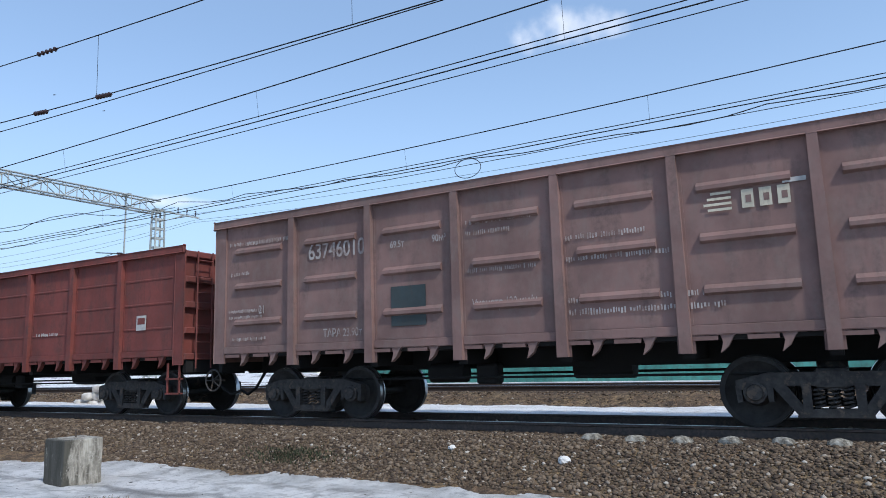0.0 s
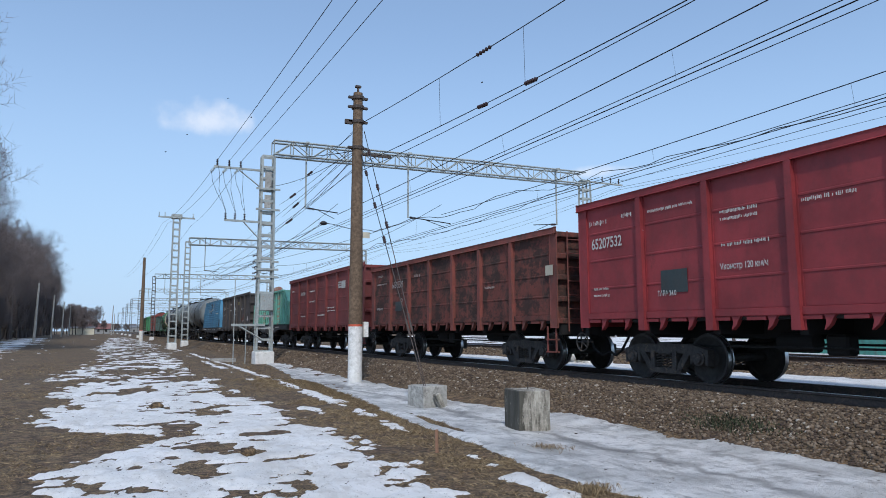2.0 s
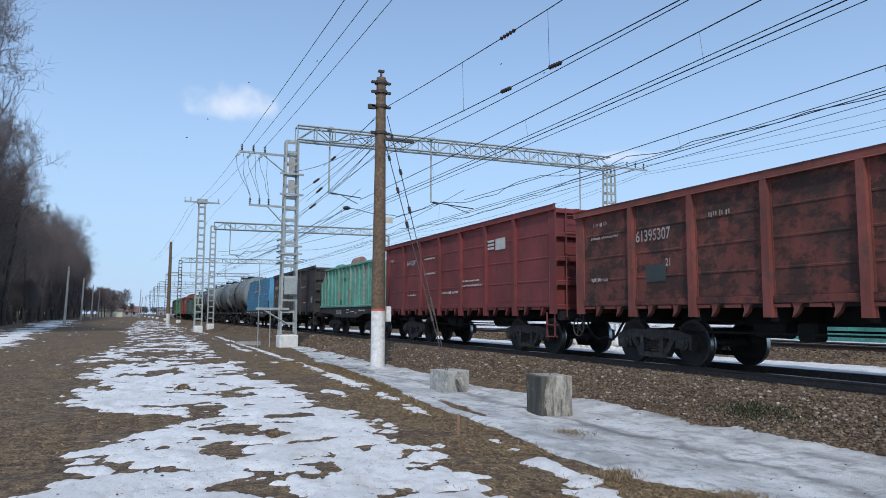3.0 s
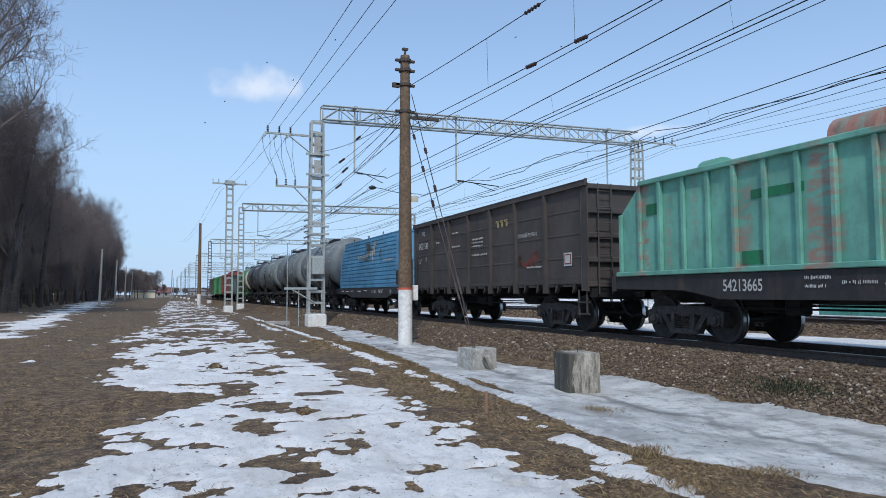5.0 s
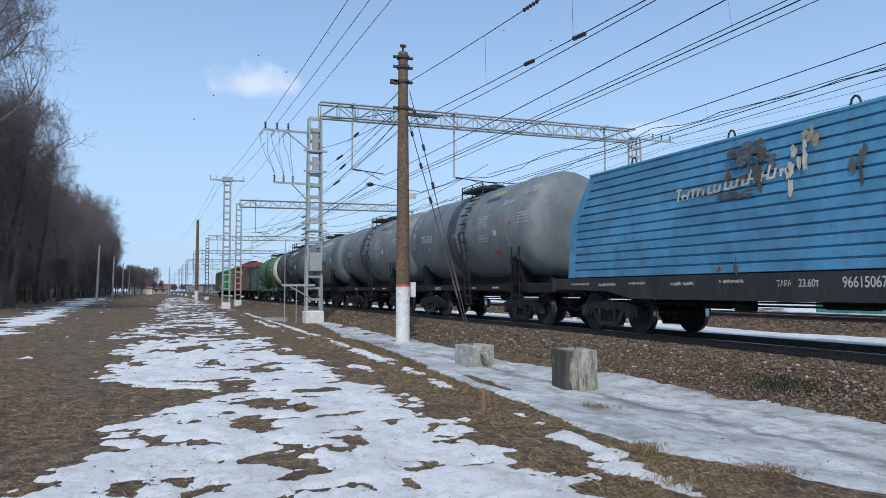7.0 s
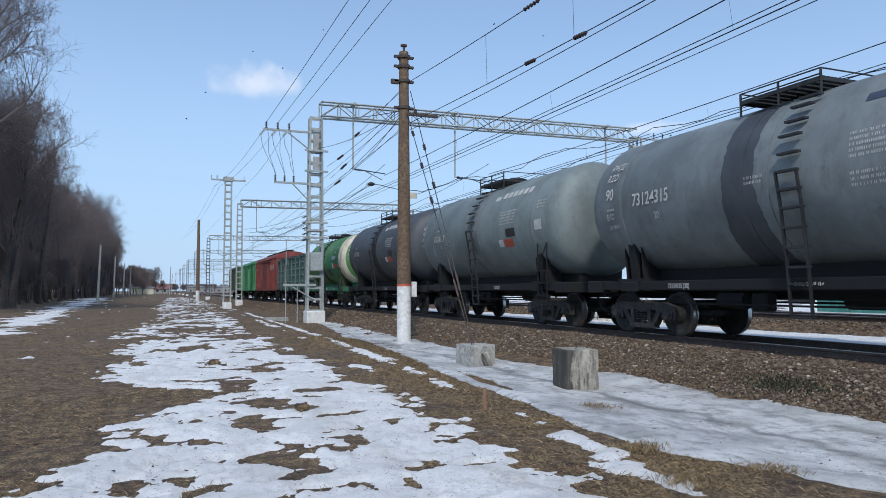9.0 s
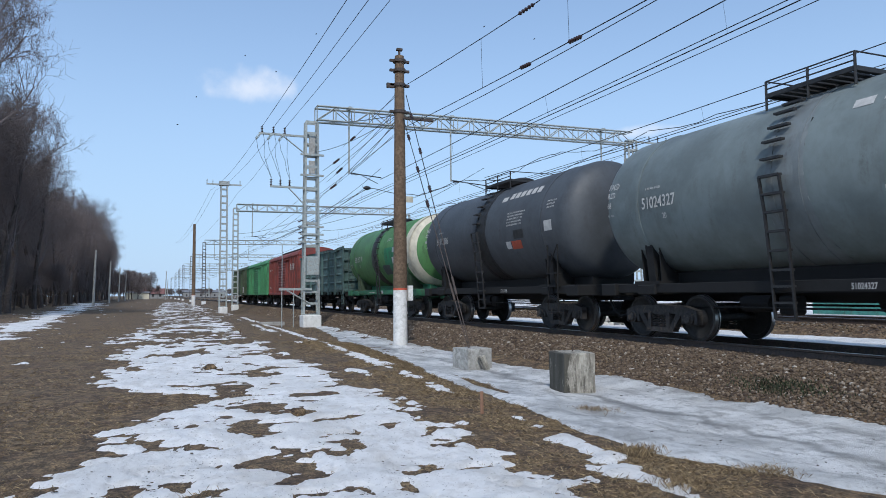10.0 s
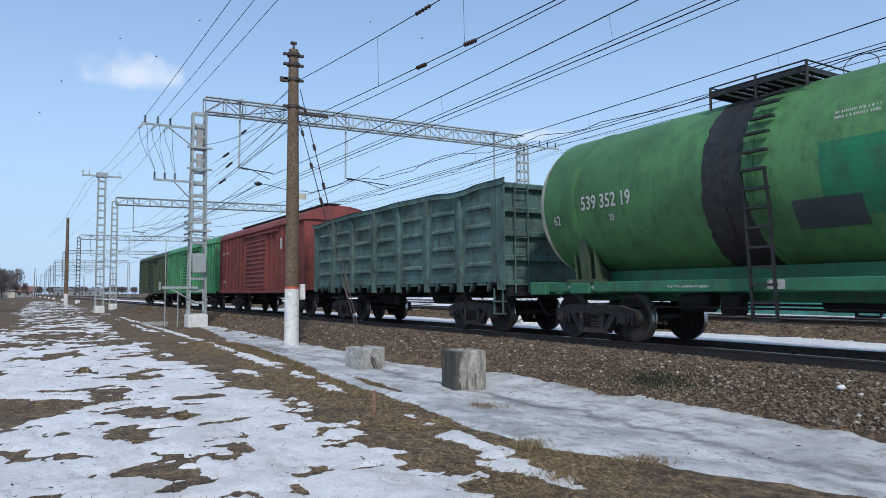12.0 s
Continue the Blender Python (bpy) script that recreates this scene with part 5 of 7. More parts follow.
    bars(g, [(6.1, 3.2, 0.5, 0.14), (2.3, 3.05, 1.0, 0.1), (2.3, 2.5, 1.0, 0.1), (-0.95, 2.1, 1.2, 0.09), (-0.95, 1.95, 1.5, 0.09), (0.7, 1.75, 1.4, 0.12), (4.0, 1.75, 0.9, 0.1)], W)
    for i in range(3):
        flag(g, -2.95 - 0.2, -2.75, 3.02 + i * 0.11, 3.09 + i * 0.11, M["letter"], W)
    flag(g, -3.85, -3.25, 2.98, 3.32, M["letter"], W, name="owner_mark")
    TRAIN.append((g, 60.24))

    g = hood_wagon("hood_wagon", "mint-green hooded flat wagon with red primer patches", M["p_mint"])
    words(g, "54213665", 1.75, 1.06, 0.31, -1.475), words(g, "20.09.22", -1.5, 1.07, 0.14, -1.475)
    bars(g, [(-0.1, 1.24, 0.5, 0.09), (-0.1, 1.1, 0.4, 0.08), (-0.8, 1.15, 0.6, 0.09), (-2.2, 1.2, 1.0, 0.1)], -1.475)
    flag(g, -0.1, 1.05, 2.75, 2.92, M["p_deepgreen"], -1.412, label="dark green name plate"), flag(g, 3.6, 4.05, 2.75, 3.0, M["p_deepgreen"], -1.412), flag(g, 0.75, 1.3, 1.55, 1.8, M["p_deepgreen"], -1.412)
    TRAIN.append((g, 72.96))

    g = gondola("open_wagon", "charcoal-brown open goods wagon with white stencils", 3.92, M["p_black"])
    words(g, "64321540", 6.0, 2.84, 0.36, W), words(g, "20", 5.2, 2.35, 0.2, W), words(g, "РЖД", 5.6, 3.4, 0.2, W), words(g, "ОР", 6.0, 2.5, 0.1, W), words(g, "06.08.2027", 6.0, 2.37, 0.11, W), words(g, "ПРОБЕГ", 6.0, 2.25, 0.1, W), words(g, "СРОЧНЫЙ ВОЗВРАТ", -2.75, 2.68, 0.15, W)
    bars(g, [(4.0, 2.95, 0.4, 0.1), (2.4, 3.2, 0.6, 0.1), (2.4, 2.7, 0.7, 0.1), (0.6, 2.85, 0.9, 0.09), (0.6, 2.73, 0.9, 0.09), (0.6, 2.61, 0.9, 0.09), (0.6, 2.3, 1.2, 0.1), (-3.3, 1.75, 0.9, 0.08)], W)
    for k in range(3):                                        # plain faded mark in place of the owner's letters
        flag(g, -1.5 - k * 0.3, -1.38 - k * 0.3, 3.12, 3.32, M["yellow_mark"], W), flag(g, -1.5 - k * 0.3, -1.28 - k * 0.3, 3.28, 3.34, M["yellow_mark"], W)
    flag(g, -5.75, -5.35, 1.75, 2.1, M["letter"], W, label="white inspection square"), flag(g, -5.71, -5.39, 1.79, 2.06, M["p_oxide"], W - 0.004), flag(g, -5.67, -5.43, 1.82, 2.03, M["letter"], W - 0.008)
    splash(g, -3.4, 1.95, 0.7, 0.4, M["p_rusty"], -1.493, 9)
    TRAIN.append((g, 85.69))

    g = coil_cover_wagon("hood_wagon", "bright blue corrugated hooded flat wagon", M["p_blue"], M["p_blue"])
    words(g, "96615067", -2.02, 1.07, 0.24, -1.465), words(g, "[20]", -3.9, 1.08, 0.2, -1.465), words(g, "ТАРА", -0.75, 1.09, 0.15, -1.465), words(g, "23.60т", -1.2, 1.08, 0.19, -1.465), words(g, "г. ЧЕРЕПОВЕЦ-2 СЕВ", -5.0, 1.08, 0.1, -1.465)
    bars(g, [(5.8, 1.15, 0.8, 0.08), (4.6, 1.12, 0.7, 0.1), (3.4, 1.15, 0.6, 0.08), (2.0, 1.12, 0.7, 0.1), (0.6, 1.15, 0.6, 0.1), (-5.0, 1.22, 0.9, 0.08)], -1.465)
    bm, rs = BM(), random.Random(5)                           # plain slanted strokes in place of the firm's name
    for k in range(20):
        y, z = 1.72 - k * 0.145, 2.86 + 0.008 * k
        h = 0.26 if k in (0, 13, 16) else rs.uniform(0.13, 0.19)
        bm.faces.new([bm.verts.new((-1.482, yy, zz)) for yy, zz in ((y, z), (y - 0.055, z), (y - 0.055 - h * 0.3, z + h), (y - h * 0.3, z + h))])
        if k % 3 != 2:
            zz = z + rs.choice((0.0, 0.07, h - 0.045))
            bm.faces.new([bm.verts.new((-1.4835, yy, q)) for yy, q in ((y, zz), (y - 0.16, zz), (y - 0.17, zz + 0.045), (y - 0.01, zz + 0.045))])
    tagged(part("owner_mark", bm, M["p_cream"], g), kind="stuff")
    splash(g, -0.1, 3.5, 0.45, 0.25, M["p_deckrust"], -1.466, 14), splash(g, -0.5, 3.3, 0.25, 0.4, M["p_deckrust"], -1.47, 9), splash(g, 0.3, 2.8, 0.7, 0.1, M["p_deckrust"], -1.478, 8), splash(g, -1.3, 3.2, 0.22, 0.4, M["p_cream"], -1.474, 7), splash(g, 0.2, 1.42, 0.1, 0.2, M["p_deckrust"], -1.478, 5), splash(g, -2.4, 3.0, 0.15, 0.4, M["p_deckrust"], -1.474, 5)
    splash(g, -1.55, 3.5, 0.2, 0.22, M["yellow_mark"], -1.46, 7), splash(g, -0.4, 3.45, 0.45, 0.1, M["p_deckrust"], -1.46, 7), splash(g, -0.2, 3.1, 0.35, 0.1, M["red_rust"], -1.475, 5), splash(g, -3.4, 3.3, 0.12, 0.07, M["red_rust"], -1.47, 3), splash(g, 0.6, 1.45, 0.1, 0.12, M["red_rust"], -1.475, 3)
    bars(g, [(-2.9, 2.62, 1.5, 0.12)], -1.478)
    TRAIN.append((g, 99.77))

    R, zc = 1.64, 3.02
    for n, (s, num, lab) in enumerate(((112.91, "73165562", "mid-grey tank wagon with white stencils and faded mark"), (124.93, "73124315", "mid-grey tank wagon with white number and orange placard"))):
        g = tank_wagon("tank_wagon", lab, M["p_wpt"], R=R, zc=zc, rail_h=0.2, stain=M["p_slate"], ladder_y=-1.0, spill=0.4)
        on_tank(g, num, 3.45, -4, 0.39, R, zc), on_tank(g, "20", 2.75, -16, 0.22, R, zc), on_tank(g, "90", 4.45, 4, 0.38, R, zc), on_tank(g, "РЖД/", 4.5, 30, 0.25, R, zc, slant=0.25), on_tank(g, "RZD", 4.5, 20, 0.25, R, zc, slant=0.25)
        on_tank(g, "БЕНЗИН", -3.55, 24, 0.22, R, zc), on_tank(g, "ЕАС", 4.42, -12, 0.18, R, zc), on_tank(g, "120 КМ/Ч", 4.42, -20, 0.12, R, zc)
        tank_bars(g, [(0.2, 0, 0.6, 2), (-1.9, 14, 0.9, 5), (-1.9, -8, 0.9, 3), (4.4, -5, 0.35, 1), (-4.7, 40, 0.9, 3), (-4.7, 10, 0.8, 4)], R, zc)
        curved_mark(g, R, zc, -3.0, -2.0, 34, 40, M["blue_sign"], "owner_mark"), curved_mark(g, R, zc, -3.1, -2.3, 44, 49, M["yellow_mark"], "owner_mark")
        curved_mark(g, R, zc, -3.25, -2.95, -32, -26, M["orange_mark"], "placard", "orange hazard placard")
        curved_mark(g, R, zc, -3.3, -3.05, -9, -3, M["letter"], "placard"), curved_mark(g, R, zc, -4.3, -4.15, 0, 4, M["orange_mark"], "placard")
        words(g, num + " [20]", 2.6, 1.06, 0.14, -1.405), bars(g, [(-0.6, 1.08, 0.6, 0.09), (-2.5, 1.08, 0.5, 0.1)], -1.405)
        TRAIN.append((g, s))
    for s, num, mat, lab in ((136.95, "51024327", M["p_pale"], "pale grey tank wagon with orange placard"), (148.97, "51115186", M["p_slate"], "slate-grey tank wagon with white number")):
        g = tank_wagon("tank_wagon", lab, mat, R=R, zc=zc, stain=M["tar"] if num[2] == "1" else M["p_wpt"])
        on_tank(g, num, 3.72, -6, 0.34, R, zc), on_tank(g, "20", 3.1, -15, 0.17, R, zc), on_tank(g, "РЖД/", 4.95, 14, 0.18, R, zc, slant=0.25), on_tank(g, "RZD", 4.95, 7, 0.18, R, zc), on_tank(g, "68", 4.95, -1, 0.18, R, zc)
        for k in range(6):                                    # plain slanted dashes in place of the firm's name
            curved_mark(g, R, zc, -1.9 - k * 0.33, -1.66 - k * 0.33, 33, 41, M["letter"], "owner_mark")
        curved_mark(g, R, zc, -1.5, -1.15, 32, 38, M["letter"], "owner_mark")
        tank_bars(g, [(3.6, 8, 0.5, 1), (4.95, -8, 0.3, 1), (-1.9, 14, 1.2, 5), (-4.2, 18, 0.5, 3)], R, zc)
        curved_mark(g, R, zc, -2.7, -2.1, -24, -15, M["orange_mark"], "placard", "orange hazard placard"), curved_mark(g, R, zc, -2.05, -1.75, -23, -15, M["letter"], "placard")
        curved_mark(g, R, zc, -2.9, -2.3, -13, -4, M["tar"], "placard"), curved_mark(g, R, zc, -4.5, -4.1, -10, 0, M["letter"], "placard")
        words(g, num, -1.0, 1.06, 0.14, -1.405)
        TRAIN.append((g, s))

    R, zc = 1.58, 2.93
    g = tank_wagon("tank_wagon", "green tank wagon with broad cream band and green frame", M["p_green"], R=R, zc=zc, frame_mat=M["p_frame_green"], rail_h=0.16, ladder_y=-0.58, spill=0.3, ring=(M["p_cream"], (-4.95, -4.35)))
    on_tank(g, "539 352 19", 3.66, -8, 0.39, R, zc), on_tank(g, "20", 2.9, -18, 0.18, R, zc), on_tank(g, "62", 4.55, -17, 0.28, R, zc), on_tank(g, "БЕНЗИН С", -3.0, 22, 0.2, R, zc), on_tank(g, "НЕФТЬ Т", -3.0, 14, 0.2, R, zc)
    curved_mark(g, R, zc, -4.33, -1.4, -32, 9, M["p_deepgreen"], "repaint", "fresh dark green repainted field", 0.003)
    curved_mark(g, R, zc, -1.95, -0.9, -38, -20, M["dark_patch"], "repaint", lift=0.005), curved_mark(g, R, zc, -3.6, -2.6, 0, 8, M["galv"], "repaint", lift=0.007)
    curved_mark(g, R, zc, -3.55, -2.9, -20, -10, M["orange_mark"], "placard", "orange hazard placard"), curved_mark(g, R, zc, -2.85, -2.5, -19, -8, M["letter"], "placard")
    curved_mark(g, R, zc, -4.2, -3.8, -17, -11, M["red_band"], "placard")
    tank_bars(g, [(-1.6, 24, 0.8, 2)], R, zc)
    words(g, "53935219", -2.3, 1.06, 0.15, -1.405), words(g, "20", -3.9, 1.06, 0.15, -1.405), flag(g, -0.7, -0.4, 1.05, 1.2, M["letter"], -1.405), bars(g, [(4.3, 1.08, 0.8, 0.09), (1.6, 1.08, 0.9, 0.07)], -1.405)
    TRAIN.append((g, 160.99))

    g = gondola("open_wagon", "weathered teal open goods wagon with bent top edge", 3.80, M["p_teal"], ribs="pressed", half=6.4, dent=True)
    bars(g, [(5.9, 2.9, 0.8, 0.14), (5.9, 2.6, 0.5, 0.1), (-1.2, 1.8, 0.5, 0.2), (0.6, 2.5, 0.6, 0.3), (2.3, 2.8, 0.6, 0.3)], W, M["dark_patch"])
    TRAIN.append((g, 173.84))

    b = boxcar("covered_wagon", "faded red covered goods wagon with slatted door and roof walk", M["p_boxred"], M["p_boxred"], 15.6, "catwalk")
    for k in range(3):
        flag(b, -4.3 - k * 0.75, -4.0 - k * 0.75, 3.0, 3.5, M["letter"], -1.555)
    bars(b, [(6.4, 3.2, 0.5, 0.2), (5.6, 3.2, 0.5, 0.2), (6.3, 1.6, 0.6, 0.2)], -1.555)
    TRAIN.append((b, 188.5))
    b = boxcar("covered_wagon", "bright green covered goods wagon", M["p_boxgreen"], M["p_boxgreen"], 17.4)
    TRAIN.append((b, 205.0))
    b = boxcar("covered_wagon", "dark olive covered goods wagon at the train's tail", M["p_olive"], M["p_olive"], 15.6)
    flag(b, -5.6, -4.4, 1.3, 2.0, M["letter"], -1.555)
    TRAIN.append((b, 221.5))


def motions():
    """Runs the train past the camera and turns its wheels."""
    for car, s in TRAIN:
        walk(car, [(t, pose(TRACK, s - covered(t), RAIL)) for t in range(13)])
    for bird, at, vx, vz in BIRDS:
        walk(bird, [(t, Matrix.Translation(at + Vector((vx * (t - 8), 0.1 * t, vz * (t - 8) + 0.25 * math.sin(t + vx)))) @ pose(0, 0, 0, 0, 0, 180)) for t in range(13)])
    turns = [(i / FPS, math.degrees(covered(i / FPS) / 0.4785) % 360) for i in range(12 * FPS + 1)]
    for w, y in WHEELSETS:
        walk(w, [(t, pose(0, y, 0.4785, a)) for t, a in turns])


# ---------------------------------------------------------------- line-side structures
def beam(bm, a, b, w=0.05):
    tube(bm, a, b, w, n=4, cap=False)


def lattice(bm, x, y, z0, z1, w0, w1, d0, d1, pitch=0.62, leg=0.07):
    """Four legs with flat battens and diagonals."""
    n = max(2, round((z1 - z0) / pitch))
    for sx in (-1, 1):
        for sy in (-1, 1):
            beam(bm, (x + sx * w0 / 2, y + sy * d0 / 2, z0), (x + sx * w1 / 2, y + sy * d1 / 2, z1), leg)
    for i in range(n + 1):
        f = i / n
        w, d, z = w0 + (w1 - w0) * f, d0 + (d1 - d0) * f, z0 + (z1 - z0) * f
        for s in (-1, 1):
            box(bm, x - w / 2, x + w / 2, y + s * d / 2 - 0.012, y + s * d / 2 + 0.012, z - 0.06, z + 0.06)
            box(bm, x + s * w / 2 - 0.012, x + s * w / 2 + 0.012, y - d / 2, y + d / 2, z - 0.06, z + 0.06)


def insulator(bm, p, q, n=4, r=0.075):
    p, q = Vector(p), Vector(q)
    tube(bm, p, q, 0.02, n=6)
    for i in range(n):
        c = p.lerp(q, (i + 0.5) / n)
        d = (q - p).normalized() * 0.018
        tube(bm, c - d, c + d, r, r * 0.55, n=10)


def foot_block(name, x, y, w, d, top, label, turn=0.0, mat=None, group=""):
    bm = BM()
    box(bm, -w / 2, w / 2, -d / 2, d / 2, -0.3, top, 0.015)
    bmesh.ops.subdivide_edges(bm, edges=[e for e in bm.edges if e.calc_length() > 0.3], cuts=3, use_grid_fill=True)
    rs = random.Random(int(x * 10 + y))
    for v in bm.verts:
        v.co += Vector((rs.uniform(-1, 1), rs.uniform(-1, 1), rs.uniform(-1, 1))) * 0.005
    o = part(name, bm, mat or M["concrete"], at=pose(x, y, 0, 0, 0, turn))
    return tagged(o, label, "concrete block", group)


def lattice_mast(name, x, y, top, label, base=0.5, w0=0.78, w1=0.6, brackets=(), tee=False, busy=False, steel=None):
    mast = empty(name, pose(x, y, 0), label, "mast", "lattice masts")
    bm = BM()
    box(bm, -w0 * 0.62, w0 * 0.62, -0.5, 0.5, -0.4, base, 0.03)
    part("footing", bm, M["white_base"], mast, "whitewashed concrete footing")
    bm = BM()
    lattice(bm, 0, 0, base, top, w0, w1, 0.5, 0.4)
    part("lattice_shaft", bm, steel or M["galv"], mast)
    if busy:
        for z in (7.9, 5.15, 4.75, 4.35, 9.0):
            part("crossbar", box(BM(), -0.62, 0.62, -0.34, -0.26, z - 0.05, z + 0.05), M["galv"], mast)
        bm = BM()
        box(bm, -0.17, 0.17, -0.22, -0.18, 9.05, 9.95, 0.01)
        box(bm, -0.17, 0.17, -0.22, -0.18, 8.0, 8.7, 0.01)
        part("backing_plate", bm, M["concrete"], mast, "mottled plate bolted to the mast")
        for k in range(5):
            bm = BM()
            z = 4.2 + 0.3 * k
            insulator(bm, (-0.72, -0.3, z), (-0.5, -0.3, z + 0.08), 3, 0.06)
            part("insulator", bm, M["porcelain"], mast)
        bm = BM()
        box(bm, -0.3, 0.36, -0.5, -0.26, 2.6, 3.5, 0.02)
        part("equipment_box", bm, M["galv"], mast, "grey equipment box on the mast")
    if tee:
        bm = BM()
        box(bm, -1.55, 1.55, -0.06, 0.06, top - 0.25, top - 0.12)
        box(bm, -0.45, 0.45, -0.3, 0.3, top - 0.3, top + 0.1, 0.02)
        part("crossarm", bm, M["galv"], mast)
        bm = BM()
        for dx in (-1.5, -1.0, 1.4):
            insulator(bm, (dx, 0, top - 0.12), (dx, 0, top + 0.25))
        part("insulator", bm, M["glass_ins"], mast)
    for z, xl, first, gap in brackets:
        bm = BM()
        box(bm, xl, 0.3, -0.05, 0.05, z - 0.05, z + 0.05)
        beam(bm, (xl * 0.55, 0, z - 0.05), (-w1 / 2, 0, z - 0.95), 0.035)
        part("bracket", bm, M["galv"], mast)
        for k in range(3):
            bm = BM()
            dx = xl + first + k * gap
            insulator(bm, (dx, 0, z + 0.05), (dx, 0, z + 0.4))
            part("insulator", bm, M["porcelain"], mast)
    return mast


def gantry(y, x0, x1, z_bottom, depth, label, detail=1.15, hangers=()):
    g = empty("overhead_gantry", pose(0, y, 0), label, "gantry", "overhead line gantries")
    bm = BM()
    zt = z_bottom + depth
    rise = 0.012
    n = round((x1 - x0) / detail)

    def zz(x, z):
        return z + (x - x0) * rise
    for sy in (-0.3, 0.3):
        for z in (z_bottom, zt):
            beam(bm, (x0, sy, z), (x1, sy, zz(x1, z)), 0.06)
        for i in range(n):
            a, b = x0 + (x1 - x0) * i / n, x0 + (x1 - x0) * (i + 1) / n
            beam(bm, (a, sy, zz(a, z_bottom)), (a, sy, zz(a, zt)), 0.032)
            lo, hi = (zt, z_bottom) if i % 2 else (z_bottom, zt)
            beam(bm, (a, sy, zz(a, lo)), (b, sy, zz(b, hi)), 0.032)
    for i in range(n + 1):
        a = x0 + (x1 - x0) * i / n
        for z in (z_bottom, zt):
            beam(bm, (a, -0.3, zz(a, z)), (a, 0.3, zz(a, z)), 0.02)
    part("truss_beam", bm, M["galv"], g, "pale grey lattice truss beam")
    for x, xa, za in hangers:
        bm = BM()
        tube(bm, (x, 0, zz(x, zt)), (x, 0, za), 0.05, n=8)
        box(bm, x - 0.1, x + 0.1, -0.35, 0.35, zz(x, zt) - 0.02, zz(x, zt) + 0.1)
        part("hanger", bm, M["galv"], g)
        bm = BM()
        tube(bm, (x, 0, za + 0.05), (xa, 0, za - 0.12 * abs(xa - x) / 2), 0.03, n=6)
        tube(bm, (x + 0.4 * (xa - x), 0, za - 0.05), (xa - 0.1 * (xa - x), 0, za - 0.45), 0.02, n=6)
        part("registration_arm", bm, M["wire"], g)
        bm = BM()
        insulator(bm, (x + 0.12 * (1 if xa > x else -1), 0, za + 0.03), (x + 0.5 * (1 if xa > x else -1), 0, za), 5, 0.08)
        part("insulator", bm, M["porcelain"], g)
    return g


def build_masts():
    lattice_mast("lattice_mast", 7.6, 36.9, 10.8, "grey lattice mast with two insulator brackets", brackets=((10.02, -2.75, 0.16, 0.59), (7.25, -2.15, 0.05, 0.48)), busy=True)
    lattice_mast("lattice_mast", 28.5, 36.9, 11.4, "grey lattice mast across the tracks", w0=0.9)
    gantry(36.9, 7.85, 28.4, 10.92, 0.76, "pale grey lattice gantry spanning the tracks", 1.05, ((9.68, 11.5, 8.15), (15.74, 18.5, 8.06), (26.2, 24.4, 8.3)))
    arm = empty("line_bracket", pose(28.5, 36.9, 0), "small crossarm with insulators on the mast head", "bracket")
    bm = BM()
    box(bm, 0.0, 3.2, -0.05, 0.05, 11.35, 11.45)
    beam(bm, (0.2, 0, 10.7), (2.0, 0, 11.35), 0.03)
    part("crossarm", bm, M["galv"], arm)
    for dx in (1.5, 2.2, 2.9):
        bm = BM()
        insulator(bm, (dx, 0, 11.45), (dx, 0, 11.85))
        part("insulator", bm, M["porcelain"], arm)
    lattice_mast("lattice_mast", 5.7, 66.7, 11.95, "slim grey lattice mast with a crossarm head", w0=0.62, w1=0.55, tee=True)
    dark_steel = grain("sooty_steel", (0.07, 0.07, 0.072), (0.14, 0.14, 0.142), 8, 0.7, 0.1, 0.01)
    for y, detail in ((80, 1.1), (134, 1.4), (183, 1.6), (237, 2.0), (280, 2.4), (330, 3), (420, 4)):
        lattice_mast("lattice_mast", 8.1, y, 11.2, "grey lattice mast with whitewashed footing", w0=0.6, w1=0.5, steel=dark_steel if y > 100 else None)
        lattice_mast("lattice_mast", 28.3, y, 11.2, "grey lattice mast across the tracks", w0=0.6, w1=0.5)
        gantry(y, 8.2, 28.2, 10.9, 0.76, "pale grey lattice gantry spanning the tracks", detail, ((9.9, 11.4, 8.1), (16.0, 18.4, 8.0)))
    # low service arm and frame by the first mast
    arm = empty("low_bracket", pose(7.2, 36.6, 0), "low grey bracket standing beside the mast", "bracket")
    bm = BM()
    box(bm, -1.3, 0.4, -0.05, 0.05, 1.80, 1.92)
    beam(bm, (-0.9, 0, 1.8), (0.3, 0, 1.1), 0.04)
    for x in (-1.15, -0.55):
        beam(bm, (x, 0, -0.1), (x, 0, 1.8), 0.025)
    beam(bm, (-1.15, 0, 0.0), (-1.15, 0, 4.2), 0.02)
    part("frame", bm, M["galv"], arm)
    foot_block("concrete_block", 6.0, 39.5, 1.3, 0.6, 0.08, "low concrete slab beside the mast")


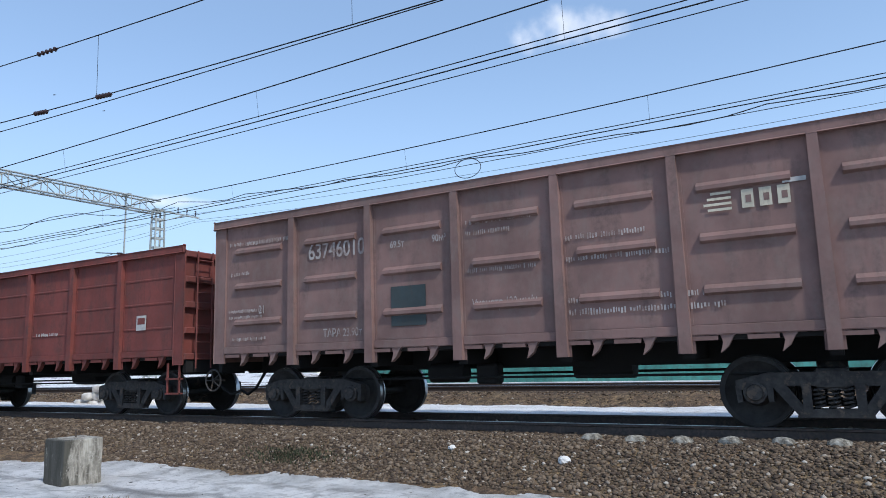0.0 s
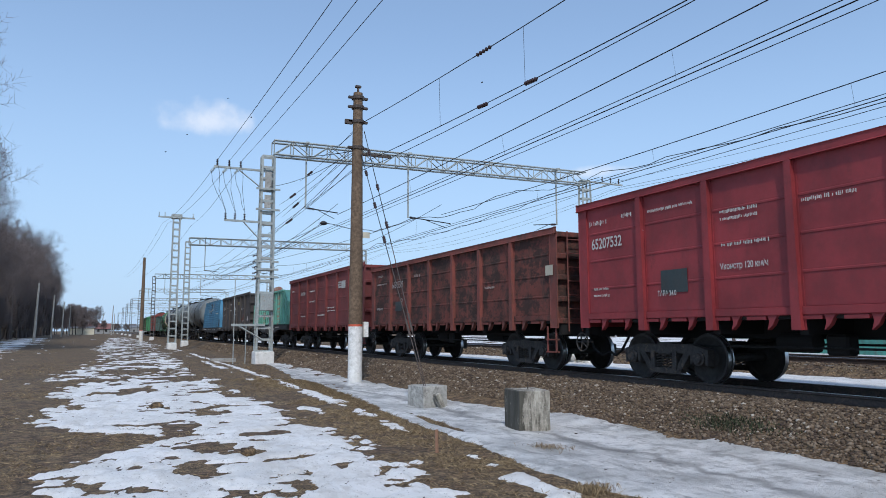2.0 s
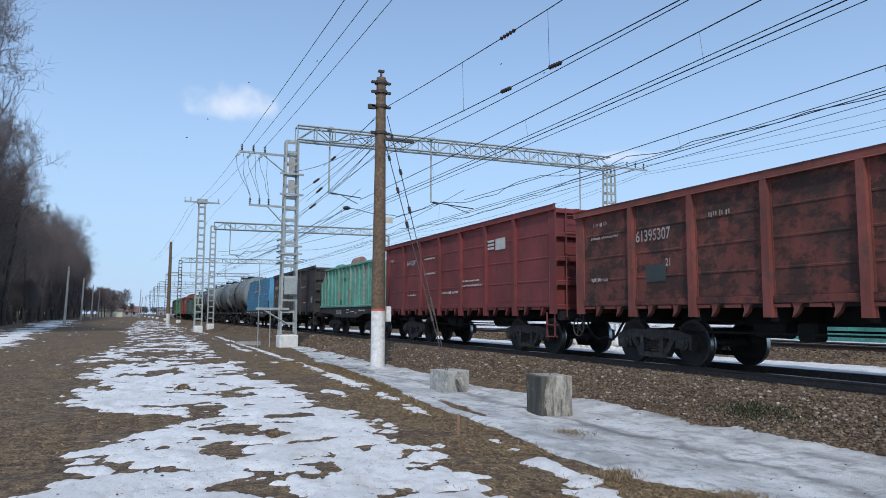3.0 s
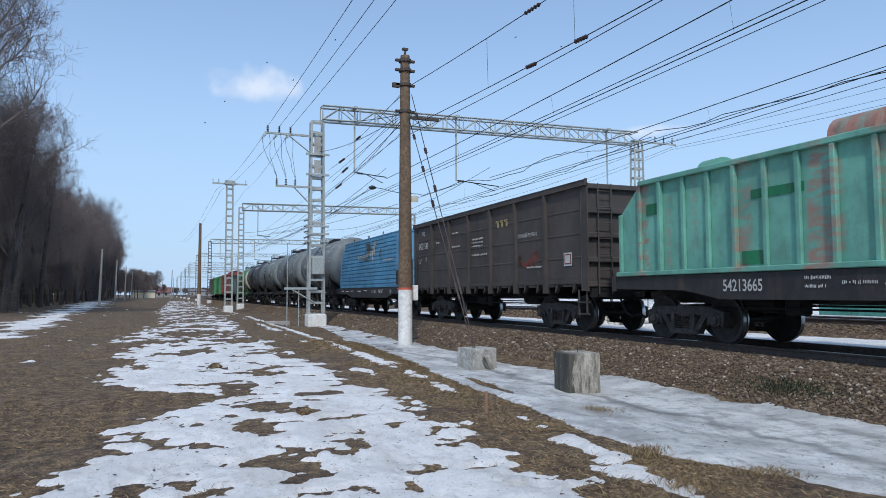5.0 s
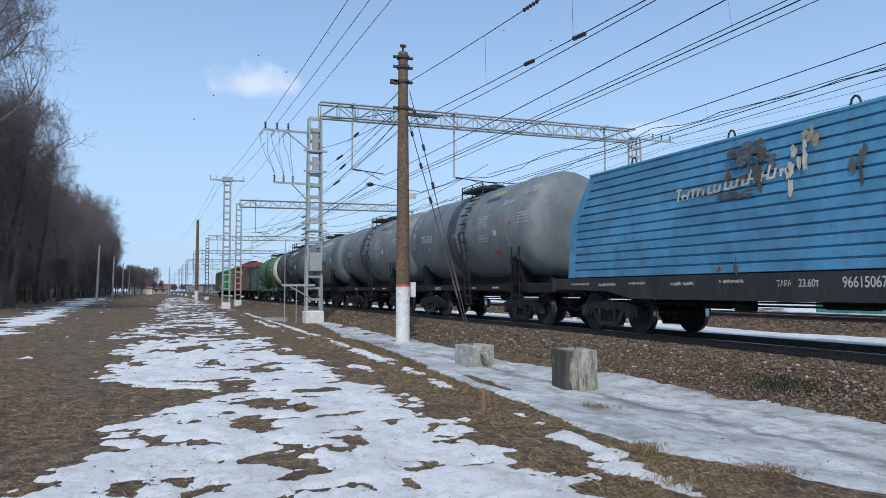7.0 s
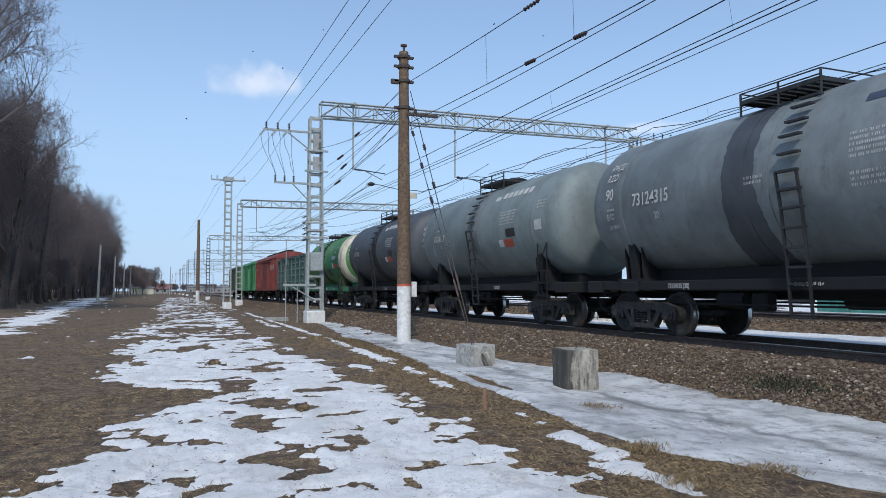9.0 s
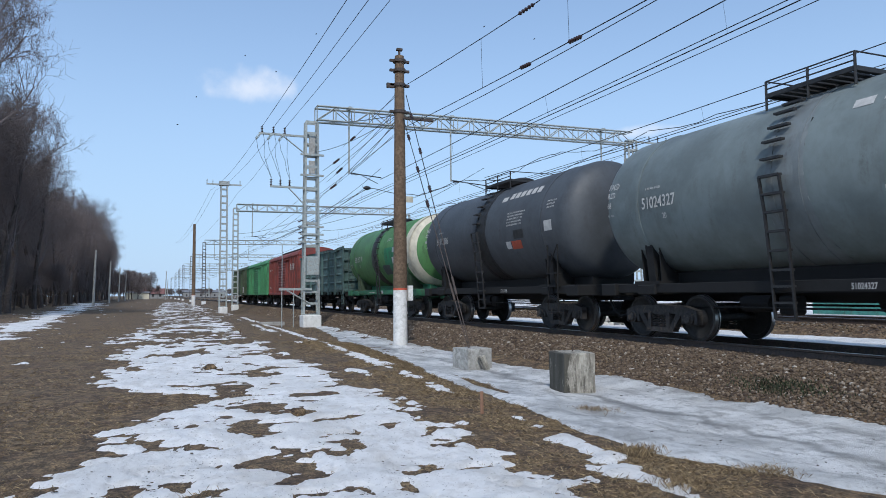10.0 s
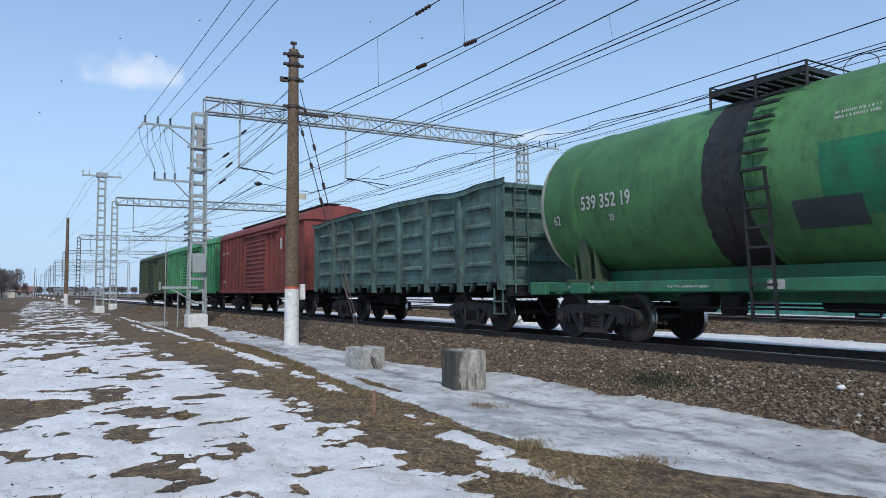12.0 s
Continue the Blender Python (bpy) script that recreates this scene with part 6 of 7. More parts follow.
def build_pole(x, y, top, label, radius=0.235, white=1.7, fittings=True, lean=0.0):
    p = empty("concrete_pole", pose(x, y, 0, 0, lean, 0), label, "pole", "line-side poles")
    bm = lathe(BM(), [(-0.3, radius), (white, radius * 0.985), (white, 0)], 28, "z")
    part("white_base", fixed(bm), M["white_base"], p, "whitewashed lower part of the pole", smooth=True)
    bm = lathe(BM(), [(white, radius * 0.995), (white + 0.07, radius * 0.995), (white + 0.07, 0)], 28, "z")
    part("red_band", fixed(bm), M["red_band"], p, "narrow orange-red painted ring", smooth=True)
    bm = lathe(BM(), [(white + 0.07, radius * 0.985), (top - 0.25, radius * 0.66), (top - 0.2, 0)], 28, "z")
    part("shaft", fixed(bm), M["pole"], p, smooth=True)
    if not fittings:
        return p
    for z in (top - 0.42, top - 0.75, top - 1.25, top - 2.15):
        bm = BM()
        r = radius * 0.78
        lathe(bm, [(z - 0.05, r), (z - 0.05, r + 0.03), (z + 0.05, r + 0.03), (z + 0.05, r)], 20, "z")
        box(bm, -r - 0.16, r + 0.16, -0.05, 0.05, z - 0.04, z + 0.04, 0.008)
        part("clamp", fixed(bm), M["railside"], p)
    bm = BM()
    tube(bm, (0, 0, top - 0.25), (0, 0, top - 0.02), 0.04, n=8)
    box(bm, -0.1, 0.1, -0.06, 0.06, top - 0.06, top + 0.02, 0.01)
    part("cap_fitting", bm, M["railside"], p)
    bm = BM()
    box(bm, -0.45, -0.2, -0.05, 0.05, top - 1.36, top - 1.2, 0.01)
    part("side_bracket", bm, M["railside"], p)
    bm = BM()
    box(bm, 0.15, 1.2, -0.05, 0.05, top - 2.38, top - 2.30)
    part("side_bracket", bm, M["railside"], p)
    bm = BM()
    box(bm, 0.25, 0.41, -0.12, 0.12, 1.35, 1.85, 0.01)
    part("junction_box", bm, M["white_base"], p, "small white junction box")
    bm = BM()
    box(bm, 0.22, 0.46, -0.01, 0.01, 4.62, 4.82)
    part("sign_plate", bm, M["p_cream"], p, "small faded plate")
    return p


# ---------------------------------------------------------------- wires
def wire(points, r=0.011, label="thin dark overhead wire above the railway", name="overhead_wire", mat=None, group="overhead wires"):
    cu = bpy.data.curves.new(name, "CURVE")
    cu.dimensions, cu.bevel_depth, cu.bevel_resolution = "3D", r, 0
    sp = cu.splines.new("POLY")
    sp.points.add(len(points) - 1)
    for p, c in zip(sp.points, points):
        p.co = (*c, 1)
    cu.materials.append(mat or M["wire"])
    return tagged(new(name, cu), label, "wire", group)


def hung(a, b, sag, n=14):
    a, b = Vector(a), Vector(b)
    return [tuple(a.lerp(b, i / n) - Vector((0, 0, sag * 4 * (i / n) * (1 - i / n)))) for i in range(n + 1)]


def build_wires():
    # three feeders on the mast's upper bracket, over the meadow
    for k, x in enumerate((5.01, 5.60, 6.19)):
        wire(hung((x, 36.9, 10.38), (x, -24, 10.75), 0.42), 0.012)
        xf = (4.5, 4.95, 7.0)[k]
        wire(hung((x - 0.3, 37.0, 9.72), (xf, 66.7, 11.2), 0.35), 0.010)
        wire(hung((xf, 66.7, 11.2), (xf - 1.5, 125, 10.4), 0.8), 0.010)
        ins = empty("strain_insulator", pose(0, 0, 0), "pale glass strain insulator below the bracket", "insulator", "strain insulators")
        bm = BM()
        insulator(bm, (x - 0.1, 36.8, 9.98), (x - 0.3, 37.0, 9.72), 4, 0.09)
        part("insulator", bm, M["glass_ins"], ins)
        tube_x = 5.5 + 0.48 * k
        loop = [(x - 0.28, 36.9, 9.75), (x - 0.22, 36.8, 9.2), (x + 0.0, 36.7, 8.6), (tube_x - 0.2, 36.7, 8.1), (tube_x, 36.85, 7.68)]
        wire(loop, 0.013, "slack jumper cable between brackets")
        wire([(x, 36.9, 10.35), (x + 0.12, 36.8, 9.6), (x + 0.1, 36.75, 8.8), (tube_x, 36.8, 7.7)], 0.011, "slack jumper cable between brackets")
    # anchored branch that ends on the pole
    up = hung((7.55, 21.75, 8.5), (8.0, -30, 8.9), 1.12, 26)
    lo = hung((7.58, 21.75, 7.12), (8.0, -30, 7.1), 0.76, 26)
    wire(up, 0.013)
    wire(lo, 0.012), wire([(x + 0.03, y, z - 0.22 * step(2, 20, y)) for x, y, z in lo], 0.010)
    for i in (3, 5, 8, 11, 14):
        wire([up[i], lo[i]], 0.005, "thin vertical dropper wire between overhead wires", "dropper_wire", group="droppers")
    for (x, y, z), d in ((up[4], 0.7), (lo[4], 0.45), (lo[5], 0.45)):
        ins = empty("strain_insulator", pose(0, 0, 0), "dark strain insulator string in the wire", "insulator", "strain insulators")
        bm = BM()
        insulator(bm, (x, y, z), (x, y - d, z - 0.04), 5, 0.05)
        part("insulator", bm, M["porcelain"], ins)
    wire(hung((7.45, 21.95, 8.3), (10.2, 36.9, 10.9), 0.1), 0.012)
    wire(hung((7.45, 22.0, 7.35), (11.2, 80, 7.7), 0.5, 20), 0.014)
    wire(hung((7.45, 22.0, 7.5), (9.7, 36.9, 8.2), 0.15, 10), 0.014)
    wire(hung((7.45, 22.0, 7.6), (7.7, 36.9, 9.2), 0.25, 10), 0.012)
    wire(hung((7.45, 21.95, 7.6), (8.3, 36.9, 10.9), 0.1), 0.014)
    # catenaries over the two tracks: messenger, contact wires, droppers
    spans = ((-24, 36.9), (36.9, 80), (80, 134), (134, 183), (183, 237), (237, 280), (280, 330), (330, 420))
    for x, near_end, far_end, sag, zc, low in ((11.48, 9.05, 7.95, 0.45, 7.28, 0.28), (17.9, 9.3, 8.4, 0.62, 7.55, 0.30)):
        for k, (a, b) in enumerate(spans):
            m_ = hung((x, a, near_end if k == 0 else far_end + 0.6), (x, b, far_end if k == 0 else far_end + 0.6), sag if k == 0 else 1.0, 24)
            c_ = [(x + 0.12 * math.sin(y * 0.1), y, zc - 0.02) for _, y, _ in m_]
            wire(m_, 0.016), wire(c_, 0.015)
            if k < 3:
                wire([(p[0] - 0.1, p[1], p[2] + 0.07) for p in c_], 0.012)
                wire([(p[0] - 0.25, p[1], p[2] - low) for p in c_], 0.010)
                for i in range(2, 23, 3):
                    wire([m_[i], c_[i]], 0.004, "thin vertical dropper wire between overhead wires", "dropper_wire", group="droppers")
    # the anchored branches fan out behind the pole towards the gantry and the next spans
    for x0, z0, x1, y1, z1 in ((7.5, 8.45, 9.3, 36.7, 9.6), (7.5, 7.9, 8.2, 36.7, 8.2), (7.52, 7.9, 8.4, 36.7, 7.6), (7.5, 7.1, 8.0, 36.7, 6.8), (7.5, 7.0, 10.0, 80, 7.4), (7.5, 7.6, 10.5, 80, 8.6)):
        p = hung((x0, 21.95, z0), (x1, y1, z1), 0.12, 10)
        wire(p, 0.011)
        if y1 < 50:
            ins = empty("strain_insulator", pose(0, 0, 0), "dark strain insulator string in the wire", "insulator", "strain insulators")
            bm = BM()
            insulator(bm, p[7], p[8], 4, 0.06)
            part("insulator", bm, M["porcelain"], ins)
    for x0, z0, x1, y1, z1 in ((10.7, 7.4, 9.2, 80, 6.9), (10.7, 7.5, 11.2, 80, 7.6), (10.6, 7.3, 8.4, 80, 8.4), (16.4, 8.1, 9.0, 80, 8.0)):
        wire(hung((x0, 36.9, z0), (x1, y1, z1), 0.6, 14), 0.014)
    knot = empty("wire_clamp", pose(10.7, 36.9, 7.42), "dark clamp where the contact wires cross", "clamp")
    part("clamp", fixed(lathe(BM(), [(-0.22, 0), (-0.2, 0.05), (-0.06, 0.12), (0.06, 0.12), (0.2, 0.05), (0.22, 0)], 10, "x")), M["wire"], knot)
    # slack cable slung along the gantry
    rs = random.Random(6)
    slack = ((10.8, 7.35), (12.2, 7.2), (13.6, 7.1), (14.8, 7.5), (16.0, 8.05), (18.0, 8.2), (20.0, 8.9), (21.5, 9.8), (23.0, 10.2), (25.5, 10.5), (28.0, 11.2), (30.0, 11.8))
    pts = []
    for (xa, za), (xb, zb) in zip(slack, slack[1:]):
        for i in range(4):
            f = i / 4
            pts.append((xa + (xb - xa) * f, 36.6, za + (zb - za) * f + rs.uniform(-0.05, 0.05)))
    wire(pts, 0.018, "slack black cable slung along the gantry")
    # cables on the far side, one of them slack and twisted
    for j, (x, z, sag, r) in enumerate(((29.9, 12.05, 0.85, 0.016), (30.6, 11.45, 0.7, 0.012), (31.3, 11.2, 0.8, 0.012), (31.3, 11.05, 1.0, 0.012))):
        for a, b in ((-24, 36.9), (36.9, 80), (80, 134)):
            p = hung((x, a, z), (x, b, z), sag, 40)
            if j == 0:
                rs = random.Random(3)
                p = [(u + rs.uniform(-0.05, 0.05), v, w + 0.09 * math.sin(v * 0.9) + rs.uniform(-0.06, 0.06)) for u, v, w in p]
            wire(p, r * 1.5 if j == 0 else 0.009, "slack black cable across the tracks")
    ring = [(30.6, 15.9 + 0.75 * math.cos(2 * math.pi * i / 24), 11.15 + 0.5 * math.sin(2 * math.pi * i / 24)) for i in range(25)]
    wire(ring, 0.02, "coiled loop of spare black cable", "cable_loop")
    # guys from the pole to the anchor block
    for dx, z in ((0.12, 7.4), (0.22, 8.2)):
        g = empty("guy_wire", pose(0, 0, 0), "steel guy with insulators and turnbuckle", "guy wire", "guys of the pole")
        a, b = Vector((7.40 + dx, 21.62, z)), Vector((6.40 + dx * 0.4, 14.2, 0.35))
        bm = BM()
        tube(bm, a, a.lerp(b, 0.55), 0.013, n=6)
        part("cable", bm, M["wire"], g)
        part("rod", tube(BM(), a.lerp(b, 0.55), b, 0.012, n=8), M["railside"], g, "thin rusty lower rod")
        d = (b - a).normalized()
        for f in (0.12, 0.3, 0.47):
            bm = BM()
            insulator(bm, a.lerp(b, f) - d * 0.15, a.lerp(b, f) + d * 0.15, 3, 0.05)
            part("insulator", bm, M["porcelain"], g)
        bm = BM()
        c = a.lerp(b, 0.82)
        tube(bm, c - d * 0.3, c + d * 0.3, 0.028, n=8)
        part("turnbuckle", bm, M["railside"], g)


# ---------------------------------------------------------------- trees
def tree_mesh(seed, tall, spread):
    """Bare winter tree: trunk and limbs as tapered tubes, then several orders of twigs."""
    rs = random.Random(seed)
    tv, tf, cv, cf = [], [], [], []

    def seg(V, F, a, b, ra, rb, n):
        q = (b - a).to_track_quat("Z", "Y")
        i0 = len(V)
        for c, r in ((a, ra), (b, rb)):
            for k in range(n):
                t = 2 * math.pi * k / n
                V.append(tuple(c + q @ Vector((r * math.cos(t), r * math.sin(t), 0))))
        for k in range(n):
            F.append((i0 + k, i0 + (k + 1) % n, i0 + n + (k + 1) % n, i0 + n + k))

    def grow(p, d, ln, r, order):
        n = {0: 7, 1: 5, 2: 4}.get(order, 3)
        steps = {0: 9, 1: 6, 2: 4, 3: 3}.get(order, 2)
        V, F = (tv, tf) if order == 0 else (cv, cf)
        for i in range(steps):
            wob = Vector((rs.gauss(0, 1), rs.gauss(0, 1), rs.gauss(0, 0.6))) * (0.06 if order == 0 else 0.13)
            d2 = (d + wob + Vector((0, 0, 0.10 if order else 0.05))).normalized()
            q = p + d2 * (ln / steps)
            r2 = r * (1 - 0.75 / steps)
            seg(V, F, p, q, r, r2, n)
            f = (i + 1) / steps
            kids = 0
            if order == 0:
                kids = 0 if f < 0.24 else 2 + (f > 0.6)
            elif order == 1:
                kids = 2 if i > 0 else 0
            elif order == 2:
                kids = 2
            elif order == 3:
                kids = 2
            for _ in range(kids):
                t = rs.uniform(0, 6.283)
                side = d2.cross(Vector((math.cos(t), math.sin(t), 0.3))).normalized()
                up = rs.uniform(0.4, 0.95)
                dd = (d2 * up + side * (1.0 if order else spread) + Vector((0, 0, 0.25))).normalized()
                k = {0: (1.08 - 0.6 * f) * 0.44, 1: 0.52, 2: 0.5, 3: 0.6}[order]
                grow(q, dd, ln * k * rs.uniform(0.7, 1.15), max(r2 * (0.44 if order == 0 else 0.5), 0.0122), order + 1)
            p, d, r = q, d2, r2

    grow(Vector((0, 0, -0.2)), Vector((0, 0, 1)), tall * 0.86, tall * 0.014 + 0.06, 0)
    out = []
    for V, F, nm in ((tv, tf, "trunk"), (cv, cf, "crown")):
        me = bpy.data.meshes.new(nm)
        me.from_pydata(V, [], F)
        me.materials.append(M["bark"] if nm == "trunk" else M["twig"])
        out.append(me)
    return out


def build_trees():
    kinds = []
    for seed, tall, spread in ((2, 26, 1.05), (5, 21, 1.05), (9, 18, 1.0), (14, 12, 1.2), (21, 6.5, 1.4)):
        a, b = tree_mesh(seed, tall, spread)
        t = empty("bare_tree" if tall > 8 else "bare_bush", pose(0, 0, 0), "tall bare deciduous tree with dense fine twigs" if tall > 8 else "low bare bush with dense fine twigs", "tree" if tall > 8 else "bush", "trees along the meadow" if tall > 8 else "bushes under the trees")
        for me in (a, b):
            o = new(me.name, me)
            o.parent = t
        kinds.append(t)
    rs = random.Random(77)
    spots = [(-13.2, 58, 0), (-18, 64, 0), (-14.6, 68, 2), (-13.2, 74, 2)]
    y = 78.0
    while y < 330:
        n = 6 if y < 160 else 5
        for k in range(n):
            yy = y + rs.uniform(-4, 4)
            x = -11.3 - 0.022 * yy - k * rs.uniform(4.0, 6.5) - rs.uniform(0, 2)
            spots.append((x, yy, rs.choice((1, 1, 2, 2) if k < 2 else (1, 1, 2, 2, 3, 3))))
        for k in range(9):
            yy = y + rs.uniform(-5, 5)
            spots.append((-11.5 - 0.022 * yy - k * 3.1 - rs.uniform(0, 2.5), yy, 4))
        y += 7.5 + y * 0.025
    for i in range(22):
        yy = 165 + i * 8.5
        spots.append((-10.8 - 0.022 * yy - rs.uniform(0, 5), yy, rs.choice((0, 1, 1, 2))))
        spots.append((-11.3 - 0.022 * yy - rs.uniform(0, 5), yy + 3, 4))
    for x, y in ((-19, 330), (-10, 345), (-26, 360), (-5, 372), (60, 330), (75, 350), (92, 345), (110, 330), (66, 300), (-15, 345), (-17, 380), (-13.5, 400), (-9, 440), (4, 560), (12, 580), (20, 600), (30, 590), (38, 560), (48, 610), (58, 570), (-4, 600), (-14, 560), (70, 600), (84, 560)):
        spots.append((x, y, 3 if y < 500 else 4))
        if y > 320:
            for k in range(5):
                spots.append((x + rs.uniform(-8, 8), y + rs.uniform(-20, 20), rs.choice((3, 4, 4)) if y < 500 else 4))
    for x, y in ((70, 62), (76, 54), (96, 70), (104, 60), (60, 84), (84, 90), (118, 84), (75, 110), (55, 120), (130, 50), (128, 20), (120, 35)):
        spots.append((x, y, 3))
    used = set()
    for x, y, k in spots:
        m = pose(x, y, 0, rs.uniform(-2, 2), rs.uniform(-2, 2), rs.uniform(0, 360))
        if k in used:
            copy_thing(kinds[k], m)
        else:
            used.add(k)
            kinds[k].matrix_basis = m


# ---------------------------------------------------------------- distance and small things
def house(name, x, y, turn, w, d, eave, ridge, wall, roof, label, windows=3):
    h = empty(name, pose(x, y, 0, 0, 0, turn), label, "house")
    bm = BM()
    box(bm, -w / 2, w / 2, -d / 2, d / 2, -0.5, eave)
    part("wall", bm, wall, h)
    bm = BM()
    prism(bm, [(-d / 2 - 0.5, eave), (d / 2 + 0.5, eave), (0, ridge)], -w / 2 - 0.4, w / 2 + 0.4, "x")
    part("roof", fixed(bm), roof, h)
    for i in range(windows):
        bm = BM()
        cx = -w / 2 + (i + 0.5) * w / windows
        box(bm, cx - 0.55, cx + 0.55, -d / 2 - 0.04, -d / 2 + 0.02, 1.0, 2.4)
        part("window", bm, M["tar"], h)
    return h


def build_small():
    cream = grain("cream_render", (0.62, 0.57, 0.44), (0.72, 0.67, 0.53), 3, 0.9, 0.1, 0.01)
    white = grain("white_render", (0.62, 0.61, 0.57), (0.75, 0.74, 0.70), 2, 0.9, 0.1, 0.01)
    stone = grain("grey_render", (0.24, 0.24, 0.235), (0.33, 0.33, 0.32), 2, 0.9, 0.1, 0.01)
    tin = plain("red_roof_sheet", (0.22, 0.10, 0.088), 0.7)
    grey = plain("grey_roof_sheet", (0.20, 0.20, 0.21), 0.6)
    house("far_house", 90, 68, -35, 15, 10, 5.0, 7.3, cream, tin, "cream house with a red roof beyond the tracks", 4)
    house("far_shed", -7.4, 345, 0, 9.5, 5, 3.0, 3.5, cream, grey, "low white shed at the meadow's far end", 0)
    house("far_house", -1.2, 420, 0, 11, 8, 2.6, 5.6, stone, tin, "far house with a red roof", 3)
    house("far_house", 34, 560, 0, 30, 10, 4, 5.5, stone, grey, "long grey station building far down the line", 6)
    f = empty("fence", pose(36, 0, 0), "teal sheet fence beyond the far track", "fence")
    bm = BM()
    for i in range(30):
        y = -30 + i * 2.0
        box(bm, -0.02, 0.02, y, y + 1.0, 0, 2.2)
        box(bm, 0.02, 0.06, y + 1.0, y + 2.0, 0, 2.2)
    part("sheet", bm, paint("teal_fence_paint", (0.06, 0.24, 0.20), (0.09, 0.16, 0.14), 0.3), f)
    bm = BM()
    box(bm, -0.08, 0.1, -30, 30, -0.2, 0.22)
    part("plinth", bm, M["white_base"], f)
    # stacked pale concrete pipes or sacks between the tracks
    rs = random.Random(9)
    first = None
    for row in range(3):
        for k in range(11 - 2 * row):
            y = 19.6 + (k + row) * 0.43
            at = pose(15.75 + rs.uniform(-0.08, 0.08), y, 0.38 + row * 0.25, rs.uniform(-14, 14), rs.uniform(-8, 8), rs.uniform(-14, 14))
            if first is None:
                bm = BM()
                box(bm, -0.34, 0.34, -0.205, 0.205, -0.13, 0.13, 0.06)
                bmesh.ops.bevel(bm, geom=bm.edges[:], offset=0.02, segments=1, affect="EDGES")
                first = part("white_sack", bm, M["white_base"], at=at, smooth=True)
                tagged(first, "plump white bulk sack stacked between the tracks", "sack", "stack of sacks")
            else:
                o = first.copy()
                scene.collection.objects.link(o)
                o.matrix_basis = at
    foot_block("concrete_block", 6.65, 10.36, 0.57, 0.66, 0.56, "mossy square concrete stump with painted side shade in grey ice", -9, M["old_concrete"])
    foot_block("anchor_block", 6.6, 14.35, 0.62, 0.7, 0.36, "low pale concrete anchor block of the guy wires", 6, M["pale_concrete"])
    o = foot_block("broken_slab", 6.44, 13.08, 0.11, 0.16, 0.24, "small dark concrete stub leaning on the anchor", 18, M["old_concrete"])
    o.matrix_basis = pose(6.68, 13.86, 0.0, 0, -26, 8)
    bm = BM()
    tube(bm, (0, 0, 0.45), (0, 0, 0.62), 0.012, n=6)
    o = part("rebar_stub", bm, M["railside"], at=pose(6.7, 10.4, 0.06))
    tagged(o, "rusty reinforcing bar stub on the concrete stump", "steel bar")
    bm = BM()
    box(bm, -0.02, 0.02, -0.015, 0.015, -0.1, 0.30, 0.004)
    o = part("wooden_stake", bm, plain("pale_wood", (0.34, 0.19, 0.12), 0.8), at=pose(3.98, 8.36, 0, 3, -4, 20))
    tagged(o, "short pale wooden stake in the grass", "stake")
    for x, y, h in ((4.3, 33.5, 0.5), (3.1, 28.5, 0.25), (2.4, 66, 0.9)):
        bm = BM()
        tube(bm, (0, 0, -0.1), (0, 0, h), 0.02, n=6)
        o = part("wooden_stake", bm, M["pole"], at=pose(x, y, 0, 4, 3, 0))
        tagged(o, "thin dark stake in the snow", "stake")
    # kerb-like stones by the rail foot
    rs = random.Random(4)
    for i in range(7):
        bm = BM()
        bmesh.ops.create_icosphere(bm, subdivisions=2, radius=0.13)
        for v in bm.verts:
            v.co = Vector((v.co.x * 0.8, v.co.y * 1.2, v.co.z * 0.6)) * rs.uniform(0.9, 1.1)
        y = -0.4 + i * 0.62
        o = part("stone", bm, M["old_concrete"], at=pose(9.95, y, float(height(np.array([9.95]), np.array([y]))[0]) + 0.02, 0, 0, rs.uniform(-20, 20)))
        tagged(o, "rounded grey stone at the rail's foot", "stone", "stones by the rail")
    for x, y, s in ((1.75, 9.3, 0.11), (1.1, 15.8, 0.14), (-2.6, 9.8, 0.1), (9.0, 3.4, 0.09), (9.2, 5.2, 0.06)):
        bm = BM()
        bmesh.ops.create_icosphere(bm, subdivisions=2, radius=s)
        for v in bm.verts:
            v.co *= rs.uniform(0.8, 1.15)
            v.co.z *= 0.65
        o = part("clod", bm, M["earth"] if x < 8 else M["white_base"], at=pose(x, y, float(height(np.array([x]), np.array([y]))[0]) + 0.03, 0, 0, 20))
        tagged(o, "dark clod of earth" if x < 8 else "pale stone on the ballast slope", "clod" if x < 8 else "stone")
    build_pole(7.45, 21.8, 9.8, "brown concrete pole with a white base and red ring")
    build_pole(5.6, 118, 13.2, "far brown pole with a white base", 0.3, 1.6, False)
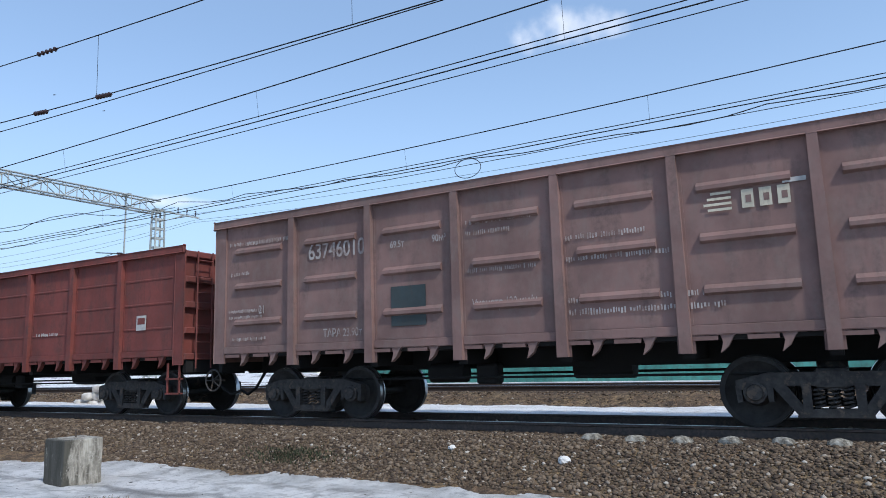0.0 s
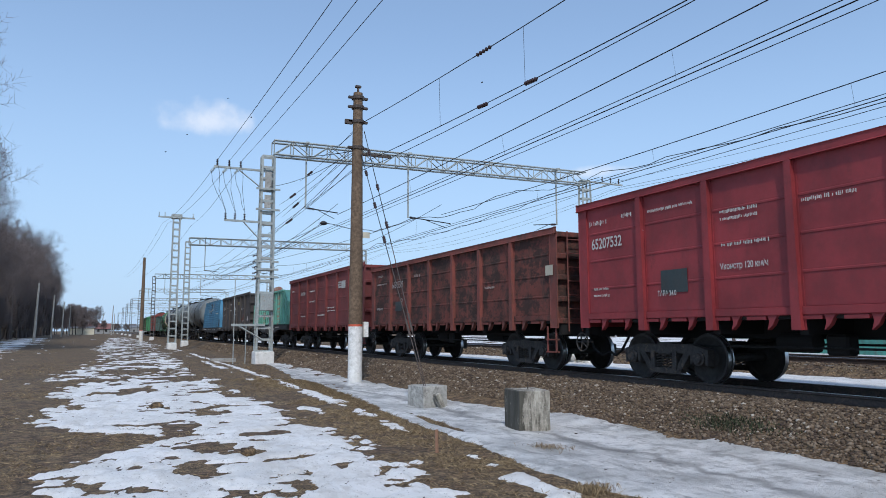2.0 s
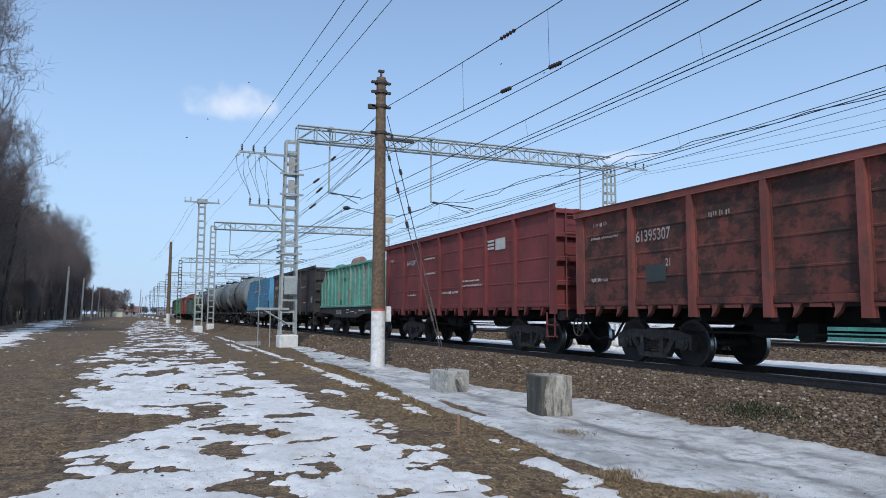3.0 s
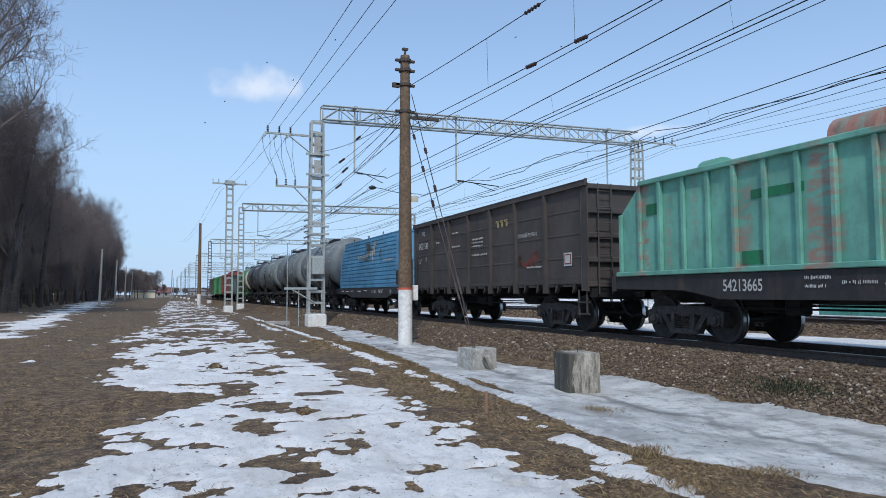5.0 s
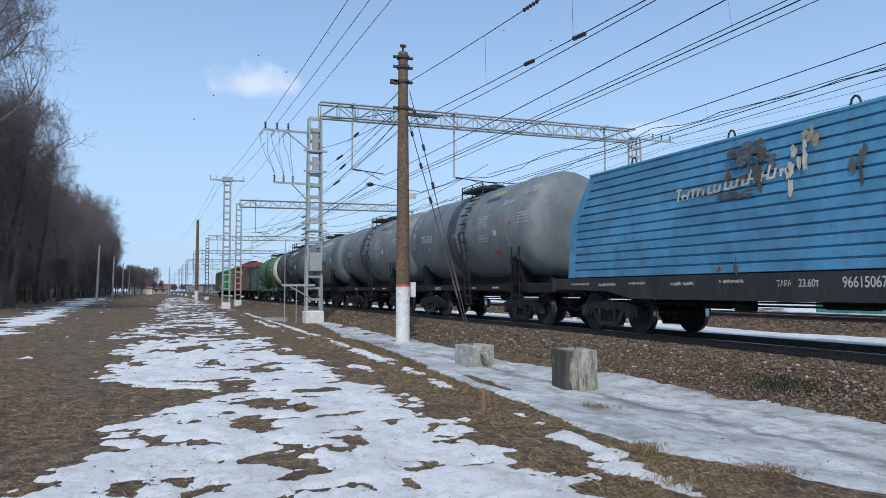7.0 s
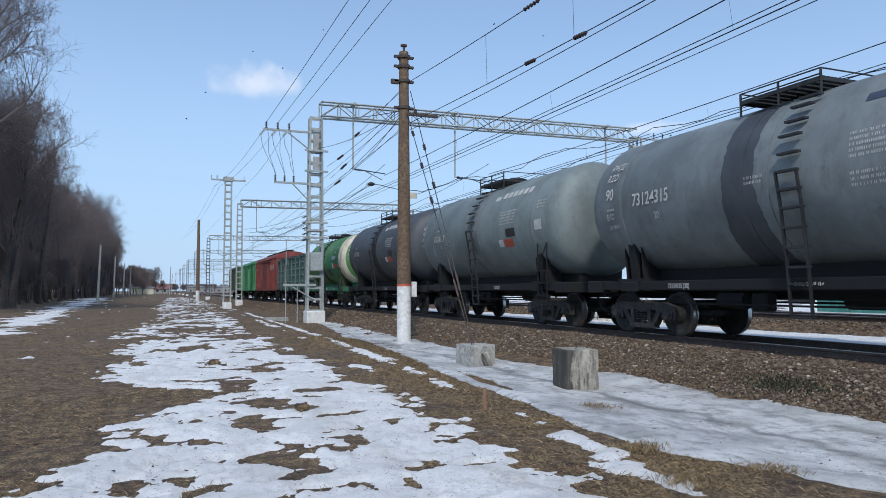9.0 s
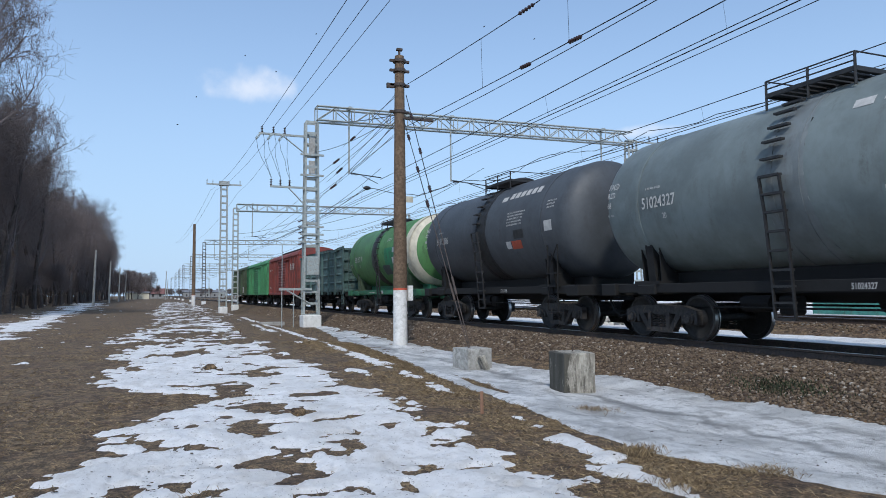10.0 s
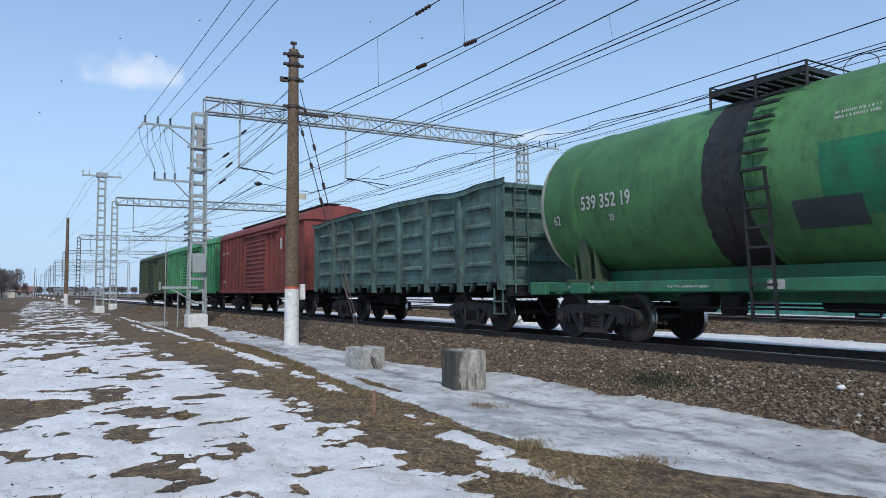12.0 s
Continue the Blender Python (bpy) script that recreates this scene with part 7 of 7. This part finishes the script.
    for x, y, h in ((-9.0, 122, 8.8), (-9.3, 167, 9.1), (-9.3, 210, 9.3), (-9.5, 260, 9.5), (3.5, 290, 11), (5.5, 380, 10), (0.5, 420, 11)):
        p = empty("lamp_pole", pose(x, y, 0, 0, 1.5, 0), "thin grey concrete lamp pole by the wood", "pole", "lamp poles")
        bm = lathe(BM(), [(-0.3, 0.22), (h, 0.13), (h, 0)], 10, "z")
        part("shaft", fixed(bm), M["pale_concrete"], p, smooth=True)


BIRDS = []


def build_birds():
    """A few rooks far up, wings held out."""
    for k, (az, el, dist, vx, vz) in enumerate(((6.9, 18.5, 170, -0.7, 0.25), (3.4, 15.2, 160, -0.9, 0.1), (9.2, 17.4, 170, -0.5, 0.35), (2.0, 13.2, 150, -0.8, -0.15), (12.5, 20.5, 170, -0.6, 0.2), (27.0, 21.0, 160, -1.2, 0.3), (31.0, 20.0, 160, -1.0, 0.2))):
        a, e = radians(az), radians(el)
        at = Vector((math.sin(a) * math.cos(e), math.cos(a) * math.cos(e), math.sin(e))) * dist + Vector((0, 0, 1.58))
        bird = empty("rook", Matrix.Translation(at), "small dark rook gliding high above the meadow", "bird", "rooks in the sky")
        bm = lathe(BM(), [(-0.22, 0), (-0.15, 0.05), (0, 0.075), (0.14, 0.045), (0.24, 0.02), (0.3, 0)], 8, "x")
        part("body", fixed(bm), M["tar"], bird, smooth=True)
        for s in (-1, 1):
            bm = prism(BM(), [(0, 0), (s * 0.22, 0.08 + 0.04 * (k % 3)), (s * 0.45, 0.02), (s * 0.22, 0.06 + 0.04 * (k % 3))], -0.1, 0.06, "x")
            part("wing", fixed(bm), M["tar"], bird)
        BIRDS.append((bird, at, vx, vz))


# ---------------------------------------------------------------- build
build_train()
build_masts()
build_wires()
build_small()
build_birds()
build_trees()
build_ground()
build_snow()
build_ballast()
build_grass()
build_debris()
for _n, _c, _t in (("near_track", TRACK, RAIL), ("far_track", TRACK_B, RAIL_B)):
    build_track(_n, _c, _t, [M["railside"], M["railtop"]])
motions()
